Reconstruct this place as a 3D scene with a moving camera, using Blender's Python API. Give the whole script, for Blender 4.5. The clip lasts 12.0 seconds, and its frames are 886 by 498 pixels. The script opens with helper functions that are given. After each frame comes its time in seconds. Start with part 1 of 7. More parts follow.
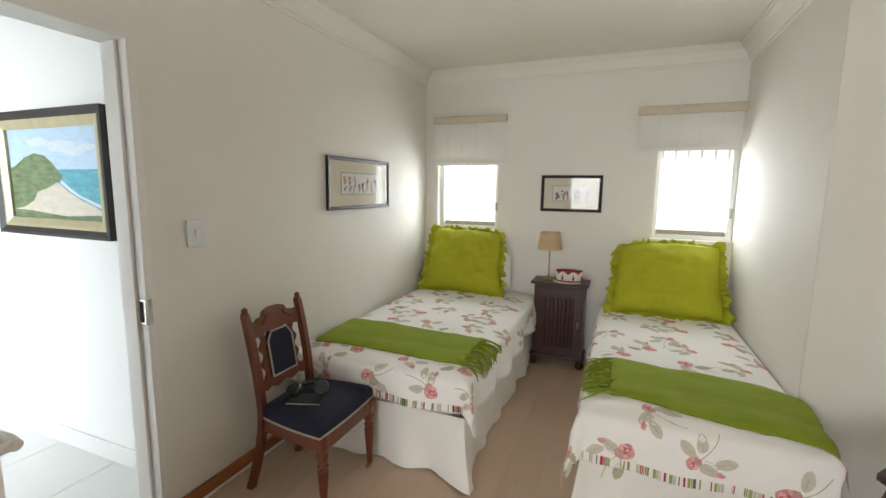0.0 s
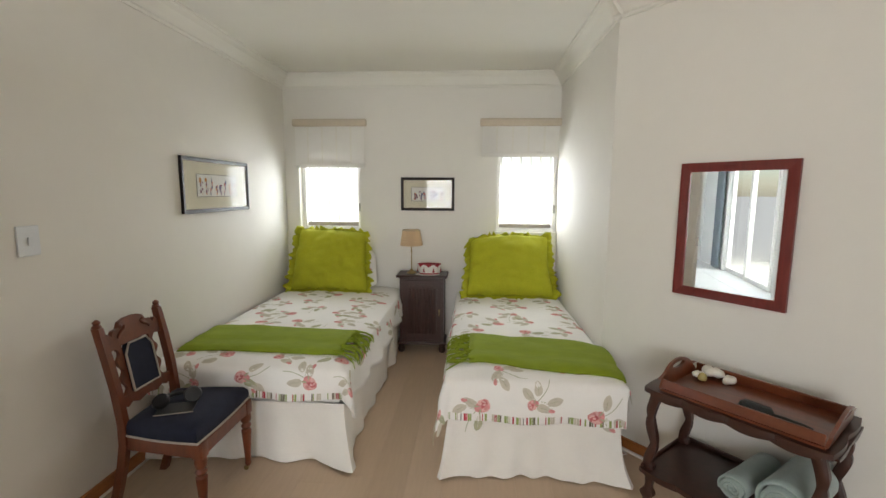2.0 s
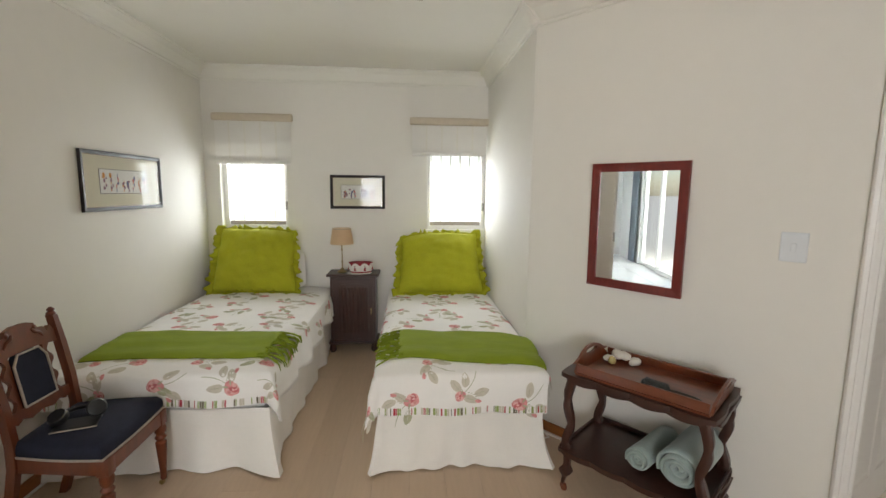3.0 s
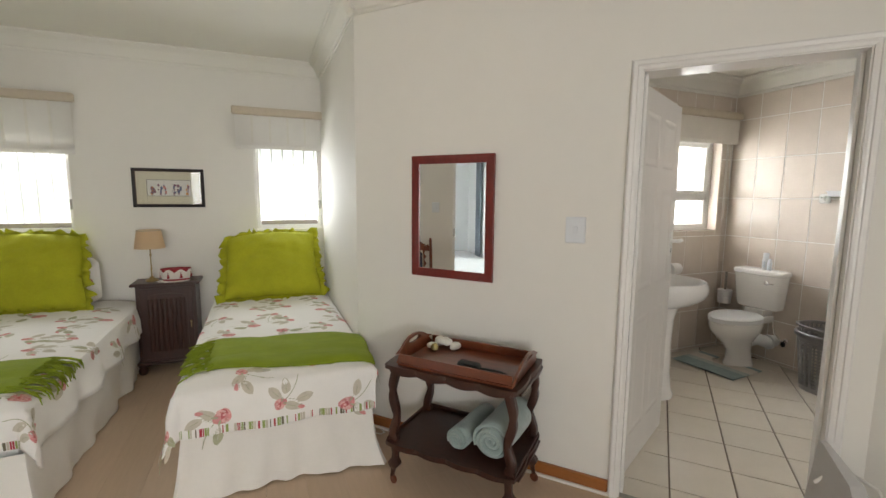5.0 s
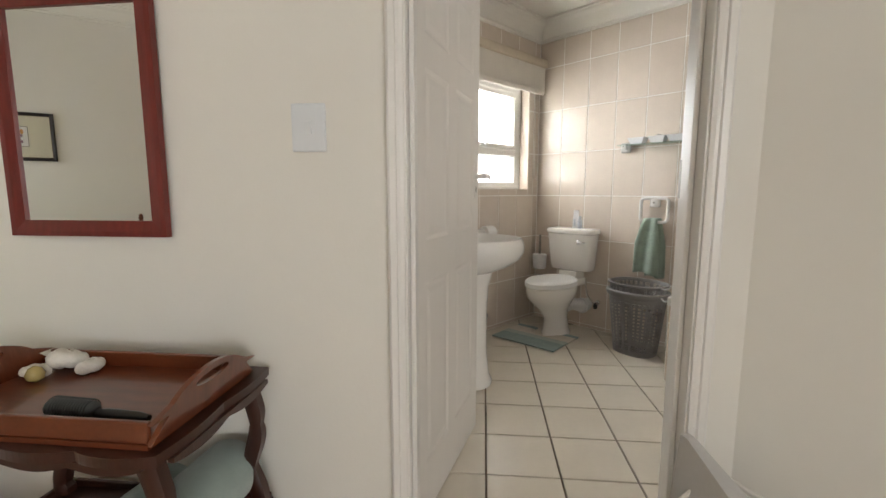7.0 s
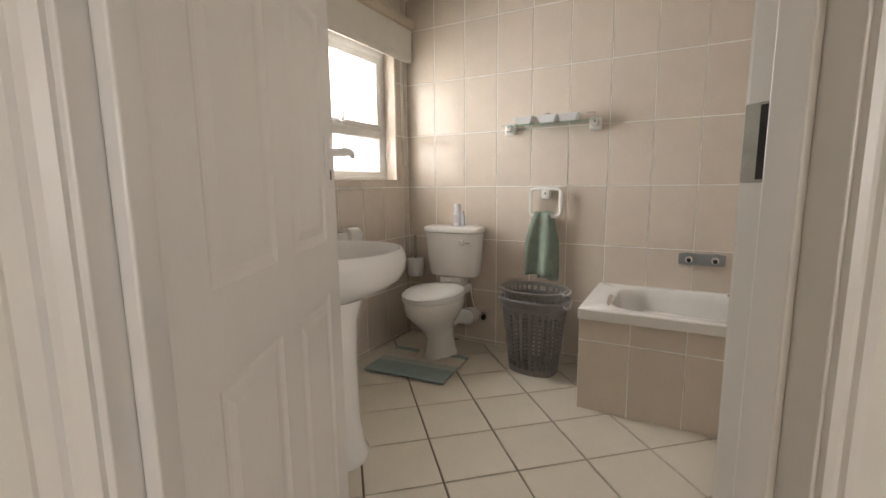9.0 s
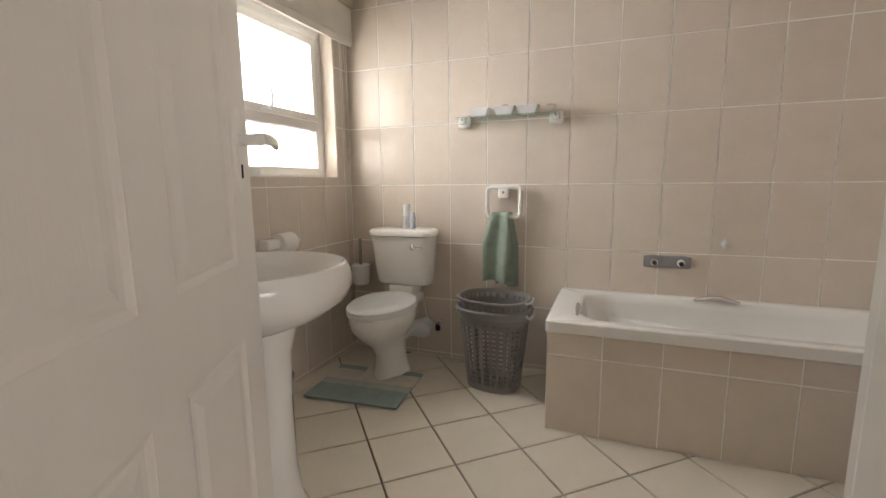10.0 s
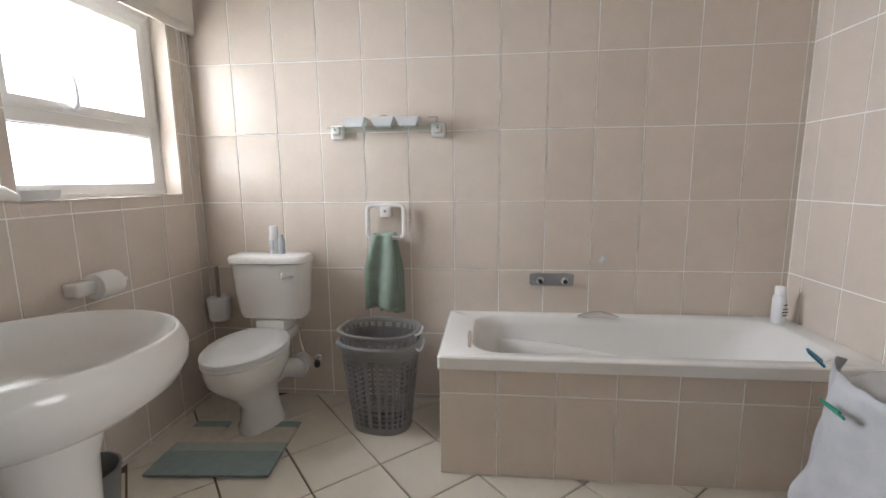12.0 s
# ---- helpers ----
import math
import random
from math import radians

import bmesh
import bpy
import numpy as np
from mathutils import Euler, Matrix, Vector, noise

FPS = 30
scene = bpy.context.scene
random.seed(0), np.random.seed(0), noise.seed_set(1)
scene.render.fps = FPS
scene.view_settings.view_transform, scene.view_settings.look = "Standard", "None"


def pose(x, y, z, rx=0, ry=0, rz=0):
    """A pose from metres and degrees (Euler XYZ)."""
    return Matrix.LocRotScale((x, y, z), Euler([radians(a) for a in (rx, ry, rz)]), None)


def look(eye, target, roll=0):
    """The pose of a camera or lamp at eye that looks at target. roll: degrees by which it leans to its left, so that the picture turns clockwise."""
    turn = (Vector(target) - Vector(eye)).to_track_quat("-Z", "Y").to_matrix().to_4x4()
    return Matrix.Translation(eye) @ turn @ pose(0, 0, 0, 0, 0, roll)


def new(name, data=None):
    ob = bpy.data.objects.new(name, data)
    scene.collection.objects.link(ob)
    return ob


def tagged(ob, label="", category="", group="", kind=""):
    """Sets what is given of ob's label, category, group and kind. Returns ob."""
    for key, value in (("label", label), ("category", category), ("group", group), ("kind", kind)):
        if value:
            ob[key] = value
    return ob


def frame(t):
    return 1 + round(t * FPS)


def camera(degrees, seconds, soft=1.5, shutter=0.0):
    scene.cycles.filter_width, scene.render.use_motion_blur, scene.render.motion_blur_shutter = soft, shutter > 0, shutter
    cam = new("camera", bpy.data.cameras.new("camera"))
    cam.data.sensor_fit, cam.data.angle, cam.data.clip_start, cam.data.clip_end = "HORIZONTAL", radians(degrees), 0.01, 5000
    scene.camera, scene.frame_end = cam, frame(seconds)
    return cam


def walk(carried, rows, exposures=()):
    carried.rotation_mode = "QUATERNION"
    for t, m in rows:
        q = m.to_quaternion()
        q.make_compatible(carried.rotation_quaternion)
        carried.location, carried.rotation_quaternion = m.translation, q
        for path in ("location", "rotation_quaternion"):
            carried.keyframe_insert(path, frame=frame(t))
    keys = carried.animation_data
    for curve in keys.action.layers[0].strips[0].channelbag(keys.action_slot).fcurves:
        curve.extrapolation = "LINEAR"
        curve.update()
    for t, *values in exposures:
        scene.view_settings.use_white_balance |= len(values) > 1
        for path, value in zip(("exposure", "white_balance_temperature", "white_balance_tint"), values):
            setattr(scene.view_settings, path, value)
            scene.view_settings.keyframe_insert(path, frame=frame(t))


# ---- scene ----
cam = camera(90.6, 12.0)
PATH = [
    (0, (0.687, 1.509, 1.538), (-0.056, 3.345, 1.264), 0.8),
    (0.5, (0.701, 1.445, 1.545), (0.097, 3.333, 1.281), 0.7),
    (1, (0.677, 1.371, 1.545), (0.233, 3.303, 1.281), 0.6),
    (1.5, (0.672, 1.301, 1.53), (0.394, 3.264, 1.271), 0.5),
    (2, (0.695, 1.265, 1.531), (0.567, 3.244, 1.272), 0.4),
    (2.5, (0.717, 1.247, 1.534), (0.729, 3.229, 1.272), 0.4),
    (4.3, (0.881, 1.208, 1.48), (1.439, 3.114, 1.237), 0.8),
    (4.5, (0.907, 1.217, 1.48), (1.523, 3.105, 1.24), 0.6),
    (5, (0.976, 1.238, 1.466), (1.733, 3.073, 1.223), 0.5),
    (5.5, (1.165, 1.351, 1.402), (2.067, 3.118, 1.147), 0.3),
    (6, (1.394, 1.491, 1.267), (2.439, 3.179, 1.021), 0.1),
    (6.5, (1.599, 1.666, 1.178), (2.81, 3.238, 0.927), 0.0),
    (7, (1.803, 1.823, 1.136), (3.165, 3.265, 0.878), -0.0),
    (7.2, (1.89, 1.884, 1.123), (3.303, 3.274, 0.858), 0.1),
    (9, (2.378, 2.342, 1.119), (4.117, 3.286, 0.83), -0.6),
    (9.5, (2.504, 2.435, 1.111), (4.3, 3.267, 0.821), -0.4),
    (10, (2.618, 2.504, 1.125), (4.462, 3.217, 0.821), -0.6),
    (10.5, (2.706, 2.535, 1.12), (4.598, 3.113, 0.826), -0.5),
    (11, (2.773, 2.551, 1.147), (4.703, 2.982, 0.852), -0.5),
    (11.5, (2.824, 2.559, 1.179), (4.778, 2.862, 0.88), -0.6),
    (12, (2.859, 2.558, 1.218), (4.824, 2.761, 0.906), -0.6),
]
walk(cam, [(t, look(eye, target, roll)) for t, eye, target, roll in PATH], [(0.0, 0.17, 6330, 10), (5.0, 0.08, 6420, 10), (6.5, 0.18, 6450, 10), (7.0, 0.18, 6500, 10), (9.0, -0.03, 6850, 13), (10.5, 0.02, 6700, 13), (12.0, 0.1, 6100, 13)])

# ---- light ----
world = bpy.data.worlds.new("sky")
scene.world = world
world.use_nodes = True
wn = world.node_tree.nodes
sky = wn.new("ShaderNodeTexSky")
sky.sky_type, sky.sun_disc = "NISHITA", False
sky.sun_elevation, sky.sun_rotation = radians(52), radians(200)
world.node_tree.links.new(sky.outputs[0], wn["Background"].inputs[0])
wn["Background"].inputs[1].default_value = 0.12


def area_lamp(name, m, sx, sy, watts, colour=(1, 1, 1)):
    d = bpy.data.lights.new(name, "AREA")
    d.shape, d.size, d.size_y, d.energy, d.color = "RECTANGLE", sx, sy, watts, colour
    ob = new(name, d)
    ob.matrix_world = m
    return ob


sun_data = bpy.data.lights.new("sun", "SUN")
sun_data.energy, sun_data.angle, sun_data.color = 3.5, radians(0.5), (1, 0.95, 0.88)
new("sun", sun_data).matrix_world = look((0, 0, 0), (0.25, 0.55, -0.8))
# the sky's light; the first three lamps stand in the window openings
area_lamp("window_light_left", look((-0.71, 5.74, 1.5), (-0.71, 4, 1.2)), 0.56, 0.6, 12, (0.97, 0.99, 1)).data.spread = radians(140)
area_lamp("window_light_right", look((1.22, 5.74, 1.5), (1.22, 4, 1.2)), 0.56, 0.6, 12, (0.97, 0.99, 1)).data.spread = radians(140)
area_lamp("bath_window_light", look((4.58, 4.325, 1.57), (4.45, 3, 1.40)), 0.62, 0.72, 17, (0.92, 0.96, 1)).data.spread = radians(112)
# added fill from the south, for an assumed window out of view
area_lamp("south_window_light", look((0.4, -1.52, 1.45), (0.6, 3, 1.25)), 1.7, 1.3, 33, (1, 0.99, 0.98)).data.spread = radians(120)
# added panel before the garden wall, standing in for the hall's daylight
area_lamp("hall_door_light", look((-3.9, -2.05, 1.35), (-3.6, 3, 1.1)), 3.4, 2.3, 430, (0.9, 0.96, 1))

# ---- materials ----


def mat(name, col, rough=0.6, metal=0.0, var=0.06, scale=6.0, bump=0.0, bscale=60.0, coat=0.0, stretch=(1, 1, 1), island=0.0, sheen=0.0):
    """A principled surface: colour varied at two scales, with fine relief."""
    m = bpy.data.materials.new(name)
    m.use_nodes = True
    nt = m.node_tree
    N, L = nt.nodes, nt.links
    b = N["Principled BSDF"]
    b.inputs["Roughness"].default_value = rough
    b.inputs["Metallic"].default_value = metal
    b.inputs["Coat Weight"].default_value = coat
    b.inputs["Sheen Weight"].default_value = sheen
    tc = N.new("ShaderNodeTexCoord")
    mp = N.new("ShaderNodeMapping")
    mp.inputs["Scale"].default_value = stretch
    L.new(tc.outputs["Object"], mp.inputs[0])
    big, small = N.new("ShaderNodeTexNoise"), N.new("ShaderNodeTexNoise")
    big.inputs["Scale"].default_value, small.inputs["Scale"].default_value = scale, scale * 9
    big.inputs["Detail"].default_value = small.inputs["Detail"].default_value = 4
    L.new(mp.outputs[0], big.inputs["Vector"])
    L.new(mp.outputs[0], small.inputs["Vector"])
    add = N.new("ShaderNodeMath")
    add.operation = "MULTIPLY_ADD"
    add.inputs[1].default_value = 0.5
    L.new(small.outputs["Fac"], add.inputs[0])
    L.new(big.outputs["Fac"], add.inputs[2])
    fac = add.outputs[0]
    if island:
        oi = N.new("ShaderNodeObjectInfo")
        sh = N.new("ShaderNodeMath")
        sh.operation = "MULTIPLY_ADD"
        sh.inputs[1].default_value = island
        L.new(oi.outputs["Random"], sh.inputs[0])
        L.new(fac, sh.inputs[2])
        fac = sh.outputs[0]
    ramp = N.new("ShaderNodeMapRange")
    ramp.inputs["From Min"].default_value, ramp.inputs["From Max"].default_value = 0.4, 1.1 + island
    ramp.inputs["To Min"].default_value, ramp.inputs["To Max"].default_value = 1 - var, 1 + var
    L.new(fac, ramp.inputs["Value"])
    mul = N.new("ShaderNodeVectorMath")
    mul.operation = "SCALE"
    mul.inputs[0].default_value = col
    L.new(ramp.outputs[0], mul.inputs["Scale"])
    L.new(mul.outputs[0], b.inputs["Base Color"])
    if bump:
        bn, bp = N.new("ShaderNodeTexNoise"), N.new("ShaderNodeBump")
        bn.inputs["Scale"].default_value, bn.inputs["Detail"].default_value = bscale, 6
        bp.inputs["Strength"].default_value, bp.inputs["Distance"].default_value = bump, 0.004
        L.new(mp.outputs[0], bn.inputs["Vector"])
        L.new(bn.outputs["Fac"], bp.inputs["Height"])
        L.new(bp.outputs[0], b.inputs["Normal"])
    return m


def see_through(name, col, rough=0.0, alpha=0.07):
    m = bpy.data.materials.new(name)
    m.use_nodes = True
    N, L = m.node_tree.nodes, m.node_tree.links
    tr, gl, mx = N.new("ShaderNodeBsdfTransparent"), N.new("ShaderNodeBsdfGlossy"), N.new("ShaderNodeMixShader")
    tr.inputs[0].default_value = (*col, 1)
    gl.inputs["Roughness"].default_value = rough
    mx.inputs[0].default_value = alpha
    L.new(tr.outputs[0], mx.inputs[1])
    L.new(gl.outputs[0], mx.inputs[2])
    L.new(mx.outputs[0], N["Material Output"].inputs[0])
    return m


def translucent(name, col, share=0.6):
    m = mat(name, col, 0.7, var=0.03, scale=10, bump=0.1, bscale=300)
    N, L = m.node_tree.nodes, m.node_tree.links
    b = N["Principled BSDF"]
    t, mx = N.new("ShaderNodeBsdfTranslucent"), N.new("ShaderNodeMixShader")
    t.inputs[0].default_value = (*col, 1)
    mx.inputs[0].default_value = share
    L.new(b.outputs[0], mx.inputs[1])
    L.new(t.outputs[0], mx.inputs[2])
    L.new(mx.outputs[0], N["Material Output"].inputs[0])
    return m


def glow(name, col, strength):
    m = bpy.data.materials.new(name)
    m.use_nodes = True
    N, L = m.node_tree.nodes, m.node_tree.links
    e = N.new("ShaderNodeEmission")
    e.inputs[0].default_value, e.inputs[1].default_value = (*col, 1), strength
    L.new(e.outputs[0], N["Material Output"].inputs[0])
    return m


PAINT = mat("cream_wall_paint", (0.77, 0.745, 0.69), 0.75, var=0.025, scale=1.2, bump=0.08, bscale=90)
CEILING = mat("ceiling_paint", (0.78, 0.76, 0.7), 0.8, var=0.02, scale=1.0, bump=0.05, bscale=120)
GLOSSWHITE = mat("white_enamel", (0.78, 0.76, 0.73), 0.32, var=0.025, scale=3, bump=0.03, bscale=60)
DOORWHITE = mat("door_enamel", (0.76, 0.73, 0.69), 0.35, var=0.02, scale=2, bump=0.12, bscale=40, stretch=(8, 8, 1))
HALLWHITE = mat("hall_paint", (0.84, 0.84, 0.83), 0.7, var=0.015, scale=2)
LAMINATE = mat("laminate_plank", (0.56, 0.42, 0.295), 0.42, var=0.09, scale=5, bump=0.04, bscale=50, stretch=(9, 1, 1), island=0.35)
SKIRT = mat("varnished_pine", (0.34, 0.12, 0.032), 0.35, var=0.2, scale=8, stretch=(1, 1, 6), coat=0.3)
GROUT = mat("grout", (0.16, 0.12, 0.08), 0.9, var=0.1, scale=10)
WALLGROUT = mat("wall_grout", (0.92, 0.905, 0.87), 0.85, var=0.05, scale=10)
WALLTILE = mat("beige_wall_tile", (0.71, 0.62, 0.535), 0.2, var=0.07, scale=7, bump=0.02, bscale=12, island=0.35, coat=0.25)
FLOORTILE = mat("cream_floor_tile", (0.74, 0.68, 0.58), 0.22, var=0.05, scale=5, bump=0.03, bscale=14, island=0.3)
HALLTILE = mat("white_floor_tile", (0.82, 0.82, 0.81), 0.2, var=0.02, scale=5, island=0.1)
CERAMIC = mat("white_ceramic", (0.87, 0.85, 0.815), 0.13, var=0.012, scale=3, coat=0.0)
ACRYLIC = mat("white_acrylic", (0.87, 0.855, 0.825), 0.16, var=0.012, scale=3, coat=0.0)
PLASTIC = mat("white_plastic", (0.78, 0.78, 0.78), 0.35, var=0.02, scale=10)
SWITCH = mat("switch_plastic", (0.7, 0.72, 0.74), 0.35, var=0.02, scale=10)
CHROME = mat("chrome", (0.75, 0.75, 0.76), 0.14, 1.0, var=0.03, scale=20)
STEEL = mat("worn_steel", (0.34, 0.33, 0.29), 0.4, 1.0, var=0.15, scale=30)
SATIN = mat("satin_metal", (0.32, 0.33, 0.34), 0.45, 0.7, var=0.1, scale=20)
BLACK = mat("black_plastic", (0.012, 0.012, 0.013), 0.45, var=0.2, scale=20)
# near-black colour for the shade in holes, and for joints under the planks
BLACKGAP = mat("hole_shade_and_dark_joint", (0.02, 0.016, 0.012), 0.9, var=0.1)
LIME = mat("lime_cotton", (0.385, 0.395, 0.012), 0.9, var=0.12, scale=7, bump=0.45, bscale=22)
THROW = mat("green_wool", (0.222, 0.287, 0.012), 0.95, var=0.15, scale=9, bump=0.5, bscale=220, stretch=(1, 3, 1))
LINEN = mat("white_cotton", (0.85, 0.83, 0.795), 0.9, var=0.03, scale=5, bump=0.35, bscale=12, sheen=0.2)
VALANCE = mat("valance_cotton", (0.84, 0.81, 0.755), 0.9, var=0.03, scale=6, bump=0.3, bscale=9)
ROSE = mat("rose_print", (0.65, 0.28, 0.275), 0.9, var=0.3, scale=40)
ROSEDARK = mat("dark_rose_print", (0.52, 0.13, 0.14), 0.9, var=0.25, scale=40)
ROSEPALE = mat("pale_rose_print", (0.74, 0.44, 0.41), 0.9, var=0.2, scale=40)
LEAFGREY = mat("stone_leaf_print", (0.58, 0.535, 0.44), 0.9, var=0.15, scale=40)
LEAFGREEN = mat("green_leaf_print", (0.42, 0.42, 0.28), 0.9, var=0.2, scale=40)
STRIPE_G = mat("green_stripe_print", (0.30, 0.37, 0.12), 0.9, var=0.1)
STRIPE_R = mat("red_stripe_print", (0.45, 0.04, 0.06), 0.9, var=0.1)
STRIPE_D = mat("olive_stripe_print", (0.16, 0.14, 0.09), 0.9, var=0.1)
CHAIRWOOD = mat("red_brown_wood", (0.135, 0.029, 0.007), 0.42, var=0.35, scale=9, bump=0.06, bscale=40, stretch=(4, 4, 1), coat=0.15)
DARKWOOD = mat("dark_mahogany", (0.036, 0.0098, 0.0052), 0.38, var=0.4, scale=9, bump=0.06, bscale=40, stretch=(4, 4, 1), coat=0.15)
TRAYWOOD = mat("tray_mahogany", (0.135, 0.034, 0.012), 0.3, var=0.35, scale=8, stretch=(1, 6, 1), coat=0.4)
MAHOGANY = mat("stained_frame", (0.15, 0.018, 0.013), 0.35, var=0.3, scale=12, stretch=(6, 6, 1))
NAVY = mat("navy_moquette", (0.010, 0.012, 0.028), 0.95, var=0.3, scale=30, bump=0.3, bscale=300)
BRAID = mat("grey_braid", (0.46, 0.40, 0.34), 0.9, var=0.2, scale=90, bump=0.5, bscale=300)
BRASS = mat("aged_brass", (0.36, 0.27, 0.12), 0.35, 1.0, var=0.2, scale=30)
SHADE = translucent("parchment_shade", (0.80, 0.63, 0.42), 0.5)
BLINDCLOTH = translucent("blind_cotton", (0.82, 0.80, 0.76), 0.3)
BLINDBAND = mat("pelmet_band_cotton", (0.60, 0.52, 0.41), 0.9, var=0.06, scale=20, bump=0.2, bscale=200)
BLINDSTRIPE = mat("blind_stripe_cotton", (0.80, 0.775, 0.71), 0.9, var=0.05, scale=20)
BATHBLIND = mat("bath_blind_cotton", (0.74, 0.70, 0.63), 0.9, var=0.03, scale=10, bump=0.25, bscale=14)
FRAMEBLACK = mat("black_picture_frame", (0.014, 0.009, 0.008), 0.5, var=0.3, scale=20)
FRAMEEDGE = mat("frame_inner_edge", (0.2, 0.13, 0.08), 0.35, var=0.2, scale=20)
MOUNT = mat("cream_mount_card", (0.66, 0.62, 0.48), 0.9, var=0.03, scale=10)
PAPER = mat("print_paper", (0.74, 0.72, 0.68), 0.9, var=0.03, scale=10)
INKS = [mat("ink_" + n, c, 0.9, var=0.2, scale=60) for n, c in (("ochre", (0.62, 0.30, 0.10)), ("rose", (0.55, 0.16, 0.13)), ("slate", (0.14, 0.16, 0.26)), ("plum", (0.24, 0.12, 0.17)))]
MIRROR = mat("mirror_glass", (0.9, 0.9, 0.9), 0.0, 1.0, var=0.0)
GLASS = see_through("clear_glass", (0.97, 0.99, 0.98))
PICGLASS = see_through("picture_glass", (0.98, 0.98, 0.98), 0.02, 0.025)
SHELFGLASS = see_through("green_edge_glass", (0.88, 0.95, 0.925), 0.02, 0.12)
FROST = translucent("frosted_glass", (0.9, 0.89, 0.86), 0.85)
TOWEL = mat("sage_terry", (0.33, 0.41, 0.385), 0.95, var=0.12, scale=20, bump=0.7, bscale=380, sheen=0.4)
TOWELGREEN = mat("green_terry", (0.27, 0.34, 0.27), 0.95, var=0.15, scale=20, bump=0.7, bscale=380, sheen=0.4)
MATBLUE = mat("sage_bath_mat", (0.29, 0.365, 0.355), 0.95, var=0.12, scale=20, bump=0.8, bscale=260)
MATPALE = mat("pale_bath_mat", (0.44, 0.48, 0.44), 0.95, var=0.1, scale=20, bump=0.8, bscale=260)
MATCREAM = mat("cream_bath_mat", (0.62, 0.57, 0.49), 0.95, var=0.1, scale=20, bump=0.8, bscale=260)
BASKET = mat("grey_plastic", (0.22, 0.21, 0.20), 0.38, var=0.1, scale=12)
BINGREY = mat("bin_plastic", (0.19, 0.2, 0.2), 0.4, var=0.08, scale=12)
SHELL = mat("white_shell", (0.74, 0.71, 0.65), 0.45, var=0.1, scale=60, bump=0.5, bscale=120)
BRUSHGREY = mat("brush_rubber", (0.045, 0.05, 0.05), 0.55, var=0.15, scale=30)
REDCLOTH = mat("red_cloth", (0.30, 0.02, 0.03), 0.9, var=0.2, scale=40)
DOILY = mat("white_lace", (0.76, 0.73, 0.68), 0.9, var=0.06, scale=80, bump=0.6, bscale=180)
GILT = mat("gilt_frame", (0.48, 0.42, 0.26), 0.4, 0.3, var=0.15, scale=20)
NET = see_through("thin_plastic_film", (0.93, 0.94, 0.96), 0.3, 0.3)
BAGCARD = mat("grey_card", (0.50, 0.49, 0.48), 0.75, var=0.05, scale=8)
CORD = mat("white_cord", (0.72, 0.70, 0.66), 0.6, var=0.04, scale=30)
PEGBLUE = mat("blue_peg", (0.01, 0.18, 0.30), 0.4)
PEGGREEN = mat("green_peg", (0.01, 0.26, 0.15), 0.4)
LABEL = mat("bottle_label", (0.55, 0.58, 0.62), 0.5)
INKDARK = mat("label_ink", (0.05, 0.05, 0.06), 0.6)
PATIO = mat("patio_paving", (0.5, 0.47, 0.42), 0.85, var=0.15, scale=4, bump=0.2)
GARDENWALL = mat("garden_wall_plaster", (0.66, 0.62, 0.55), 0.9, var=0.08, scale=3, bump=0.2)
TERRACOTTA = mat("terracotta", (0.33, 0.2, 0.13), 0.85, var=0.2, scale=10)
FOLIAGE = mat("foliage", (0.05, 0.10, 0.03), 0.6, var=0.4, scale=20)
ALUGREY = mat("grey_curtain_cloth", (0.2, 0.23, 0.26), 0.8, var=0.1, scale=10)
BULB = glow("lit_globe", (1, 0.72, 0.42), 11.0)
DAYLIGHT = glow("daylight_haze", (1, 0.99, 0.97), 1.5)
WARMHAZE = glow("warm_daylight_haze", (1, 0.96, 0.88), 2.6)
RAILGREY = mat("taupe_rail", (0.36, 0.32, 0.28), 0.6, var=0.08, scale=10)
MAUVE = mat("mauve_moulding", (0.36, 0.30, 0.29), 0.5, var=0.15, scale=14, stretch=(1, 1, 4))
FANBLADE = mat("fan_blade", (0.3, 0.2, 0.17), 0.5, var=0.2, scale=10)

# ---- building helpers ----


def part(name, bm, material, parent=None, label="", smooth=False, at=None):
    """Links a bmesh as one mesh object under a thing or part."""
    me = bpy.data.meshes.new(name)
    bmesh.ops.recalc_face_normals(bm, faces=bm.faces)
    bm.to_mesh(me)
    bm.free()
    for m in (material if isinstance(material, (list, tuple)) else [material]):
        me.materials.append(m)
    if smooth:
        me.shade_smooth()
        me.set_sharp_from_angle(angle=radians(40))
    ob = new(name, me)
    if parent is not None:
        ob.parent = parent
    if at is not None:
        ob.matrix_basis = at
    if label:
        ob["label"] = label
    return ob


def thing(name, m, label, category, group="", kind=""):
    ob = new(name)
    ob.empty_display_size = 0.1
    ob.matrix_world = m
    return tagged(ob, label, category, group, kind)


def box(bm, lo, hi, m=None, bevel=0.0, mi=0, seg=2):
    g = bmesh.ops.create_cube(bm, size=1)
    vs = g["verts"]
    for v in vs:
        v.co = Vector([lo[i] + (v.co[i] + 0.5) * (hi[i] - lo[i]) for i in range(3)])
    fs = {f for v in vs for f in v.link_faces}
    if bevel:
        r = bmesh.ops.bevel(bm, geom=list({e for v in vs for e in v.link_edges}), offset=bevel, segments=seg, profile=0.5, affect="EDGES")
        fs = {f for f in r["faces"]} | {f for f in fs if f.is_valid}
        vs = list({v for f in fs for v in f.verts})
    for f in fs:
        f.material_index = mi
    if m is not None:
        bmesh.ops.transform(bm, matrix=m, verts=vs)
    return vs


def one_box(lo, hi, m=None, bevel=0.0):
    bm = bmesh.new()
    box(bm, lo, hi, m, bevel)
    return bm


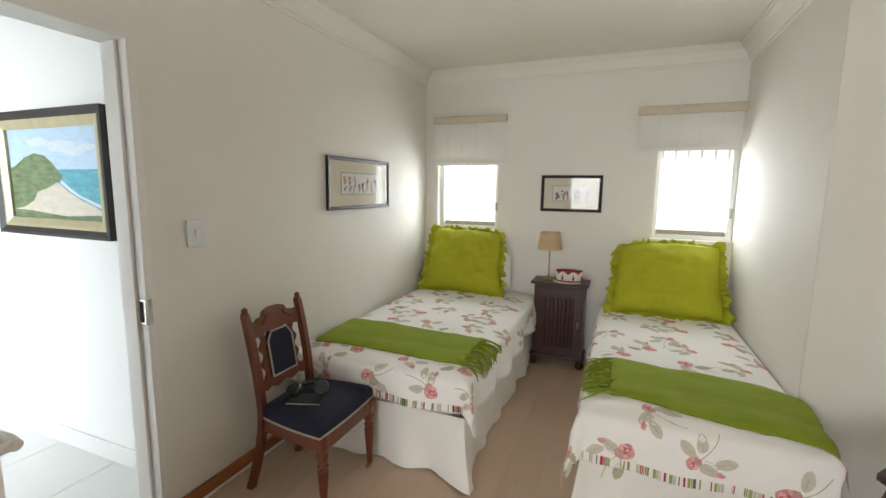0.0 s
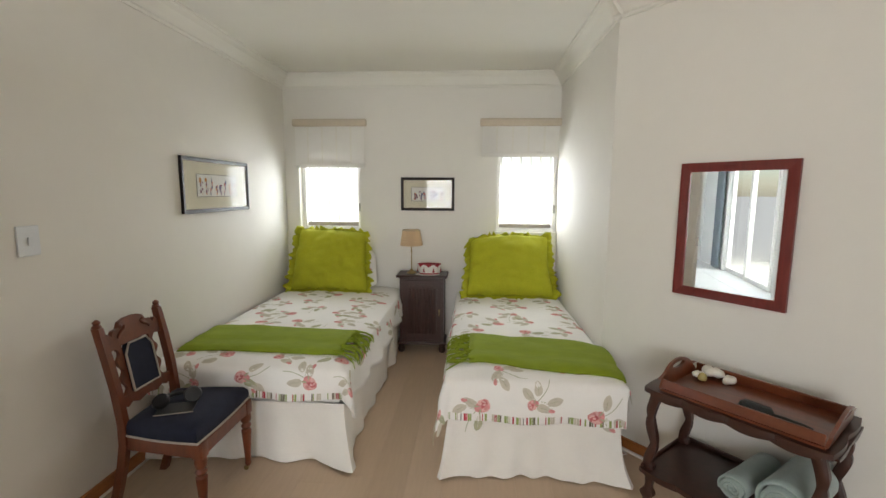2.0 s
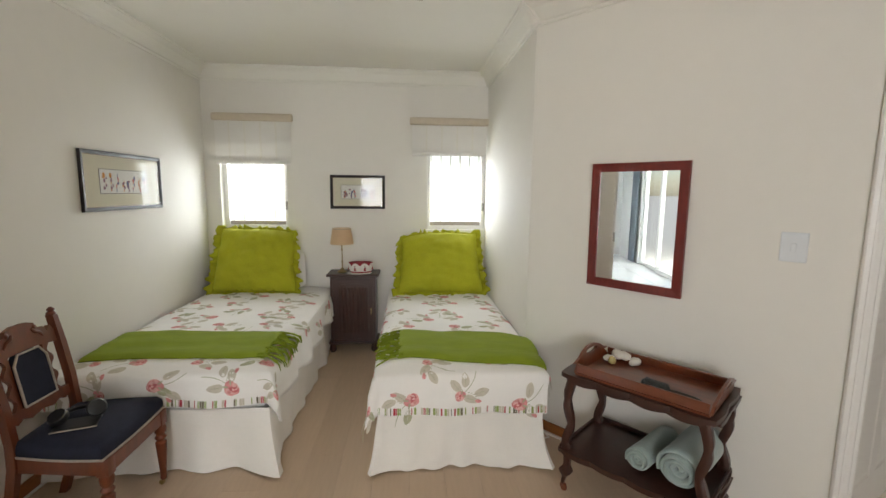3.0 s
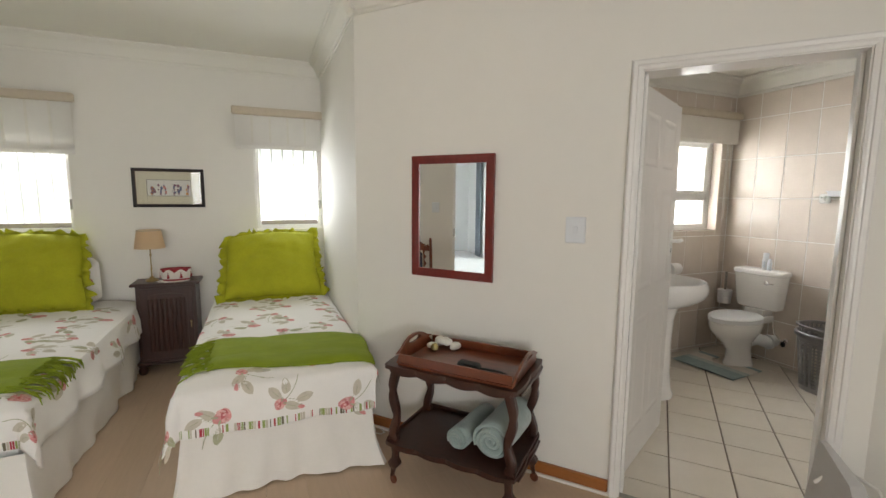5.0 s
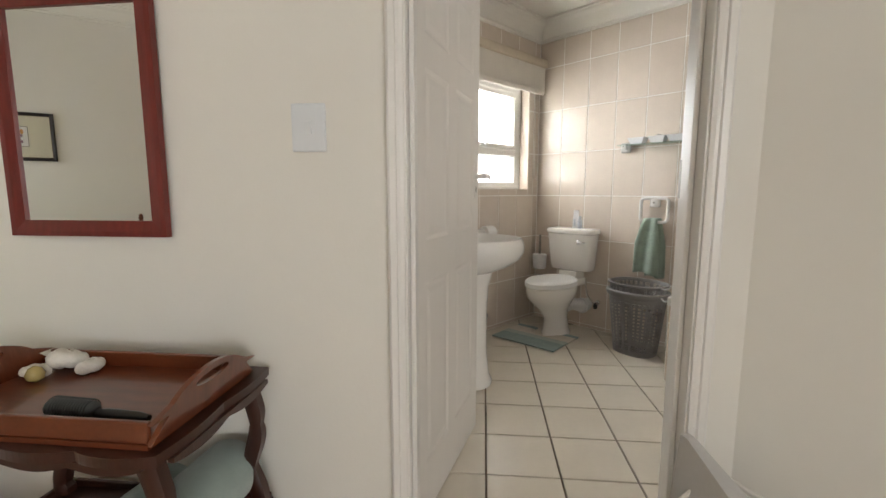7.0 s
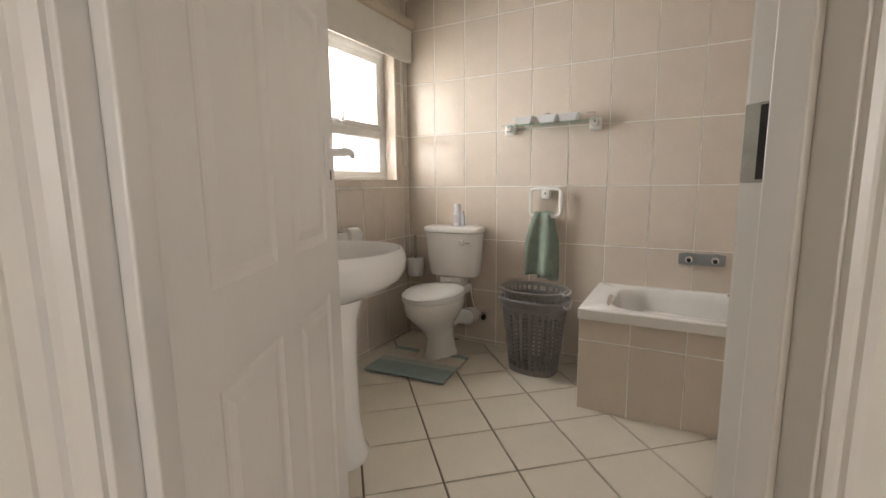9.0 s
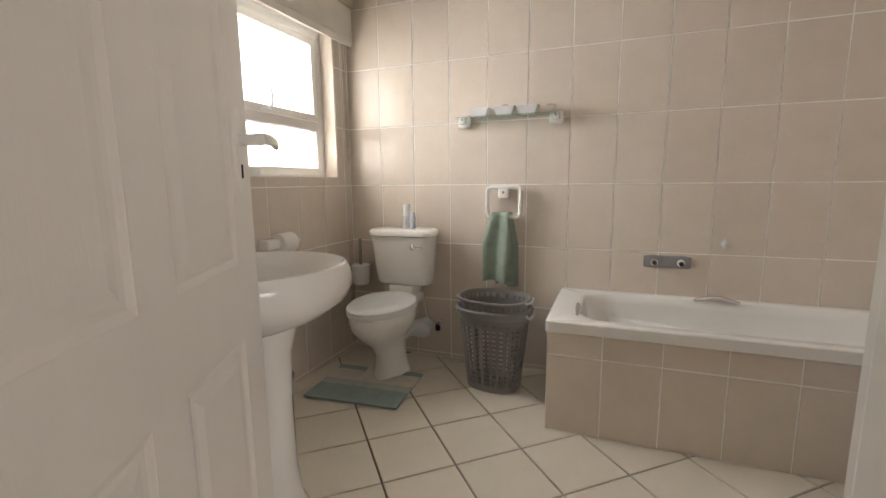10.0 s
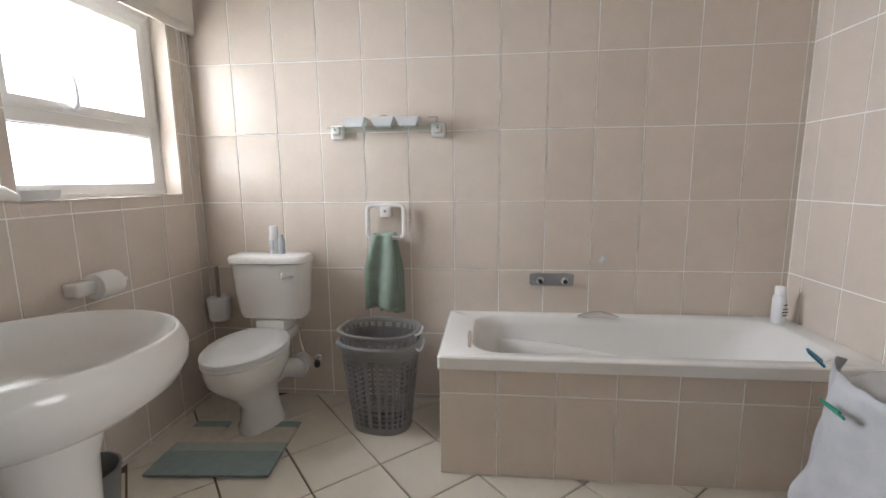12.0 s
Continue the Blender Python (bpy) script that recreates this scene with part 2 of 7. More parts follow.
def grid_surface(bm, rows, closed_u=False, closed_v=False, mi=0, cap=False):
    """Skins rows of points; closed_u joins each row's ends."""
    vs = [[bm.verts.new(p) for p in r] for r in rows]
    nr, nc = len(vs), len(vs[0])
    for i in range(nr if closed_v else nr - 1):
        for j in range(nc if closed_u else nc - 1):
            a, b = vs[i], vs[(i + 1) % nr]
            f = bm.faces.new((a[j], a[(j + 1) % nc], b[(j + 1) % nc], b[j]))
            f.material_index = mi
    if cap:
        for r in (vs[0], vs[-1]):
            bm.faces.new(r).material_index = mi
    return vs


def lathe(bm, profile, segs=20, m=None, mi=0, sx=1.0, sy=1.0, cap=True):
    """Turns (radius, height) pairs about z."""
    rows = []
    for r, z in profile:
        rows.append([Vector((sx * r * math.cos(2 * math.pi * k / segs), sy * r * math.sin(2 * math.pi * k / segs), z)) for k in range(segs)])
    if m is not None:
        rows = [[m @ p for p in r] for r in rows]
    return grid_surface(bm, rows, closed_u=True, mi=mi, cap=cap)


def tube(bm, pts, radius, segs=8, mi=0, flat=1.0):
    """A round bar along points; radius a number or one per point."""
    pts = [Vector(p) for p in pts]
    rows = []
    side = None
    for i, p in enumerate(pts):
        d = (pts[min(i + 1, len(pts) - 1)] - pts[max(i - 1, 0)]).normalized()
        if side is None:
            side = d.orthogonal().normalized()
        side = (side - d * side.dot(d)).normalized()
        up = d.cross(side)
        r = radius[i] if isinstance(radius, (list, tuple)) else radius
        rows.append([p + side * (r * math.cos(2 * math.pi * k / segs)) + up * (r * flat * math.sin(2 * math.pi * k / segs)) for k in range(segs)])
    grid_surface(bm, rows, closed_u=True, mi=mi, cap=True)


def plate(bm, outline, depth, m=None, mi=0, bevel=0.0):
    """An outline in x and z, given a thickness along y (from 0 to -depth)."""
    front = [bm.verts.new((x, -depth, z)) for x, z in outline]
    back = [bm.verts.new((x, 0, z)) for x, z in outline]
    n = len(outline)
    fs = [bm.faces.new(front), bm.faces.new(back[::-1])]
    for i in range(n):
        fs.append(bm.faces.new((front[i], back[i], back[(i + 1) % n], front[(i + 1) % n])))
    for f in fs:
        f.material_index = mi
    if m is not None:
        bmesh.ops.transform(bm, matrix=m, verts=front + back)
    return fs


def frame_ring(bm, w, h, width, depth, proud=0.0, m=None, mi=0):
    """A mitred rectangular frame in x and z from (0, 0), its back at y = 0, sloping in by proud."""
    prof = [(0, 0), (0, depth), (width * 0.35, depth), (width, depth - proud), (width, 0)]
    rows = []
    for cx, cz, dx, dz in ((0, 0, 1, 1), (w, 0, -1, 1), (w, h, -1, -1), (0, h, 1, -1)):
        rows.append([Vector((cx + dx * a, -b, cz + dz * a)) for a, b in prof])
    if m is not None:
        rows = [[m @ p for p in r] for r in rows]
    grid_surface(bm, rows, closed_u=True, closed_v=True, mi=mi)


def structure(name, bm, material, label, category, smooth=False, at=None):
    return tagged(part(name, bm, material, None, "", smooth, at), label, category, kind="structure")


# ---- the large structure ----
ROOM_H, CEIL = 2.60, 2.63
XW, YN, XA, XE = -1.147, 5.55, 1.515, 3.115
DIAG = pose(1.515, 3.943, 0, 0, 0, -49.3)   # along the wall with the mirror; y leads into the bathroom
THICK = 0.15


def wall(name, boxes, material, label, at=None):
    bm = bmesh.new()
    for lo, hi in boxes:
        box(bm, lo, hi)
    return structure(name, bm, material, label, "wall", at=at)


# bedroom walls
WINS = ((-1.01, -0.40), (0.925, 1.515))
SILL_Z, HEAD_Z = 1.14, 2.12
wall("wall_north", [((XW - THICK, YN, 0), (XA + 0.12, YN + 0.22, SILL_Z)), ((XW - THICK, YN, HEAD_Z), (XA + 0.12, YN + 0.22, ROOM_H + 0.1)),
     ((XW - THICK, YN, SILL_Z), (WINS[0][0], YN + 0.22, HEAD_Z)), ((WINS[0][1], YN, SILL_Z), (WINS[1][0], YN + 0.22, HEAD_Z)), ((WINS[1][1], YN, SILL_Z), (XA + 0.12, YN + 0.22, HEAD_Z))],
     PAINT, "cream painted wall with two small windows above the beds")
DOOR_Y0, DOOR_Y1, DOOR_H = 1.88, 2.72, 2.11
wall("wall_west", [((XW - THICK, DOOR_Y1, 0), (XW, YN, ROOM_H + 0.1)), ((XW - THICK, DOOR_Y0, DOOR_H), (XW, DOOR_Y1, ROOM_H + 0.1)), ((XW - THICK, -1.7, 0), (XW, DOOR_Y0, ROOM_H + 0.1))],
     PAINT, "cream painted wall with the doorway to the hall")
wall("wall_alcove", [((XA, 3.95, 0), (XA + 0.12, YN, ROOM_H + 0.1))], PAINT, "cream painted wall beside the bed")
BD0, BD1, BDH = 1.566, 2.334, 2.02
DT = 0.13
wall("wall_diagonal", [((0, 0, 0), (BD0, DT, ROOM_H + 0.1)), ((BD0, 0, BDH), (BD1, DT, ROOM_H + 0.1)), ((BD1, 0, 0), (2.475, DT, ROOM_H + 0.1))],
     PAINT, "cream painted angled wall with the bathroom doorway", DIAG)
wall("wall_east", [((XE, -1.7, 0), (XE + THICK, 2.09, ROOM_H + 0.1))], PAINT, "plain cream painted wall beside the bathroom door")
wall("wall_south", [((XW - THICK, -1.85, 0), (XE + THICK, -1.7, 0.7)), ((XW - THICK, -1.85, 2.15), (XE + THICK, -1.7, ROOM_H + 0.1)), ((XW - THICK, -1.85, 0.7), (-0.6, -1.7, 2.15)), ((1.4, -1.85, 0.7), (XE + THICK, -1.7, 2.15))],
     PAINT, "plain cream painted wall with an assumed window, out of view")
structure("ceiling", one_box((-7.2, -1.9, CEIL), (5.4, 5.9, CEIL + 0.12)), CEILING, "plain off-white painted ceiling", "ceiling")

# cornice: a coved moulding along the top of each wall
COVE = [(0, -0.145), (0.012, -0.145), (0.014, -0.125), (0.03, -0.118), (0.045, -0.09), (0.075, -0.045), (0.105, -0.025), (0.112, -0.012), (0.125, -0.01), (0.125, 0.02), (0, 0.02)]
COVE = [(0.85 * a, 0.85 * b) for a, b in COVE]


def cornice(name, a, b, label, height=CEIL, size=1.0):
    """A cove from a to b; the room lies to the right of the way."""
    a, b = Vector((*a, height - 0.005)), Vector((*b, height - 0.005))
    d = (b - a).normalized()
    inn = Vector((d.y, -d.x, 0))
    bm = bmesh.new()
    rows = [[p + inn * (q * size) + Vector((0, 0, z * size)) for q, z in COVE] for p in (a, b)]
    grid_surface(bm, rows, closed_u=True, cap=True)
    return structure(name, bm, CEILING, label, "cornice")


DV = Vector((math.cos(radians(-49.3)), math.sin(radians(-49.3)), 0))
DN = Vector((-DV.y, DV.x, 0))
DO = Vector((1.515, 3.943, 0))


def on_diag(s, n, z=0.0):
    return DO + DV * s + DN * n + Vector((0, 0, z))


cornice("cornice_north", (XW, YN), (XA, YN), "off-white coved plaster cornice")
cornice("cornice_west", (XW, -1.7), (XW, YN), "off-white coved plaster cornice")
cornice("cornice_alcove", (XA, YN), (XA, 3.90), "off-white coved plaster cornice")
cornice("cornice_diagonal", on_diag(-0.04, 0)[:2], on_diag(2.475, 0)[:2], "off-white coved plaster cornice")
cornice("cornice_east", (XE, 2.1), (XE, -1.7), "off-white coved plaster cornice")


# skirting boards
def skirting(name, boxes, material, label, at=None):
    bm = bmesh.new()
    for lo, hi in boxes:
        box(bm, lo, hi, bevel=0.005)
    return structure(name, bm, material, label, "skirting", at=at)


skirting("baseboard_west", [((XW + 0.001, 2.78, 0.012), (XW + 0.018, YN - 0.002, 0.078))], SKIRT, "varnished orange-brown wooden skirting board")
skirting("baseboard_alcove", [((XA - 0.018, 3.97, 0.012), (XA - 0.001, YN - 0.002, 0.078))], SKIRT, "varnished orange-brown wooden skirting board")
skirting("baseboard_diagonal", [((0.01, -0.018, 0.016), (1.525, -0.001, 0.078))], SKIRT, "varnished orange-brown wooden skirting board", DIAG)
skirting("trim_diagonal", [((0.01, -0.026, 0.0), (1.53, -0.001, 0.014))], VALANCE, "pale wooden floor bead under the skirting", DIAG)
skirting("trim_west", [((XW + 0.001, 2.78, 0.0), (XW + 0.026, YN - 0.002, 0.012))], VALANCE, "pale wooden floor bead under the skirting")


# door linings and architraves
def door_lining(name, x0, x1, h, at, back, stop_side=1, label="white painted door frame with moulded architrave", sides=(0, 1)):
    """The lining of an opening from x0 to x1 in a wall whose near face is y = 0."""
    t = thing(name, at, label, "door frame", kind="structure")
    bm = bmesh.new()
    for a, b in ((x0 - 0.02, x0 + 0.012), (x1 - 0.012, x1 + 0.02)):
        box(bm, (a, -0.004, 0), (b, back + 0.004, h), bevel=0.002)
    box(bm, (x0 + 0.012, -0.004, h - 0.012), (x1 - 0.012, back + 0.004, h + 0.02), bevel=0.002)
    part("lining", bm, GLOSSWHITE, t)
    for a, b in ((x0 + 0.0125, x0 + 0.027), (x1 - 0.027, x1 - 0.0125)):
        part("door_stop", one_box((a, back * 0.3, 0), (b, back * 0.3 + 0.05, h - 0.013), bevel=0.003), GLOSSWHITE, t)
    for y, s in [((-0.004, -1), (back + 0.004, 1))[k] for k in sides]:
        bm = bmesh.new()
        prof = [(0, 0), (0, 0.008), (0.010, 0.012), (0.018, 0.012), (0.021, 0.018), (0.036, 0.020), (0.044, 0.014), (0.047, 0.0)]
        rows = []
        for px, pz, ox, oz in ((x0 + 0.006, 0, -1, 0), (x0 + 0.006, h - 0.006, -1, 1), (x1 - 0.006, h - 0.006, 1, 1), (x1 - 0.006, 0, 1, 0)):
            rows.append([Vector((px + ox * a, y + s * b, pz + oz * a)) for a, b in prof])
        grid_surface(bm, rows, closed_u=True, cap=True)
        part("architrave", bm, GLOSSWHITE, t)
    return t


frame_bath = door_lining("door_frame_1", BD0, BD1, BDH, DIAG, DT)
bm = bmesh.new()
box(bm, (BD1 - 0.0145, 0.090, 1.118), (BD1 - 0.0125, 0.134, 1.224), bevel=0.0008)
part("strike_plate", bm, STEEL, frame_bath, "worn steel strike plate")
# dark slip laid on the plate, its colour the shade inside the latch hole
bm = bmesh.new()
box(bm, (BD1 - 0.016, 0.092, 1.122), (BD1 - 0.0150, 0.109, 1.220))
part("latch_hole", bm, BLACKGAP, frame_bath)
HALLDOOR = Matrix(((0, -1, 0, XW), (1, 0, 0, 0), (0, 0, 1, 0), (0, 0, 0, 1)))
frame_hall = door_lining("door_frame_2", DOOR_Y0, DOOR_Y1, DOOR_H, HALLDOOR, THICK, 1, "plain white painted door frame with rebate", (1,))
bm = bmesh.new()
box(bm, (DOOR_Y1 - 0.016, -0.001, 0.945), (DOOR_Y1 - 0.0125, 0.040, 1.055), bevel=0.001)
box(bm, (DOOR_Y1 - 0.0125, -0.007, 0.945), (DOOR_Y1 + 0.010, -0.0045, 1.055), bevel=0.0008)
part("strike_plate", bm, CHROME, frame_hall, "bright steel strike plate")
# no hole is cut; a dark slip gives the latch recess its shade
bm = bmesh.new()
box(bm, (DOOR_Y1 - 0.0175, 0.012, 0.955), (DOOR_Y1 - 0.0165, 0.034, 1.045))
part("latch_hole", bm, BLACKGAP, frame_hall)


def panel_door(name, m, w, h, label, handle_sides=(1,), handle_z=1.19, category="door", lever=1):
    """A six-panel door leaf from x = 0 (hinges) to w, y from 0 to -0.04."""
    t = thing(name, m, label, category, kind="structure")
    bm = bmesh.new()
    box(bm, (0, -0.034, 0.006), (w, -0.006, h))
    stile, mid = 0.10, 0.09
    zs = [0.006, 0.20, 0.84, 0.98, 1.52, 1.62, h - 0.11, h]
    pw = (w - 2 * stile - mid) / 2
    for y0, y1 in ((-0.040, -0.034), (-0.006, 0.0)):
        for a, b in ((0, stile), (stile + pw, stile + pw + mid), (w - stile, w)):
            box(bm, (a, y0, 0.006), (b, y1, h))
        for k in range(0, 8, 2):
            for a in (stile, stile + pw + mid):
                box(bm, (a, y0, zs[k]), (a + pw, y1, zs[k + 1]))
        # raised and fielded panels with sloping edges
        for k in (1, 3, 5):
            for a in (stile, stile + pw + mid):
                out = -0.0395 if y0 < -0.02 else -0.0005
                inn = -0.0362 if y0 < -0.02 else -0.0038
                rows = []
                for d, y in ((0.0, out), (0.012, inn), (0.022, inn), (0.042, out), (0.0421, out)):
                    x0, x1, z0, z1 = a + d, a + pw - d, zs[k] + d, zs[k + 1] - d
                    rows.append([Vector((x0, y, z0)), Vector((x1, y, z0)), Vector((x1, y, z1)), Vector((x0, y, z1))])
                vs = grid_surface(bm, rows, closed_u=True)
                bm.faces.new(vs[-1])
    part("leaf", bm, DOORWHITE, t)
    for s in handle_sides:
        y = -0.040 if s < 0 else 0.0
        bm = bmesh.new()
        x = w - 0.06
        plate(bm, [(x + 0.022 * math.cos(q) * (1), handle_z - 0.02 + 0.075 * math.sin(q)) for q in [2 * math.pi * k / 20 for k in range(20)]], 0.006, Matrix.Translation((0, y if s < 0 else y + 0.006, 0)))
        tube(bm, [(x, y, handle_z), (x, y + s * 0.035, handle_z), (x, y + s * 0.045, handle_z)], 0.011, 10)
        e_ = lever
        tube(bm, [(x - e_ * 0.012, y + s * 0.045, handle_z), (x + e_ * 0.02, y + s * 0.048, handle_z + 0.003), (x + e_ * 0.07, y + s * 0.047, handle_z + 0.002), (x + e_ * 0.112, y + s * 0.04, handle_z - 0.004)], [0.012, 0.0125, 0.011, 0.008], 10, flat=0.8)
        if lever < 0:
            tube(bm, [(x + e_ * 0.108, y + s * 0.041, handle_z - 0.003), (x + e_ * 0.122, y + s * 0.030, handle_z - 0.005), (x + e_ * 0.126, y + s * 0.010, handle_z - 0.005)], [0.009, 0.009, 0.008], 10)
        part("handle", bm, GLOSSWHITE, t, "cream enamel lever handle", smooth=True)
        # keyhole's inner shade as a small dark block on the rose
        bm = bmesh.new()
        box(bm, (x - 0.004, y + s * 0.006 - 0.001, handle_z - 0.07), (x + 0.004, y + s * 0.0065 + 0.001, handle_z - 0.045))
        part("keyhole", bm, BLACKGAP, t)
    for z in (0.25, 1.75):
        bm = bmesh.new()
        lathe(bm, [(0.006, z - 0.05), (0.006, z + 0.05)], 8, Matrix.Translation((-0.004, 0.002, 0)))
        part("hinge", bm, STEEL, t)
    return t


panel_door("door_1", pose(*on_diag(BD0 + 0.004, DT + 0.014), 0, 0, 27.0) @ Matrix.Translation((-0.004, 0.04, 0)), 0.745, 1.995, "white six-panel bathroom door standing open", (-1, 1), 1.205)
panel_door("door_2", pose(XW + 0.012, DOOR_Y0 + 0.010, 0, 0, 0, 0.5), 0.79, 2.04, "white panelled bedroom door standing wide open", (1,), 1.02, lever=-1)

# light switches
def light_switch(name, m, label):
    t = thing(name, m, label, "light switch")
    bm = bmesh.new()
    box(bm, (-0.047, -0.010, -0.063), (0.047, 0.0, 0.063), bevel=0.004)
    part("cover", bm, SWITCH, t)
    bm = bmesh.new()
    box(bm, (-0.009, -0.0165, -0.018), (0.009, -0.009, 0.018), pose(0, 0, 0, 6), bevel=0.002)
    part("rocker", bm, SWITCH, t)
    return t


light_switch("light_switch", DIAG @ pose(1.315, -0.001, 1.306), "white plastic light switch on the angled wall")
light_switch("light_switch", Matrix.Translation((XW + 0.001, 2.958, 1.316)) @ pose(0, 0, 0, 0, 0, 90), "white plastic light switch beside the hall doorway")


# bedroom windows, each with bars and a sliding blind
def bedroom_window(name, x0, x1):
    t = thing(name, pose(x0, YN + 0.11, SILL_Z), "small white-framed window with vertical bars", "window", kind="structure")
    w, h = x1 - x0, HEAD_Z - SILL_Z
    bm = bmesh.new()
    frame_ring(bm, w, h, 0.04, 0.05, 0.01)
    part("window_frame", bm, GLOSSWHITE, t)
    bm = bmesh.new()
    box(bm, (0.04, -0.002, 0.04), (w - 0.04, 0.002, h - 0.04))
    pane = part("pane", bm, GLASS, t)
    pane.visible_shadow = False
    n = 6
    for k in range(n):
        x = 0.055 + (w - 0.11) * k / (n - 1)
        bm = bmesh.new()
        tube(bm, [(x, 0.03, 0.0), (x, 0.03, h)], 0.010, 8)
        part("bar", bm, GLOSSWHITE, t)
    bm = bmesh.new()
    box(bm, (0.042, -0.02, 0.042), (w - 0.042, 0.02, 0.080), bevel=0.004)
    part("bottom_rail", bm, RAILGREY, t)
    bm = bmesh.new()
    box(bm, (w - 0.034, -0.062, 0.19), (w - 0.012, -0.05, 0.27), bevel=0.003)
    part("window_catch", bm, STEEL, t)
    bm = bmesh.new()
    box(bm, (0.0, -0.108, -0.004), (w, -0.05, 0.006), bevel=0.002)
    part("window_sill", bm, GLOSSWHITE, t)


bedroom_window("window_1", *WINS[0])
bedroom_window("window_2", *WINS[1])
bm = bmesh.new()
box(bm, (-3.5, 6.9, -0.5), (4.4, 6.95, 4.0))
structure("backdrop_north", bm, DAYLIGHT, "bright hazy daylight outside the bedroom windows", "daylight")

# south window, assumed and unseen behind the camera's way, added as a light source
t = thing("window_3", pose(-0.6, -1.76, 0.7), "assumed wide white-framed window, out of view", "window", kind="structure")
bm = bmesh.new()
frame_ring(bm, 2.0, 1.45, 0.05, 0.06, 0.01)
box(bm, (0.975, -0.05, 0.05), (1.025, -0.01, 1.40))
part("window_frame", bm, GLOSSWHITE, t)
bm = bmesh.new()
box(bm, (0.05, -0.03, 0.05), (1.95, -0.026, 1.40))
part("pane", bm, GLASS, t).visible_shadow = False
bm = bmesh.new()
box(bm, (-2.5, -3.2, -0.5), (4.0, -3.15, 4.0))
structure("backdrop_south", bm, DAYLIGHT, "added daylight glow outside the assumed wide window", "daylight")

# ground outside and the slabs under the floors
structure("ground", one_box((-300, -300, -0.30), (300, 300, -0.12)), PATIO, "pale paved ground outside the house", "ground")
structure("floor_base", one_box((XW - 0.16, -1.9, -0.12), (5.4, 5.8, -0.012)), GROUT, "dark screed under the floors", "floor")

# ---- bathroom shell ----
BX, BN, BS = 5.148, 4.13, 1.075
BW0, BW1, BWZ0, BWZ1 = 4.19, 5.0, 1.155, 2.02
BCEIL = 2.545
BASINWALL = pose(*on_diag(1.44, THICK), 0, 0, 40.7)
wall("wall_bath_east", [((BX, BS - 0.2, 0), (BX + 0.15, BN + 0.2, ROOM_H + 0.1))], WALLGROUT, "bathroom wall of glossy beige tiles")
wall("wall_bath_north", [((3.4, BN, 0), (BX, BN + 0.2, BWZ0)), ((3.4, BN, BWZ1), (BX, BN + 0.2, ROOM_H + 0.1)), ((3.4, BN, BWZ0), (BW0, BN + 0.2, BWZ1)), ((BW1, BN, BWZ0), (BX, BN + 0.2, BWZ1))], WALLGROUT, "bathroom wall of beige tiles with the window")
wall("wall_bath_south", [((XE + THICK, BS - 0.15, 0), (BX, BS, ROOM_H + 0.1))], WALLGROUT, "bathroom wall of beige tiles at the end of the bath")
wall("wall_bath_basin", [((-0.1, 0.0, 0), (2.0, 0.12, ROOM_H + 0.1))], WALLTILE, "bathroom wall of beige tiles behind the basin", BASINWALL)
wall("wall_bath_west", [((XE + THICK, BS, 0), (XE + THICK + 0.012, 2.08, ROOM_H + 0.1))], WALLTILE, "beige tiled bathroom wall beside the door")
for nm, a, b in (("cornice_bath_east", (BX, BN), (BX, BS)), ("cornice_bath_north", (3.4, BN), (BX, BN)), ("cornice_bath_south", (BX, BS), (XE + THICK, BS))):
    cornice(nm, a, b, "white coved plaster cornice", BCEIL, 1.2)
# the bathroom's ceiling lies lower than the bedroom's
bm = bmesh.new()
plan = [on_diag(1.40, 0.07)[:2], (3.9, BN + 0.1), (BX + 0.1, BN + 0.1), (BX + 0.1, BS - 0.1), (XE + 0.07, BS - 0.1), (XE + 0.07, 2.05), on_diag(2.46, 0.07)[:2]]
lo_, hi_ = [[bm.verts.new((x, y, z)) for x, y in plan] for z in (BCEIL, BCEIL + 0.06)]
bm.faces.new(lo_[::-1]), bm.faces.new(hi_)
for k in range(7):
    bm.faces.new((lo_[k], lo_[(k + 1) % 7], hi_[(k + 1) % 7], hi_[k]))
structure("ceiling_bathroom", bm, CEILING, "plain off-white painted bathroom ceiling", "ceiling")

# bathroom window
t = thing("window_4", pose(BW0, BN + 0.15, BWZ0), "white-framed frosted bathroom window with a top-hung sash", "window", kind="structure")
w, h = BW1 - BW0, BWZ1 - BWZ0
bm = bmesh.new()
frame_ring(bm, w, h, 0.06, 0.06, 0.012)
box(bm, (0.06, -0.052, 0.285), (w - 0.06, -0.004, 0.345), bevel=0.004)
part("window_frame", bm, GLOSSWHITE, t)
bm = bmesh.new()
frame_ring(bm, w - 0.11, h - 0.385, 0.04, 0.028, 0.006, Matrix.Translation((0.055, -0.040, 0.338)))
part("sash", bm, GLOSSWHITE, t)
for z0, z1, i in ((0.055, 0.285, 0), (0.372, h - 0.08, 1)):
    bm = bmesh.new()
    box(bm, (0.05 + 0.03 * i, -0.036 - 0.012 * i, z0), (w - 0.05 - 0.03 * i, -0.030 - 0.012 * i, z1))
    part("pane", bm, FROST, t).visible_shadow = False
    bm = bmesh.new()
    x0, x1, y = 0.048 + 0.034 * i, w - 0.048 - 0.034 * i, -0.039 - 0.012 * i
    for lo, hi in (((x0, y - 0.001, z0), (x0 + 0.004, y, z1)), ((x1 - 0.004, y - 0.001, z0), (x1, y, z1)), ((x0, y - 0.001, z0), (x1, y, z0 + 0.004)), ((x0, y - 0.001, z1 - 0.004), (x1, y, z1))):
        box(bm, lo, hi)
    part("gasket", bm, BLACK, t)
bm = bmesh.new()
xs = w * 0.40
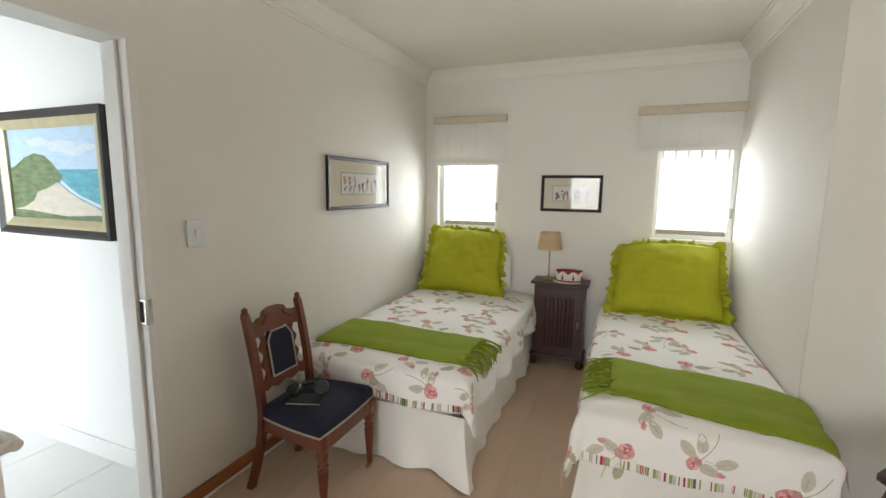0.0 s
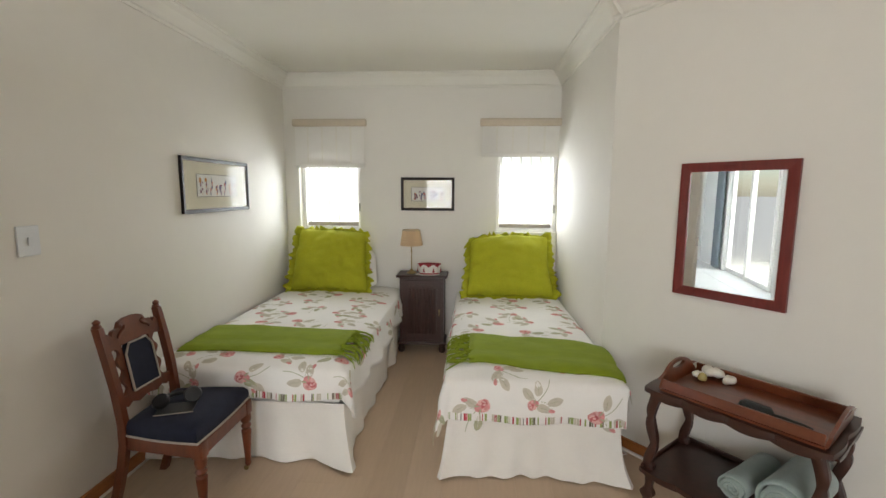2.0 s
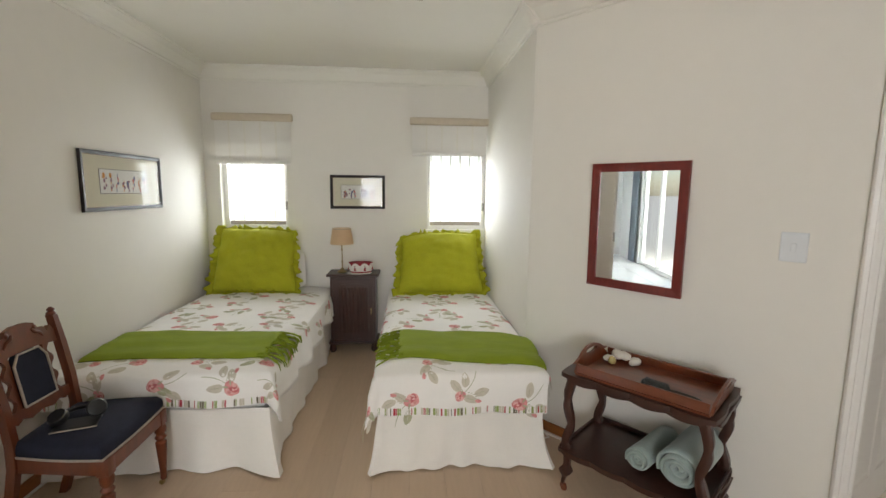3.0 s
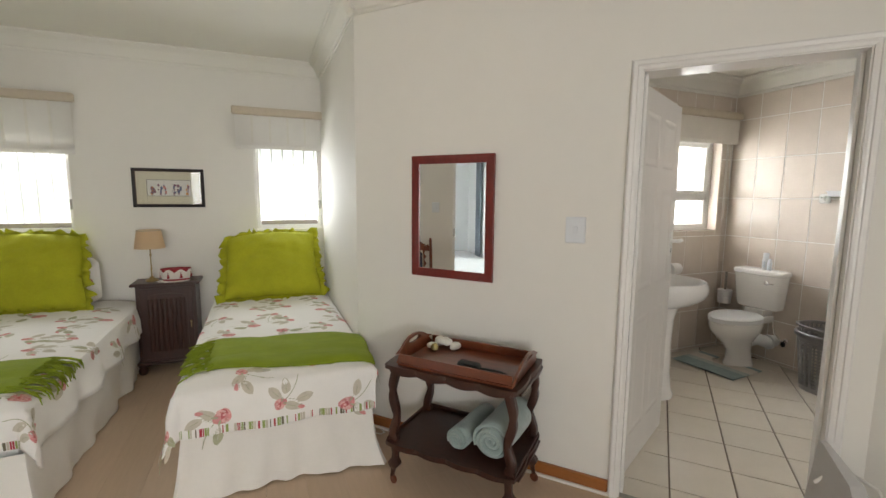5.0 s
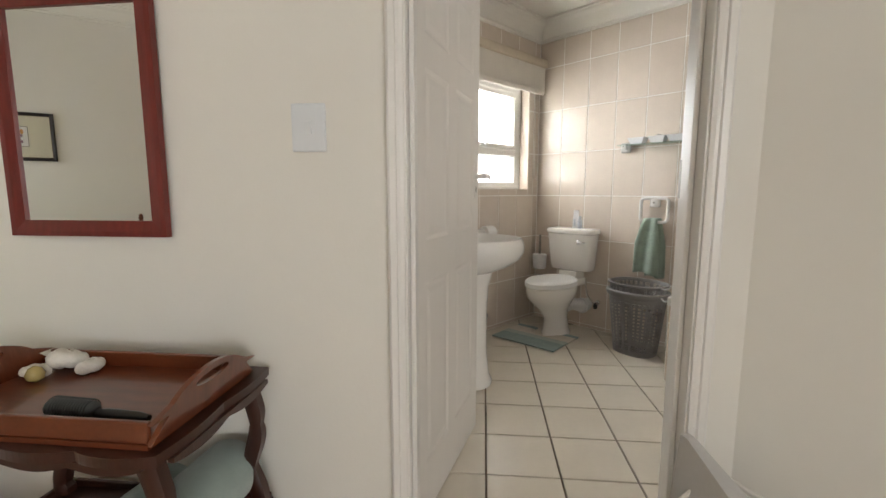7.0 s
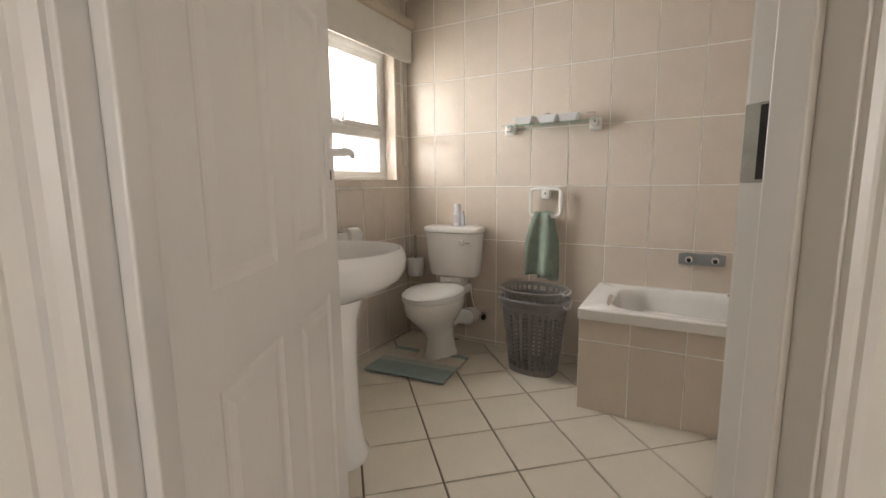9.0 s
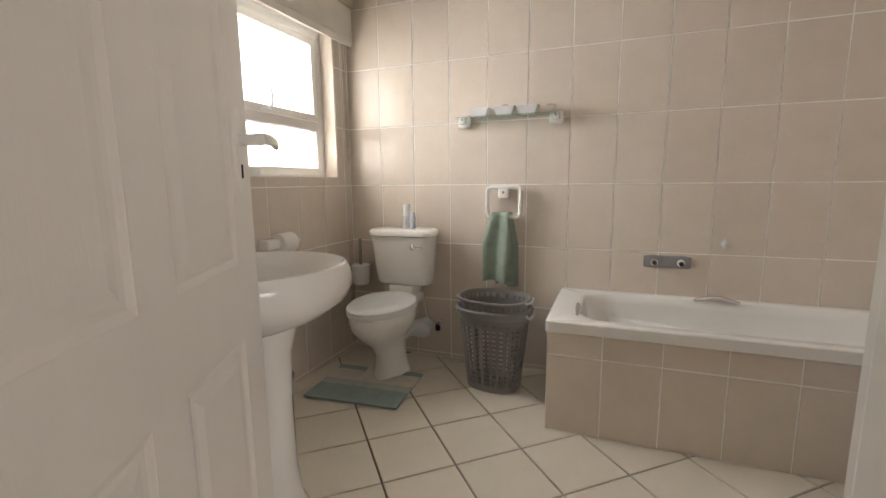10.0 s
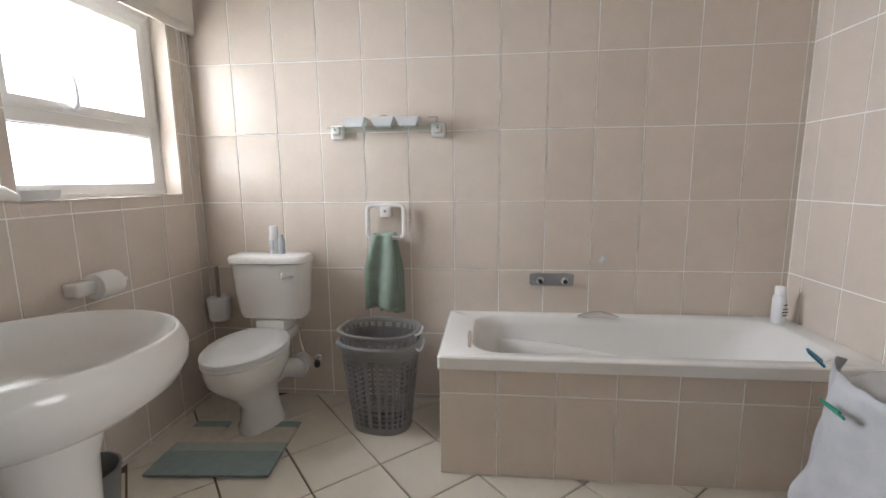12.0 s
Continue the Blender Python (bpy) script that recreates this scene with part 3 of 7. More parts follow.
box(bm, (xs - 0.05, -0.078, 0.342), (xs + 0.03, -0.066, 0.358), bevel=0.003)
tube(bm, [(xs, -0.08, 0.355), (xs + 0.012, -0.085, 0.38), (xs + 0.01, -0.09, 0.43), (xs, -0.092, 0.49)], [0.009, 0.010, 0.008, 0.006], 8)
part("stay", bm, PLASTIC, t, "white enamel window stay", smooth=True)
bm = bmesh.new()
box(bm, (0.0, -0.15, -0.004), (w, -0.06, 0.0035), bevel=0.001)
part("window_sill", bm, WALLTILE, t)
bm = bmesh.new()
box(bm, (2.8, 5.1, -0.5), (6.6, 5.15, 3.5))
structure("backdrop_bath", bm, WARMHAZE, "bright warm daylight outside the bathroom window", "daylight")

# ---- hall beyond the bedroom door ----
HX0, HS, HN = -7.0, 1.0, 2.93
wall("wall_hall_north", [((HX0, HN, 0), (XW - THICK, HN + 0.12, ROOM_H + 0.1))], HALLWHITE, "bright white painted hall wall")
wall("wall_hall_west", [((HX0 - 0.12, HS - 0.3, 0), (HX0, HN + 0.12, ROOM_H + 0.1))], HALLWHITE, "white painted wall at the end of the hall")
wall("wall_hall_south", [((-2.5, HS - 0.15, 0), (XW - THICK, HS, ROOM_H + 0.1)), ((HX0, HS - 0.15, 0), (-5.6, HS, ROOM_H + 0.1)), ((-5.6, HS - 0.15, 2.1), (-2.5, HS, ROOM_H + 0.1))], HALLWHITE, "white painted hall wall with sliding glass doors")
structure("floor_hall", one_box((HX0, HS - 0.2, -0.12), (XW - 0.16, HN + 0.1, -0.008)), WALLGROUT, "tiled hall floor", "floor")
skirting("baseboard_hall", [((HX0, HN - 0.012, 0), (XW - THICK - 0.002, HN - 0.001, 0.11))], HALLTILE, "white tile skirting along the hall wall")
t = thing("sliding_door", pose(-5.6, HS - 0.06, 0), "white aluminium sliding glass doors, closed", "sliding door", kind="structure")
for k in range(3):
    x0 = k * 1.03
    bm = bmesh.new()
    frame_ring(bm, 1.04, 2.1, 0.07, 0.045, 0.0, Matrix.Translation((x0, 0.05 * (k % 2), 0)))
    part("door_frame", bm, GLOSSWHITE, t)
    bm = bmesh.new()
    box(bm, (x0 + 0.07, -0.024 + 0.05 * (k % 2), 0.07), (x0 + 0.97, -0.020 + 0.05 * (k % 2), 2.03))
    part("pane", bm, GLASS, t).visible_shadow = False
# grey curtain drawn to the side of the sliding door
bm = bmesh.new()
rows = []
for z in (0.03, 0.7, 1.4, 2.25):
    rows.append([Vector((-5.98 + 0.34 * k / 40, HS + 0.07 + 0.025 * math.sin(k * 1.05), z)) for k in range(41)])
grid_surface(bm, rows)
c = tagged(part("curtain", bm, ALUGREY, None, "", True), "grey curtain drawn aside by the sliding doors", "curtain")
c.modifiers.new("thick", "SOLIDIFY").thickness = 0.003
wall("wall_garden", [((-9, -2.3, -0.2), (-1.4, -2.15, 1.9))], GARDENWALL, "plastered garden wall outside the sliding doors")

# ---- bedroom things ----
rng = random.Random(7)


def smooth_noise(x, y, z=0.0, s=1.0):
    return noise.noise(Vector((x * s, y * s, z * s)))


def bed(name, x0, x1, y0, y1, seed, drops, label):
    """A single bed: base, valance, mattress, flowered duvet cover, ruffled pillow. drops: how far the cover hangs at the sides (-x, +x) and the foot."""
    t = thing(name, pose((x0 + x1) / 2, y0, 0), label, "bed", "single beds")
    hw, ln, top = (x1 - x0) / 2, y1 - y0, 0.575
    part("base", one_box((-hw + 0.03, 0.03, 0.05), (hw - 0.03, ln - 0.02, 0.30), bevel=0.02), VALANCE, t)
    part("mattress", one_box((-hw + 0.015, 0.015, 0.30), (hw - 0.015, ln - 0.01, top - 0.02), bevel=0.05), LINEN, t)
    # valance: a gathered skirt that hangs to the floor round three sides, open corner pleat
    bm = bmesh.new()
    path = []
    for k in range(61):
        path.append((-hw, ln - ln * k / 60, -1, 0))
    for k in range(41):
        path.append((-hw + 2 * hw * k / 40, 0, 0, -1))
    for k in range(61):
        path.append((hw, ln * k / 60, 1, 0))
    rows = []
    for j in range(9):
        f = j / 8
        row = []
        for i, (px, py, ox, oy) in enumerate(path):
            corner = max(0, 1 - min(abs(i - 61), abs(i - 101)) / 5)
            wave = smooth_noise(i * 0.21, f * 0.7, seed, 1.0) * 0.050 * f + math.sin(i * 0.55 + seed + 2 * smooth_noise(i * 0.1, seed)) * 0.010 * f + corner * 0.085 * f * f
            z = 0.36 - f * (0.352 - 0.012 * smooth_noise(i * 0.3, seed)) + 0.012 * corner * f
            dx = ox + (0.7 * (-1 if i < 81 else 1) if corner and oy else 0)
            dy = oy - (0.7 if corner and ox else 0)
            row.append(Vector((px + dx * (0.012 + wave), py + dy * (0.012 + wave), max(z, 0.004))))
        rows.append(row)
    grid_surface(bm, rows)
    part("valance", bm, VALANCE, t, "plain cream cotton valance", smooth=True)
    # flowered cover: one cloth over the top, the foot and the sides
    dl, dr, df = drops

    def cover(u, v, lift=0.0):
        """u across (0 in the middle), v along (0 at the foot edge, below 0 hanging)."""
        a = max(0.0, abs(u) - hw)
        b = max(0.0, -v)
        s = 1 if u > 0 else -1
        d = (a ** 3 + b ** 3) ** (1 / 3)
        r = 0.035
        n1 = smooth_noise(u * 3.1, v * 3.1, seed + 2)
        n2 = smooth_noise(u * 9, v * 9, seed + 5)
        if d < 1e-6:
            edge = min(hw - abs(u), v + 0.0)
            z = top + 0.022 * min(1, edge / 0.12) ** 0.5 - 0.022 + 0.012 + 0.013 * n1 + 0.004 * n2
            return Vector((u, v, z + lift))
        ca, cb = a / d, b / d
        q = min(1, d / 0.06)
        out = r * math.sin(q * math.pi / 2) + d * (0.08 + 0.17 * n1 + 0.06 * math.sin((v if a > b else u) * 15 + seed + 2 * n1) + 0.05 * n2) * min(1, d / 0.15) + 0.25 * d * min(ca, cb)
        z = top - 0.010 - r * (1 - math.cos(q * math.pi / 2)) - max(0, d - 0.06) * 0.97 + 0.010 * n1 * max(0, 1 - d / 0.05)
        nx = s * ca
        return Vector((s * min(abs(u), hw) + nx * (out + lift), max(v, 0) - cb * (out + lift), z + lift * (1 - q)))

    bm = bmesh.new()
    us = [-hw - dl * (1 - k / 9) for k in range(9)] + [-hw + 2 * hw * k / 44 for k in range(45)] + [hw + dr * (k + 1) / 9 for k in range(9)]
    vs_ = [-df * (1 - k / 12) for k in range(12)] + [(ln - 0.02) * k / 70 for k in range(71)]
    grid_surface(bm, [[cover(u, v) for u in us] for v in vs_])
    cov = part("duvet_cover", bm, LINEN, t, "white duvet cover printed with pink roses", smooth=True)
    sol = cov.modifiers.new("thick", "SOLIDIFY")
    sol.thickness, sol.offset = 0.012, -1

    # the print, laid on the cloth
    def blob(bm, cu, cv, ru, rv, ang, mi, lift, n=10, wob=0.15, tip=0.0):
        pts = []
        for k in range(n):
            q = 2 * math.pi * k / n
            rr = 1 + wob * math.sin(3 * q + cu * 50) + tip * max(0, math.cos(q)) ** 6
            x, y = ru * rr * math.cos(q), rv * rr * math.sin(q)
            pts.append((cu + x * math.cos(ang) - y * math.sin(ang), cv + x * math.sin(ang) + y * math.cos(ang)))
        cen = bm.verts.new(cover(cu, cv, lift))
        ring = [bm.verts.new(cover(p, q, lift)) for p, q in pts]
        for k in range(n):
            bm.faces.new((cen, ring[k], ring[(k + 1) % n])).material_index = mi

    bm = bmesh.new()
    r2 = random.Random(seed * 31 + 5)
    row_v = -df + 0.085
    odd = 0
    while row_v < ln - 0.35:
        cu = -hw - dl * 0.75 + (0.15 if odd % 2 else 0.0)
        while cu < hw + dr * 0.85:
            u, v = cu + r2.uniform(-0.05, 0.05), row_v + r2.uniform(-0.035, 0.035)
            ang = r2.uniform(-0.9, 0.9) + (math.pi if r2.random() < 0.5 else 0)
            full = r2.random() < 0.6

            def at(d, a):
                return u + d * math.cos(ang + a), v + d * math.sin(ang + a)
            # a long bent stem behind the flower, with a side shoot
            for j in range(13):
                x, y = at(0.015 + 0.012 * j, math.pi + 0.035 * j)
                blob(bm, x, y, 0.0085, 0.0021, ang + 0.06 * j, 4, 0.0012, 6, 0)
            for j in range(5):
                x, y = at(0.05 + 0.012 * j, math.pi - 0.25 - 0.13 * j)
                blob(bm, x, y, 0.0075, 0.0017, ang - 0.5, 4, 0.0012, 6, 0)
            # broad washed leaves
            for j, (d, a) in enumerate(((0.062, 2.35), (0.085, 3.85), (0.112, 2.75), (0.060, 4.45))):
                if j == 3 and full:
                    continue
                x, y = at(d + r2.uniform(-0.008, 0.008), a + r2.uniform(-0.2, 0.2))
                la = ang + a + r2.uniform(-0.5, 0.5)
                mi = 3 if r2.random() < 0.78 else 4
                blob(bm, x, y, 0.036, 0.022, la, mi, 0.0013 + 0.00015 * j, 12, 0.07, 0.35)
                blob(bm, x, y, 0.028, 0.0016, la, 4 if mi == 3 else 3, 0.0018 + 0.00015 * j, 6, 0)
            # the flower: overlapping petals round a dark heart
            g = 1.0 if full else 0.72
            blob(bm, *at(0.0, 0), 0.043 * g, 0.034 * g, ang, 0, 0.0021, 14, 0.09)
            for j in range(5):
                x, y = at(0.021 * g, -1.3 + j * 0.65)
                blob(bm, x, y, 0.022 * g, 0.014 * g, ang - 1.3 + j * 0.65 + 1.4, (2, 0, 2, 1, 2)[j], 0.0024 + 0.00012 * j, 10, 0.12)
            blob(bm, *at(0.006, 0.4), 0.017 * g, 0.011 * g, ang + 0.8, 1, 0.0032, 9, 0.2)
            blob(bm, *at(0.012, 0.2), 0.009 * g, 0.006 * g, ang, 2, 0.0035, 8, 0.2)
            for sgn in (-1, 1):
                x, y = at(0.030 * g, math.pi + sgn * 0.55)
                blob(bm, x, y, 0.014 * g, 0.005 * g, ang + math.pi + sgn * 0.7, 4, 0.0030, 8, 0.05, 0.4)
            # a bud on the side shoot
            x, y = at(0.105, math.pi - 0.88)
            blob(bm, x, y, 0.015, 0.010, ang - 0.7, 0, 0.0022, 9, 0.1, 0.5)
            cu += 0.30
        row_v += 0.215
        odd += 1
    part("rose_print", bm, [ROSE, ROSEDARK, ROSEPALE, LEAFGREY, LEAFGREEN], t, "printed pink roses with grey-green leaves")["kind"] = "stuff"
    # striped band along the hem of the foot
    bm = bmesh.new()
    u = -hw - min(0.06, dl - 0.02)
    pal = (0, 3, 2, 3, 0, 3, 4, 3, 1, 3, 0, 4, 3, 2, 3, 4, 1, 3)
    k = 0
    while u < hw + min(0.08, dr - 0.02):
        wd = 0.004 + 0.009 * r2.random() ** 2
        ring = [bm.verts.new(cover(a, b, 0.002)) for a, b in ((u, -df + 0.004), (u + wd, -df + 0.004), (u + wd, -df + 0.022), (u + wd, -df + 0.042), (u, -df + 0.042), (u, -df + 0.022))]
        bm.faces.new(ring).material_index = pal[(k + int(r2.random() * 2)) % len(pal)]
        u += wd + 0.002
        k += 1
    part("striped_hem", bm, [STRIPE_G, STRIPE_R, STRIPE_D, LINEN, LEAFGREY], t, "green and red striped border")["kind"] = "stuff"
    return t, cover


def ruffled_pillow(name, m, w, h, seed, label, taper=0.05, droop=0.03):
    """A plump square cushion in its local x (width) and z (height) with a frill on all sides."""
    t = thing(name, m, label, "pillow", "lime pillows")
    n = 30
    bm = bmesh.new()
    fr, bk = [], []
    for j in range(n + 1):
        ra, rb = [], []
        for i in range(n + 1):
            u, v = -1 + 2 * i / n, -1 + 2 * j / n
            x = u * w / 2 * (1 - 0.045 * (1 - v * v) * abs(u) ** 3 * 1.0)
            z = v * h / 2 * (1 - 0.045 * (1 - u * u) * abs(v) ** 3)
            th = 0.095 * max(0, (1 - u * u) * (1 - v * v)) ** 0.42
            wr = 0.022 * smooth_noise(u * 2.3, v * 2.3, seed) + 0.018 * smooth_noise(u * 1.2 + v * 5.0, v * 3 - u * 4, seed + 3) * min(1, th * 12) + 0.009 * smooth_noise(u * 8 + v * 3, v * 3, seed + 8)
            ra.append(Vector((x, -th - wr, z + h / 2)))
            rb.append(Vector((x, th * 0.8, z + h / 2)))
        fr.append(ra)
        bk.append(rb)
    grid_surface(bm, fr)
    grid_surface(bm, bk)
    bmesh.ops.remove_doubles(bm, verts=bm.verts, dist=0.0008)
    part("cover", bm, LIME, t, smooth=True)
    # frill
    bm = bmesh.new()
    loop = []
    cnt = 60
    for sx, sz, dx, dz in ((-1, -1, 1, 0), (1, -1, 0, 1), (1, 1, -1, 0), (-1, 1, 0, -1)):
        for k in range(cnt):
            f = 2 * k / cnt
            loop.append((sx + dx * f, sz + dz * f))
    inner, mid, outer = [], [], []
    for k, (u, v) in enumerate(loop):
        x, z = u * w / 2 * (1 - 0.045 * (1 - v * v) * abs(u) ** 3), v * h / 2 * (1 - 0.045 * (1 - u * u) * abs(v) ** 3) + h / 2
        c = Vector((x, 0, z - h / 2))
        o = Vector((1 if abs(u) > 0.995 and u > 0 else (-1 if abs(u) > 0.995 else 0), 0, 1 if abs(v) > 0.995 and v > 0 else (-1 if abs(v) > 0.995 else 0)))
        o = o.normalized()
        ph = k * 0.55 + 6 * smooth_noise(k * 0.11, seed)
        wd = 0.052 + 0.034 * smooth_noise(k * 0.23, seed + 4)
        if o.z > 0.9:
            wd *= 0.45
        inner.append(Vector((x, 0.004, z)) - o * 0.006)
        mid.append(Vector((x, 0.010 * math.sin(ph), z)) + o * wd * 0.5)
        outer.append(Vector((x, 0.030 * math.sin(ph) - 0.012, z)) + o * (wd + 0.012 * math.cos(ph * 1.3)))
    grid_surface(bm, [inner, mid, outer], closed_u=True)
    f = part("frill", bm, LIME, t, "gathered frill", smooth=True)
    f.modifiers.new("thick", "SOLIDIFY").thickness = 0.0025
    # slumped shape: narrower and drooping towards the top, fuller below
    for ob in t.children:
        for vert in ob.data.vertices:
            c = vert.co
            k, g = min(1.1, max(0, c.z / h)), c.x / (w / 2)
            c.x = c.x * (1 - taper * k * k) + 0.012 * smooth_noise(c.z * 6, seed)
            c.z -= droop * k * abs(g) ** 2.5 * (1.3 if g * math.sin(seed) > 0 else 0.5) + 0.010 * smooth_noise(g * 2, seed + 6) * k
            c.y *= 1 + 0.35 * (1 - k) * (1 if c.y < 0 else 0)
    return t


def white_pillow(name, m, label):
    t = thing(name, m, label, "pillow", "sleeping pillows")
    bm = bmesh.new()
    rows = []
    for j in range(17):
        v = -1 + j / 8
        ring = []
        for k in range(28):
            q = 2 * math.pi * k / 28
            s = (1 - abs(v) ** 4) ** 0.5
            ring.append(Vector((v * 0.345 * (1 - 0.03 * math.sin(q)), 0.085 * s * math.cos(q) * abs(math.cos(q)) ** -0.2 if abs(math.cos(q)) > 0.01 else 0, 0.20 + 0.19 * (0.72 + 0.28 * s) * math.sin(q) + 0.012 * smooth_noise(v * 3, q))))
        rows.append(ring)
    grid_surface(bm, rows, closed_u=True, cap=True)
    part("cover", bm, LINEN, t, "flowered white pillowcase", smooth=True)
    bm = bmesh.new()
    for k, (z, c) in enumerate(((0.18, 0), (0.30, 1), (0.40, 0), (0.10, 2))):
        for s in (-1, 1):
            lathe(bm, [(0.001, 0.0), (0.022, 0.002), (0.02, 0.004)], 9, Matrix.Translation((s * (0.30 - 0.02 * k), -0.083 + 0.012 * k * k * 0.2, z)) @ pose(0, 0, 0, 90), mi=c)
    part("rose_print", bm, [ROSE, ROSEPALE, LEAFGREY], t)["kind"] = "stuff"
    return t


def throw(name, cover, u0, u1, va, vb, slant, seed, fringe_left, label, at):
    """A folded throw across the bed, with a knotted fringe hanging at one end. Four layers thick."""
    t = thing(name, at, label, "throw blanket", "green throws")
    bm = bmesh.new()
    nu, nv = 46, 14
    rows_t, rows_b = [], []
    for j in range(nv + 1):
        f = j / nv
        rt, rb = [], []
        for i in range(nu + 1):
            g = i / nu
            u = u0 + (u1 - u0) * g
            v = va + (vb - va) * f + slant * g + 0.012 * smooth_noise(u * 3, f * 2, seed)
            edge = min(1.0, min(f, 1 - f) * 9, min(g, 1 - g) * 24 + 0.3)
            th = 0.022 * edge ** 0.5 + 0.007 * smooth_noise(u * 5 + v * 3, v * 7, seed) + (0.008 if 0.40 < f < 0.95 else 0)
            rt.append(cover(u, v, 0.006 + max(0.002, th)))
            rb.append(cover(u, v, 0.003))
        rows_t.append(rt)
        rows_b.append(rb)
    grid_surface(bm, rows_t)
    grid_surface(bm, rows_b)
    a, b = rows_t, rows_b
    def strip(p, q):
        grid_surface(bm, [p, q])
    strip(a[0], b[0]), strip(a[-1], b[-1]), strip([r[0] for r in a], [r[0] for r in b]), strip([r[-1] for r in a], [r[-1] for r in b])
    bmesh.ops.remove_doubles(bm, verts=bm.verts, dist=0.0002)
    part("blanket", bm, THROW, t, smooth=True)
    r3 = random.Random(seed)
    bm = bmesh.new()
    ue, s = (u0, -1) if fringe_left else (u1, 1)
    g = 0.0 if fringe_left else 1.0
    for layer in range(2):
        for k in range(26):
            f = (k + 0.5 + r3.uniform(-0.4, 0.4)) / 26
            v = va + (vb - va) * f + slant * g
            ln = 0.13 + r3.uniform(-0.025, 0.03)
            pts = []
            dv = r3.uniform(-0.05, 0.05)
            for q in range(6):
                h = q / 5
                pts.append(cover(ue + s * (ln * h - 0.03 * layer), v + dv * h + 0.008 * math.sin(h * 6 + k * 2.1), 0.010 + 0.008 * layer + 0.006 * math.sin(h * 5 + k)))
            tube(bm, pts, [0.0045, 0.0052, 0.004, 0.0048, 0.004, 0.0022], 5)
    part("fringe", bm, THROW, t, "knotted green fringe")
    return t


bedL, coverL = bed("single_bed", -1.085, -0.005, 3.535, 5.53, 3, (0.05, 0.24, 0.20), "single bed with rose-printed cover beside the chair")
bedR, coverR = bed("single_bed", 0.60, 1.475, 3.475, 5.53, 8, (0.24, 0.05, 0.25), "single bed with rose-printed cover beside the trolley")
ATL, ATR = pose(-0.545, 3.535, 0), pose(1.0375, 3.475, 0)
throw("throw_blanket", coverL, -0.50, 0.475, 0.13, 0.56, -0.01, 4, False, "folded green woollen throw across the bed", ATL)
throw("throw_blanket", coverR, -0.345, 0.475, 0.13, 0.60, -0.12, 9, True, "folded green woollen throw across the bed", ATR)
ruffled_pillow("lime_pillow", pose(-0.645, 5.235, 0.60, -19, 0, 0), 0.735, 0.60, 1.0, "lime green frilled pillow leaning on the wall", 0.13, 0.03)
ruffled_pillow("lime_pillow", pose(1.045, 5.15, 0.60, -26, 0, 0), 0.77, 0.60, 5.0, "lime green frilled pillow leaning on the wall", 0.08, 0.055)
white_pillow("white_pillow", pose(-0.57, 5.38, 0.59, -12), "white flowered pillow behind the lime pillow")
white_pillow("white_pillow", pose(1.04, 5.37, 0.59, -12), "white flowered pillow behind the lime pillow")


def roman_blind(name, x, w, y, z0, z1, label, cloth, band, stripes=True):
    """A gathered cloth blind under a padded pelmet bar; x is the left edge."""
    t = thing(name, pose(x, y, z0), label, "roman blind", "roman blinds")
    h = z1 - z0
    bm = bmesh.new()
    box(bm, (-0.012, -0.055, h - 0.068), (w + 0.012, 0.0, h), bevel=0.016, seg=3)
    part("pelmet_bar", bm, band, t, "cloth-covered beige bar", smooth=True)
    bm = bmesh.new()
    for k, (lo, hi, yy) in enumerate(((0.04, h - 0.07, -0.036), (0.0, 0.07, -0.026), (0.01, 0.06, -0.016))):
        rows = []
        for j in range(7):
            z = lo + (hi - lo) * j / 6
            rows.append([Vector((0.012 + (w - 0.024) * i / 24, yy + 0.004 * smooth_noise(i * 0.3, j * 0.5, k + w) - 0.010 * math.sin(j / 6 * math.pi) * (k > 0), z)) for i in range(25)])
        back = [[p + Vector((0, 0.007, 0)) for p in r] for r in rows]
        a = grid_surface(bm, rows)
        b = grid_surface(bm, back)
        for p, q in ((a[0], b[0]), (a[-1], b[-1])):
            for i in range(24):
                bm.faces.new((p[i], p[i + 1], q[i + 1], q[i]))
    part("cloth", bm, cloth, t, smooth=True)
    if stripes:
        for i in range(1, 5):
            xx = w * i / 5
            part("stripe", one_box((xx - 0.008, -0.0435, 0.05), (xx + 0.008, -0.0415, h - 0.07)), BLINDSTRIPE, t)
    return t


roman_blind("roman_blind", -1.035, 0.70, YN - 0.004, 1.755, 2.215, "cream striped roman blind half raised over the window", BLINDCLOTH, BLINDBAND)
roman_blind("roman_blind", 0.775, 0.735, YN - 0.004, 1.86, 2.215, "cream striped roman blind raised over the window", BLINDCLOTH, BLINDBAND)


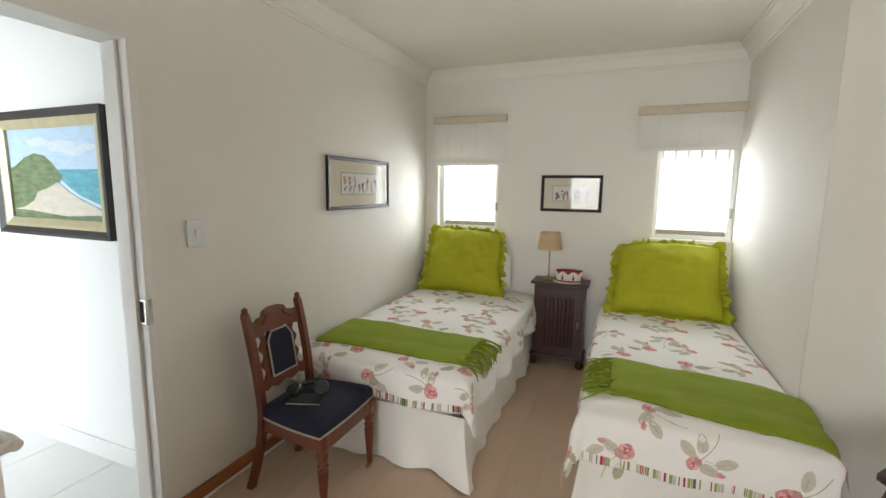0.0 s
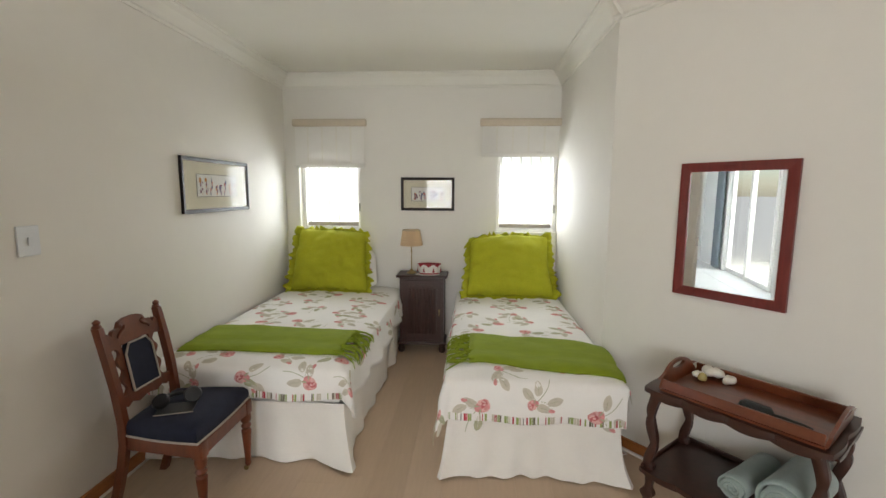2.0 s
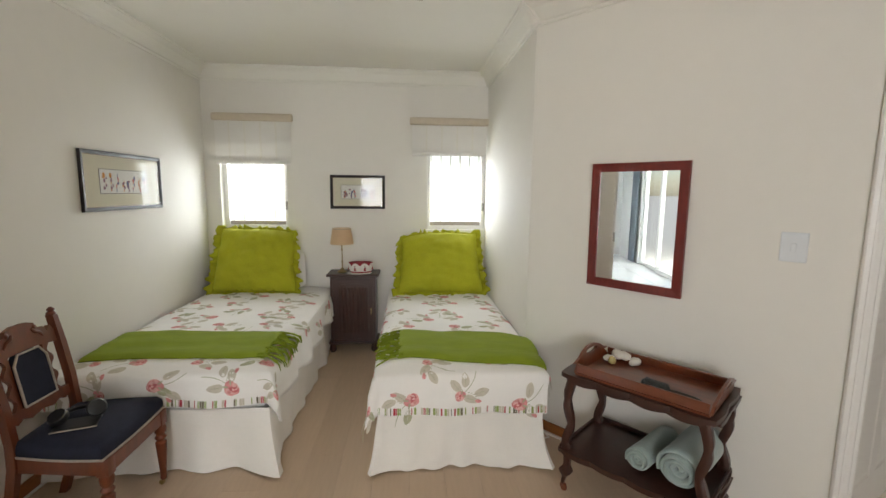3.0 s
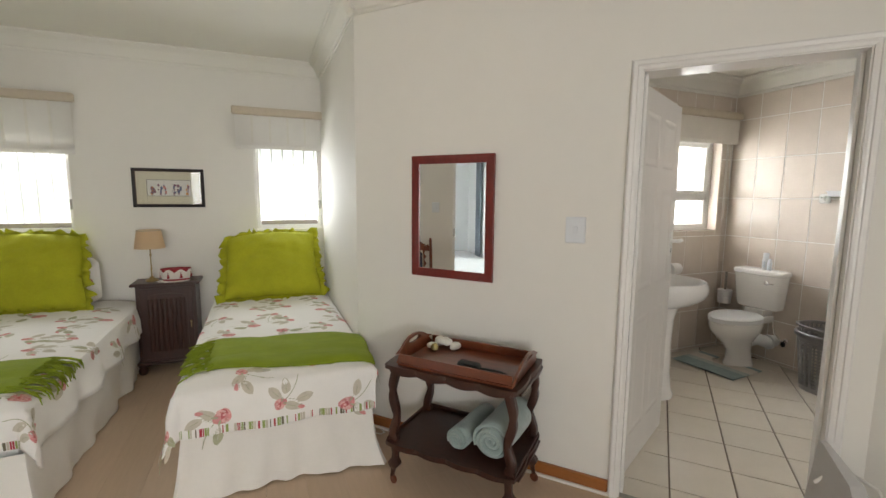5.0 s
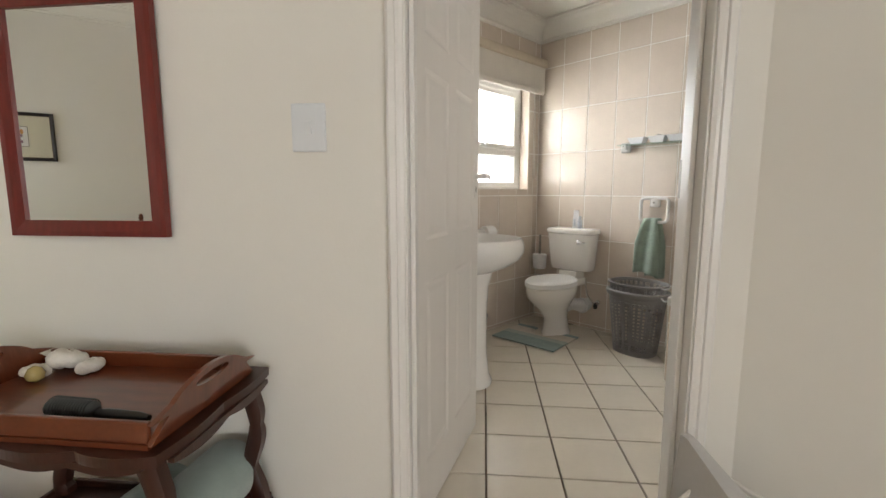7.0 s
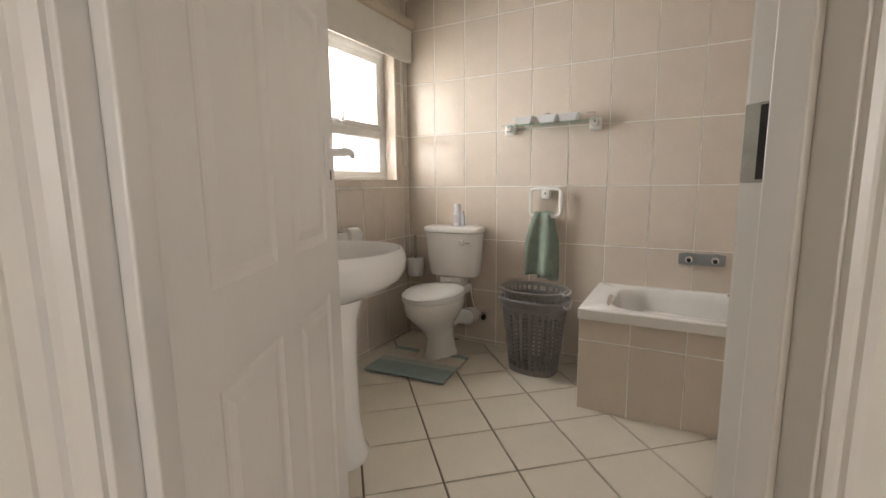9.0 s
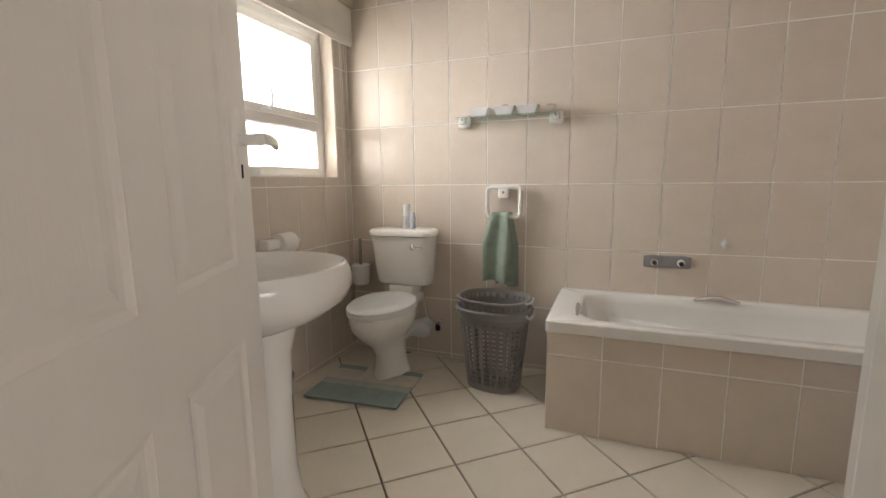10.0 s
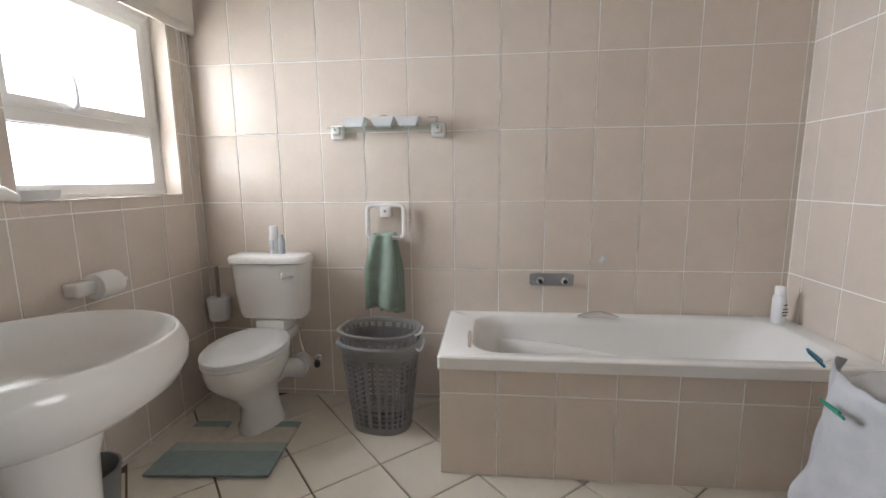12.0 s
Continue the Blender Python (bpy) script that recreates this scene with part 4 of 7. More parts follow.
def framed_print(name, m, w, h, figures, label):
    t = thing(name, m, label, "picture")
    bm = bmesh.new()
    frame_ring(bm, w, h, 0.024, 0.020, 0.006)
    part("frame", bm, FRAMEBLACK, t)
    bm = bmesh.new()
    frame_ring(bm, w - 0.044, h - 0.044, 0.005, 0.013, 0.0, Matrix.Translation((0.022, 0, 0.022)))
    part("inner_edge", bm, FRAMEEDGE, t)
    part("mount", one_box((0.02, -0.007, 0.02), (w - 0.02, -0.001, h - 0.02)), MOUNT, t)
    iw, ih = w * 0.60, h * 0.40
    x0, z0 = (w - iw) / 2, (h - ih) / 2
    bm = bmesh.new()
    frame_ring(bm, iw + 0.008, ih + 0.008, 0.003, 0.0085, 0, Matrix.Translation((x0 - 0.004, 0, z0 - 0.004)))
    part("rule", bm, INKDARK, t)
    part("paper", one_box((x0, -0.0082, z0), (x0 + iw, -0.007, z0 + ih)), PAPER, t)
    bm = bmesh.new()
    r = random.Random(int(w * 1000))
    for k in range(figures):
        cx = x0 + iw * (0.10 + 0.82 * k / max(1, figures - 1)) + r.uniform(-0.008, 0.008)
        fh = ih * r.uniform(0.45, 0.75)
        c = r.randrange(4)
        for j in range(7):
            lathe(bm, [(0.001, 0.0), (r.uniform(0.004, 0.013), 0.0002), (0.001, 0.0004)], 8, Matrix.Translation((cx + r.uniform(-0.013, 0.013), -0.0086 - 0.00025 * j, z0 + ih * 0.12 + fh * j / 7)) @ pose(0, 0, 0, 90, 0, r.uniform(-20, 20)), mi=(c + (j % 3 == 0)) % 4, sy=r.uniform(0.6, 1.8))
    part("figures", bm, INKS, t)["kind"] = "stuff"
    part("pane", one_box((0.026, -0.0135, 0.026), (w - 0.026, -0.012, h - 0.026)), PICGLASS, t)
    return t


framed_print("framed_print", Matrix.Translation((XW + 0.002, 3.945, 1.378)) @ pose(0, 0, 0, 0, 0, 90), 0.82, 0.368, 8, "black-framed print with cream mount, hung on the wall")
framed_print("framed_print", pose(0.005, YN - 0.002, 1.347), 0.52, 0.320, 6, "small black-framed print between the windows")

# wall mirror
t = thing("wall_mirror", DIAG @ pose(0.408, -0.002, 1.010, 0, 0, -1.2), "red-stained wooden framed mirror on the angled wall", "mirror")
bm = bmesh.new()
frame_ring(bm, 0.495, 0.672, 0.045, 0.020, 0.004)
part("frame", bm, MAHOGANY, t)
part("glass", one_box((0.044, -0.009, 0.044), (0.451, -0.003, 0.628)), MIRROR, t)

# bedside cabinet
t = thing("bedside_cabinet", pose(0.005, 5.285, 0), "dark mahogany bedside cabinet between the beds", "bedside cabinet")
w, d = 0.46, 0.255
bm = bmesh.new()
box(bm, (0.02, 0.012, 0.09), (w - 0.02, d, 0.728))
part("body", bm, DARKWOOD, t)
bm = bmesh.new()
box(bm, (-0.012, -0.018, 0.728), (w + 0.012, d + 0.004, 0.752), bevel=0.009, seg=3)
part("top", bm, DARKWOOD, t)
bm = bmesh.new()
box(bm, (0.045, -0.002, 0.13), (w - 0.045, 0.012, 0.705), bevel=0.003)
door = part("door", bm, DARKWOOD, t)
bm = bmesh.new()
out = [(0.085, 0.165), (w - 0.085, 0.165), (w - 0.085, 0.62)] + [(w / 2 + (w / 2 - 0.085) * math.cos(q), 0.62 + 0.045 * math.sin(q) ** 0.8) for q in [math.pi * k / 14 for k in range(1, 14)]] + [(0.085, 0.62)]
plate(bm, out, 0.010, Matrix.Translation((0, 0.002, 0)))
part("panel", bm, DARKWOOD, door, "arched panel")
for k in range(8):
    bm = bmesh.new()
    x = 0.098 + (w - 0.196) * (k + 0.5) / 8
    lathe(bm, [(0.015, 0.19), (0.016, 0.2), (0.016, 0.605), (0.014, 0.625)], 10, Matrix.Translation((x, -0.007, 0)), sy=0.5)
    part("reed", bm, DARKWOOD, door, smooth=True)
bm = bmesh.new()
lathe(bm, [(0.004, 0), (0.009, 0.006), (0.006, 0.016), (0.001, 0.018)], 10, Matrix.Translation((w - 0.062, -0.003, 0.42)) @ pose(0, 0, 0, 90))
tube(bm, [(w - 0.062, -0.012, 0.415), (w - 0.062, -0.014, 0.39), (w - 0.062, -0.010, 0.37)], 0.004, 6)
part("handle", bm, BRASS, door, "brass drop handle", smooth=True)
bm = bmesh.new()
box(bm, (0.0, -0.010, 0.08), (w, d, 0.105), bevel=0.008)
part("plinth", bm, DARKWOOD, t)
for x in (0.035, w - 0.035):
    for y in (0.02, d - 0.03):
        bm = bmesh.new()
        lathe(bm, [(0.018, 0), (0.028, 0.01), (0.034, 0.035), (0.026, 0.06), (0.03, 0.082)], 12, Matrix.Translation((x, y, 0)))
        part("foot", bm, DARKWOOD, t, smooth=True)

# bedside lamp
t = thing("table_lamp", pose(0.125, 5.40, 0.752), "small brass table lamp with parchment shade", "lamp")
bm = bmesh.new()
lathe(bm, [(0.045, 0), (0.047, 0.008), (0.038, 0.014), (0.022, 0.022), (0.014, 0.035)], 20)
part("base", bm, BRASS, t, smooth=True)
bm = bmesh.new()
lathe(bm, [(0.012, 0.033), (0.006, 0.045), (0.005, 0.09), (0.008, 0.10), (0.005, 0.11), (0.004, 0.2), (0.009, 0.212), (0.005, 0.225), (0.005, 0.29)], 12)
part("stem", bm, BRASS, t, smooth=True)
bm = bmesh.new()
lathe(bm, [(0.108, 0.27), (0.084, 0.415), (0.0825, 0.415), (0.1065, 0.27), (0.108, 0.27)], 28, cap=False)
part("shade", bm, SHADE, t, "gathered parchment shade", smooth=True)
bm = bmesh.new()
lathe(bm, [(0.0845, 0.411), (0.0862, 0.411), (0.085, 0.419), (0.0833, 0.419), (0.0845, 0.411)], 28, cap=False)
part("trim", bm, BLINDBAND, t)

# doily and cloth basket on the cabinet
t = thing("doily", pose(0.285, 5.345, 0.752), "round white lace doily on the cabinet", "doily")
bm = bmesh.new()
ring = [bm.verts.new(((0.115 + 0.006 * math.sin(q * 12)) * math.cos(q), 0.70 * (0.115 + 0.006 * math.sin(q * 12)) * math.sin(q), 0.0015)) for q in [2 * math.pi * k / 96 for k in range(96)]]
bm.faces.new(ring)
g = bmesh.ops.extrude_face_region(bm, geom=bm.faces[:])
bmesh.ops.translate(bm, verts=[v for v in g["geom"] if isinstance(v, bmesh.types.BMVert)], vec=(0, 0, 0.002))
part("lace", bm, DOILY, t)
t = thing("cloth_basket", pose(0.30, 5.375, 0.7555) @ Matrix.Diagonal((1.22, 1.1, 1.12, 1)), "red and white cloth-lined little basket", "basket")
bm = bmesh.new()
for j in range(2):
    lathe(bm, [(0.078 - 0.003 * j, 0.0), (0.092 - 0.003 * j, 0.085)], 28, sy=0.66, cap=j == 1)
part("body", bm, REDCLOTH, t, "dark red cloth body", smooth=True)
bm = bmesh.new()
rows = []
for f in (0, 1):
    rows.append([Vector(((0.083 + 0.012 * f) * math.cos(q), 0.66 * (0.083 + 0.012 * f) * math.sin(q), 0.012 + f * (0.045 + 0.025 * abs(math.sin(q * 4))))) for q in [2 * math.pi * k / 64 for k in range(64)]])
grid_surface(bm, rows, closed_u=True)
part("flap", bm, DOILY, t, "white scalloped flap").modifiers.new("thick", "SOLIDIFY").thickness = 0.002
bm = bmesh.new()
for k in range(8):
    q = 2 * math.pi * (k + 0.5) / 8
    for j in range(3):
        lathe(bm, [(0.001, -0.001), (0.010 - 0.003 * j, 0.0), (0.001, 0.001)], 8, Matrix.Translation((0.0975 * math.cos(q), 0.66 * 0.0975 * math.sin(q) - 0.002, 0.028 + 0.015 * j)) @ pose(0, 0, 0, 90, 0, math.degrees(q) + 90))
part("heart_print", bm, REDCLOTH, t, "printed red hearts")["kind"] = "stuff"


# upholstered chair
def chair():
    t = thing("upholstered_chair", pose(-0.72, 3.238, 0, 0, 0, 90), "antique red-brown wooden chair with navy upholstered seat", "chair")
    # local: front is -y, x to the chair's right; seat about 0.44 wide
    bm = bmesh.new()
    rows = []
    for z, s in ((0.402, 1.0), (0.43, 1.015), (0.455, 1.0), (0.475, 0.93), (0.487, 0.75), (0.491, 0.4), (0.492, 0.05)):
        ring = []
        for k in range(40):
            q = 2 * math.pi * k / 40 + math.pi / 4
            c, sn = math.cos(q), math.sin(q)
            m_ = max(abs(c), abs(sn)) ** 0.86
            yy = sn / m_
            xx = c / m_
            ring.append(Vector((xx * (0.2025 - 0.0225 * yy) * 1.06 * s, (yy * 0.195 - 0.025) * s - 0.0, z)))
        rows.append(ring)
    grid_surface(bm, rows, closed_u=True, cap=True)
    part("seat", bm, NAVY, t, "domed navy upholstered seat", smooth=True)
    bm = bmesh.new()
    ring = [Vector((p.x * 1.012, p.y * 1.012 - 0.001, 0.409)) for p in rows[0]]
    tube(bm, ring + [ring[0]], 0.0075, 6, flat=0.6)
    part("braid", bm, BRAID, t, "grey woven braid")
    for a, b in (((-0.215, -0.225), (0.215, -0.2)), ((-0.17, 0.15), (0.17, 0.17))):
        part("seat_rail", one_box((a[0], a[1], 0.335), (b[0], b[1], 0.402), bevel=0.004), CHAIRWOOD, t)
    for s in (-1, 1):
        part("seat_rail", one_box((-0.20, -0.012, 0.335), (0.19, 0.012, 0.402), Matrix.Translation((s * 0.193, -0.03, 0)) @ pose(0, 0, 0, 0, 0, 90 + s * 6.5), bevel=0.004), CHAIRWOOD, t)
    for s in (-1, 1):
        bm = bmesh.new()
        lathe(bm, [(0.010, 0.028), (0.016, 0.04), (0.014, 0.06), (0.017, 0.10), (0.024, 0.20), (0.026, 0.235), (0.018, 0.245), (0.027, 0.262), (0.018, 0.278), (0.026, 0.29), (0.028, 0.315), (0.024, 0.335)], 16, Matrix.Translation((s * 0.2, -0.205, 0)))
        box(bm, (s * 0.2 - 0.025, -0.23, 0.33), (s * 0.2 + 0.025, -0.18, 0.405), bevel=0.003)
        leg = part("leg", bm, CHAIRWOOD, t, "turned front leg", smooth=True)
        bm = bmesh.new()
        lathe(bm, [(0.013, -0.006), (0.013, 0.006)], 12, Matrix.Translation((s * 0.2, -0.195, 0.0135)) @ pose(0, 0, 0, 0, 90))
        tube(bm, [(s * 0.2, -0.205, 0.032), (s * 0.2 + 0.01, -0.2, 0.022), (s * 0.2 + 0.01, -0.195, 0.0135)], 0.004, 6)
        part("castor", bm, BRASS, leg, "small brass castor")
        # back legs rise as the posts of the back
        bm = bmesh.new()
        prof = [(0.265, 0.0), (0.225, 0.12), (0.19, 0.25), (0.17, 0.36), (0.168, 0.46), (0.185, 0.62), (0.215, 0.78), (0.245, 0.915)]
        rows2 = []
        for y, z in prof:
            hw2 = 0.0165 if z < 0.9 else 0.014
            x = s * (0.178 + 0.014 * max(0, z - 0.4))
            rows2.append([Vector((x - hw2, y - 0.018, z)), Vector((x + hw2, y - 0.018, z)), Vector((x + hw2, y + 0.018, z)), Vector((x - hw2, y + 0.018, z))])
        grid_surface(bm, rows2, closed_u=True, cap=True)
        lathe(bm, [(0.017, 0), (0.021, 0.008), (0.012, 0.018), (0.017, 0.028), (0.004, 0.04)], 12, Matrix.Translation((s * 0.1855, 0.246, 0.914)))
        part("back_post", bm, CHAIRWOOD, t)
    # the back leans; its parts are laid out flat and tilted
    B = pose(0, 0.172, 0.46, -9.5)
    bm = bmesh.new()
    top = [(-0.168, 0.335), (-0.168, 0.395), (-0.150, 0.42), (-0.13, 0.40), (-0.115, 0.425), (-0.085, 0.43), (-0.07, 0.455), (-0.03, 0.468), (0.03, 0.468), (0.07, 0.455), (0.085, 0.43), (0.115, 0.425), (0.13, 0.40), (0.150, 0.42), (0.168, 0.395), (0.168, 0.335), (0.10, 0.345), (0.05, 0.35), (-0.05, 0.35), (-0.10, 0.345)]
    plate(bm, top, 0.022, B @ Matrix.Translation((0, 0.012, 0)))
    part("crest_rail", bm, CHAIRWOOD, t, "carved pierced crest rail")
    for s in (-1, 1):
        bm = bmesh.new()
        tube(bm, [B @ Vector((s * 0.05, -0.012, 0.432)), B @ Vector((s * 0.062, -0.013, 0.415)), B @ Vector((s * 0.085, -0.013, 0.405)), B @ Vector((s * 0.10, -0.012, 0.385))], [0.006, 0.009, 0.008, 0.005], 8)
        lathe(bm, [(0.012, 0), (0.006, 0.005), (0.0, 0.006)], 10, B @ Matrix.Translation((s * 0.07, -0.0105, 0.435)) @ pose(0, 0, 0, 90))
        part("carving", bm, CHAIRWOOD, t, smooth=True)
    bm = bmesh.new()
    low = [(-0.165, 0.075), (-0.165, 0.115), (0.165, 0.115), (0.165, 0.075), (0.13, 0.06), (0.10, 0.075), (0.06, 0.058), (0.0, 0.072), (-0.06, 0.058), (-0.10, 0.075), (-0.13, 0.06)]
    plate(bm, low, 0.02, B @ Matrix.Translation((0, 0.012, 0)))
    part("lower_rail", bm, CHAIRWOOD, t)
    for s in (-1, 1):
        bm = bmesh.new()
        outer = [(s * (0.118 + 0.012 * math.sin(z * 75)), z) for z in [0.115 + 0.235 * k / 24 for k in range(25)]]
        poly = outer + [(s * 0.088, 0.35), (s * 0.088, 0.115)]
        plate(bm, poly if s > 0 else poly[::-1], 0.018, B @ Matrix.Translation((0, 0.011, 0)))
        part("fret", bm, CHAIRWOOD, t, "wavy fretted side slip")
    bm = bmesh.new()
    pad = [(-0.085, 0.118), (0.085, 0.118), (0.085, 0.30), (0.055, 0.345), (-0.055, 0.345), (-0.085, 0.30)]
    plate(bm, pad, 0.030, B @ Matrix.Translation((0, 0.014, 0)))
    part("back_pad", bm, NAVY, t, "navy upholstered back panel")
    bm = bmesh.new()
    ring = [B @ Vector((x, -0.017, z)) for x, z in pad]
    tube(bm, ring + [ring[0]], 0.0055, 6)
    part("braid", bm, BRAID, t, "grey woven braid")
    return t


chair()

# headphones on a folded cloth
t = thing("headphones", pose(-0.72, 3.20, 0.4955, 0, 0, 25), "black folded headphones lying on the chair seat", "headphones")
bm = bmesh.new()
tube(bm, [(0.075 * math.cos(q), 0.085 * math.sin(q), 0.016 + 0.004 * math.sin(q)) for q in [math.pi * (0.0 + 1.12 * k / 18) for k in range(19)]], 0.010, 8, flat=1.3)
part("headband", bm, BLACK, t, smooth=True)
for s, z, tilt in ((1, 0.045, 62), (-1, 0.030, 28)):
    bm = bmesh.new()
    lathe(bm, [(0.012, -0.016), (0.037, -0.012), (0.040, 0.004), (0.034, 0.016), (0.016, 0.018)], 18, Matrix.Translation((s * 0.068, -0.012, z)) @ pose(0, 0, 0, tilt, s * 18))
    part("ear_cup", bm, BLACK, t, smooth=True)
t = thing("phone_case", pose(-0.70, 3.16, 0.4925, 0, 0, 20), "dark folded pouch with pale edge under the headphones", "pouch")
part("pouch", one_box((-0.08, -0.055, 0), (0.08, 0.055, 0.006), bevel=0.002), BLACK, t)
part("edge", one_box((-0.082, -0.058, 0.0005), (0.082, -0.052, 0.0045), bevel=0.001), BRAID, t)


# tea trolley with a loose tray
def trolley():
    t = thing("tea_trolley", DIAG @ pose(0.525, -0.05, 0), "dark carved wooden tea trolley against the wall", "trolley")
    L_, W_ = 0.665, 0.42

    def wavy(x0, x1, y0, y1, amp):
        pts = []
        n = 40
        for k in range(n):
            f = k / n
            pts.append((x0 + (x1 - x0) * f, y0 - amp * abs(math.sin(f * math.pi * 4)) ** 0.7))
        for k in range(n):
            f = k / n
            pts.append((x1 + amp * 0.6 * abs(math.sin(f * math.pi * 2)), y0 + (y1 - y0) * f))
        for k in range(n):
            pts.append((x1 - (x1 - x0) * k / n, y1))
        for k in range(n):
            f = k / n
            pts.append((x0 - amp * 0.6 * abs(math.sin(f * math.pi * 2)), y1 - (y1 - y0) * f))
        return pts

    for nm, z, th in (("top_shelf", 0.63, 0.022), ("lower_shelf", 0.235, 0.018)):
        bm = bmesh.new()
        pts = wavy(0.0, L_, -W_, 0.0, 0.016)
        a = [bm.verts.new((x, y, z)) for x, y in pts]
        b = [bm.verts.new((x, y, z + th)) for x, y in pts]
        bm.faces.new(a[::-1]), bm.faces.new(b)
        for k in range(len(pts)):
            bm.faces.new((a[k], a[(k + 1) % len(pts)], b[(k + 1) % len(pts)], b[k]))
        part(nm, bm, DARKWOOD, t)
    # wavy aprons
    for z, hgt in ((0.63, 0.024), (0.235, 0.016)):
        for (x0, y0, x1, y1) in ((0.03, -W_ + 0.01, L_ - 0.03, -W_ + 0.01), (0.03, -0.012, L_ - 0.03, -0.012)):
            bm = bmesh.new()
            pts = [(x0, z)] + [(x0 + (x1 - x0) * k / 48, z - hgt * (0.45 + 0.55 * abs(math.sin(k / 48 * math.pi * 4)))) for k in range(49)] + [(x1, z)]
            plate(bm, pts, 0.014, Matrix.Translation((0, y0, 0)))
            part("apron", bm, DARKWOOD, t)
        for x in (0.014, L_ - 0.002):
            bm = bmesh.new()
            pts = [(0.03, z)] + [(0.03 + (W_ - 0.06) * k / 30, z - hgt * (0.45 + 0.55 * abs(math.sin(k / 30 * math.pi * 2)))) for k in range(31)] + [(W_ - 0.03, z)]
            plate(bm, pts, 0.014, Matrix.Translation((x, -W_, 0)) @ pose(0, 0, 0, 0, 0, 90))
            part("apron", bm, DARKWOOD, t)
    # raised rim of the lower shelf
    bm = bmesh.new()
    for lo, hi in (((0.01, -0.012, 0.253), (L_ - 0.01, 0.0, 0.275)), ((0.0, -W_ + 0.01, 0.253), (0.012, -0.01, 0.268)), ((L_ - 0.012, -W_ + 0.01, 0.253), (L_, -0.01, 0.268))):
        box(bm, lo, hi, bevel=0.003)
    part("gallery", bm, DARKWOOD, t)
    for x, sx in ((0.035, -1), (L_ - 0.035, 1)):
        for y in (-W_ + 0.035, -0.035):
            bm = bmesh.new()
            rows = []
            for k in range(64):
                z = 0.052 + 0.58 * k / 63
                zz = (z - 0.255) / 0.375
                if z > 0.255:
                    # three scallops on the outer edge, a slower bend of the whole leg
                    off = sx * (0.011 * math.cos(zz * 2 * math.pi * 1.5) + 0.004 * abs(math.sin(zz * math.pi * 3)))
                    hw2 = 0.0145 + 0.0065 * abs(math.sin(zz * math.pi * 3)) ** 0.7 + 0.006 * max(0, zz - 0.85) / 0.15
                else:
                    g = (z - 0.052) / 0.203
                    off = sx * (0.020 * (1 - g) ** 2 - 0.004 * math.sin(g * math.pi))
                    hw2 = 0.008 + 0.020 * math.exp(-((g - 0.36) / 0.10) ** 2) + 0.013 * g
                if 0.228 < z < 0.275:
                    hw2, off = 0.024, sx * 0.006
                dp = min(0.020, hw2 * 0.95)
                rows.append([Vector((x + off - hw2, y - dp * 0.7, z)), Vector((x + off - hw2 * 0.5, y - dp, z)), Vector((x + off + hw2 * 0.5, y - dp, z)), Vector((x + off + hw2, y - dp * 0.7, z)), Vector((x + off + hw2, y + dp * 0.7, z)), Vector((x + off + hw2 * 0.5, y + dp, z)), Vector((x + off - hw2 * 0.5, y + dp, z)), Vector((x + off - hw2, y + dp * 0.7, z))])
            grid_surface(bm, rows, closed_u=True, cap=True)
            leg = part("leg", bm, DARKWOOD, t, "scroll-cut wavy leg", smooth=True)
            bm = bmesh.new()
            lathe(bm, [(0.021, -0.006), (0.023, 0.0), (0.021, 0.006)], 14, Matrix.Translation((x + sx * 0.02, y + 0.012, 0.0235)) @ pose(0, 0, 0, 0, 90, 70))
            tube(bm, [(x + sx * 0.02, y, 0.06), (x + sx * 0.02, y + 0.004, 0.045), (x + sx * 0.02, y + 0.012, 0.0235)], 0.006, 6)
            part("castor", bm, TRAYWOOD, leg, "small wooden castor wheel")
    return t


trolley()
t = thing("serving_tray", DIAG @ pose(0.59, -0.098, 0.653), "reddish mahogany tray with pierced ends on the trolley", "tray")
L_, W_ = 0.575, 0.36
part("bottom", one_box((0, -W_, 0), (L_, 0, 0.010)), TRAYWOOD, t)
for y in (-W_, 0.0):
    bm = bmesh.new()
    box(bm, (0.004, -0.006, 0.010), (L_ - 0.004, 0.006, 0.052), Matrix.Translation((0, y + (0.008 if y else -0.008), 0)) @ pose(0, 0, 0, -6 if y else 6), bevel=0.003)
    part("side", bm, TRAYWOOD, t)
for x in (0.0, L_):
    bm = bmesh.new()
    n = 24
    outer = [(0, 0.008), (0, 0.05)] + [(W_ * (0.12 + 0.76 * k / n), 0.05 + 0.055 * math.sin(math.pi * k / n) ** 0.6) for k in range(n + 1)] + [(W_, 0.05), (W_, 0.008)]
    c = W_ / 2
    inner = [(c + 0.06 * math.cos(q), 0.078 + 0.012 * math.sin(q)) for q in [2 * math.pi * k / len(outer) for k in range(len(outer))]]
    # ring of quads between the outline and the grip hole
    outer2 = sorted(outer, key=lambda p: math.atan2(p[1] - 0.06, p[0] - c))
    inner2 = sorted(inner, key=lambda p: math.atan2(p[1] - 0.078, p[0] - c))
    lean = 0.16 if x else -0.16
    M_ = Matrix.Translation((x, -W_, 0))
    fr = [[M_ @ Vector((lean * p[1] + dd, p[0], p[1])) for p in o] for dd in (-0.006, 0.006) for o in (outer2, inner2)]
    grid_surface(bm, [fr[0], fr[1], fr[3], fr[2]], closed_u=True, closed_v=True)
    part("end", bm, TRAYWOOD, t, "shaped end with hand grip")


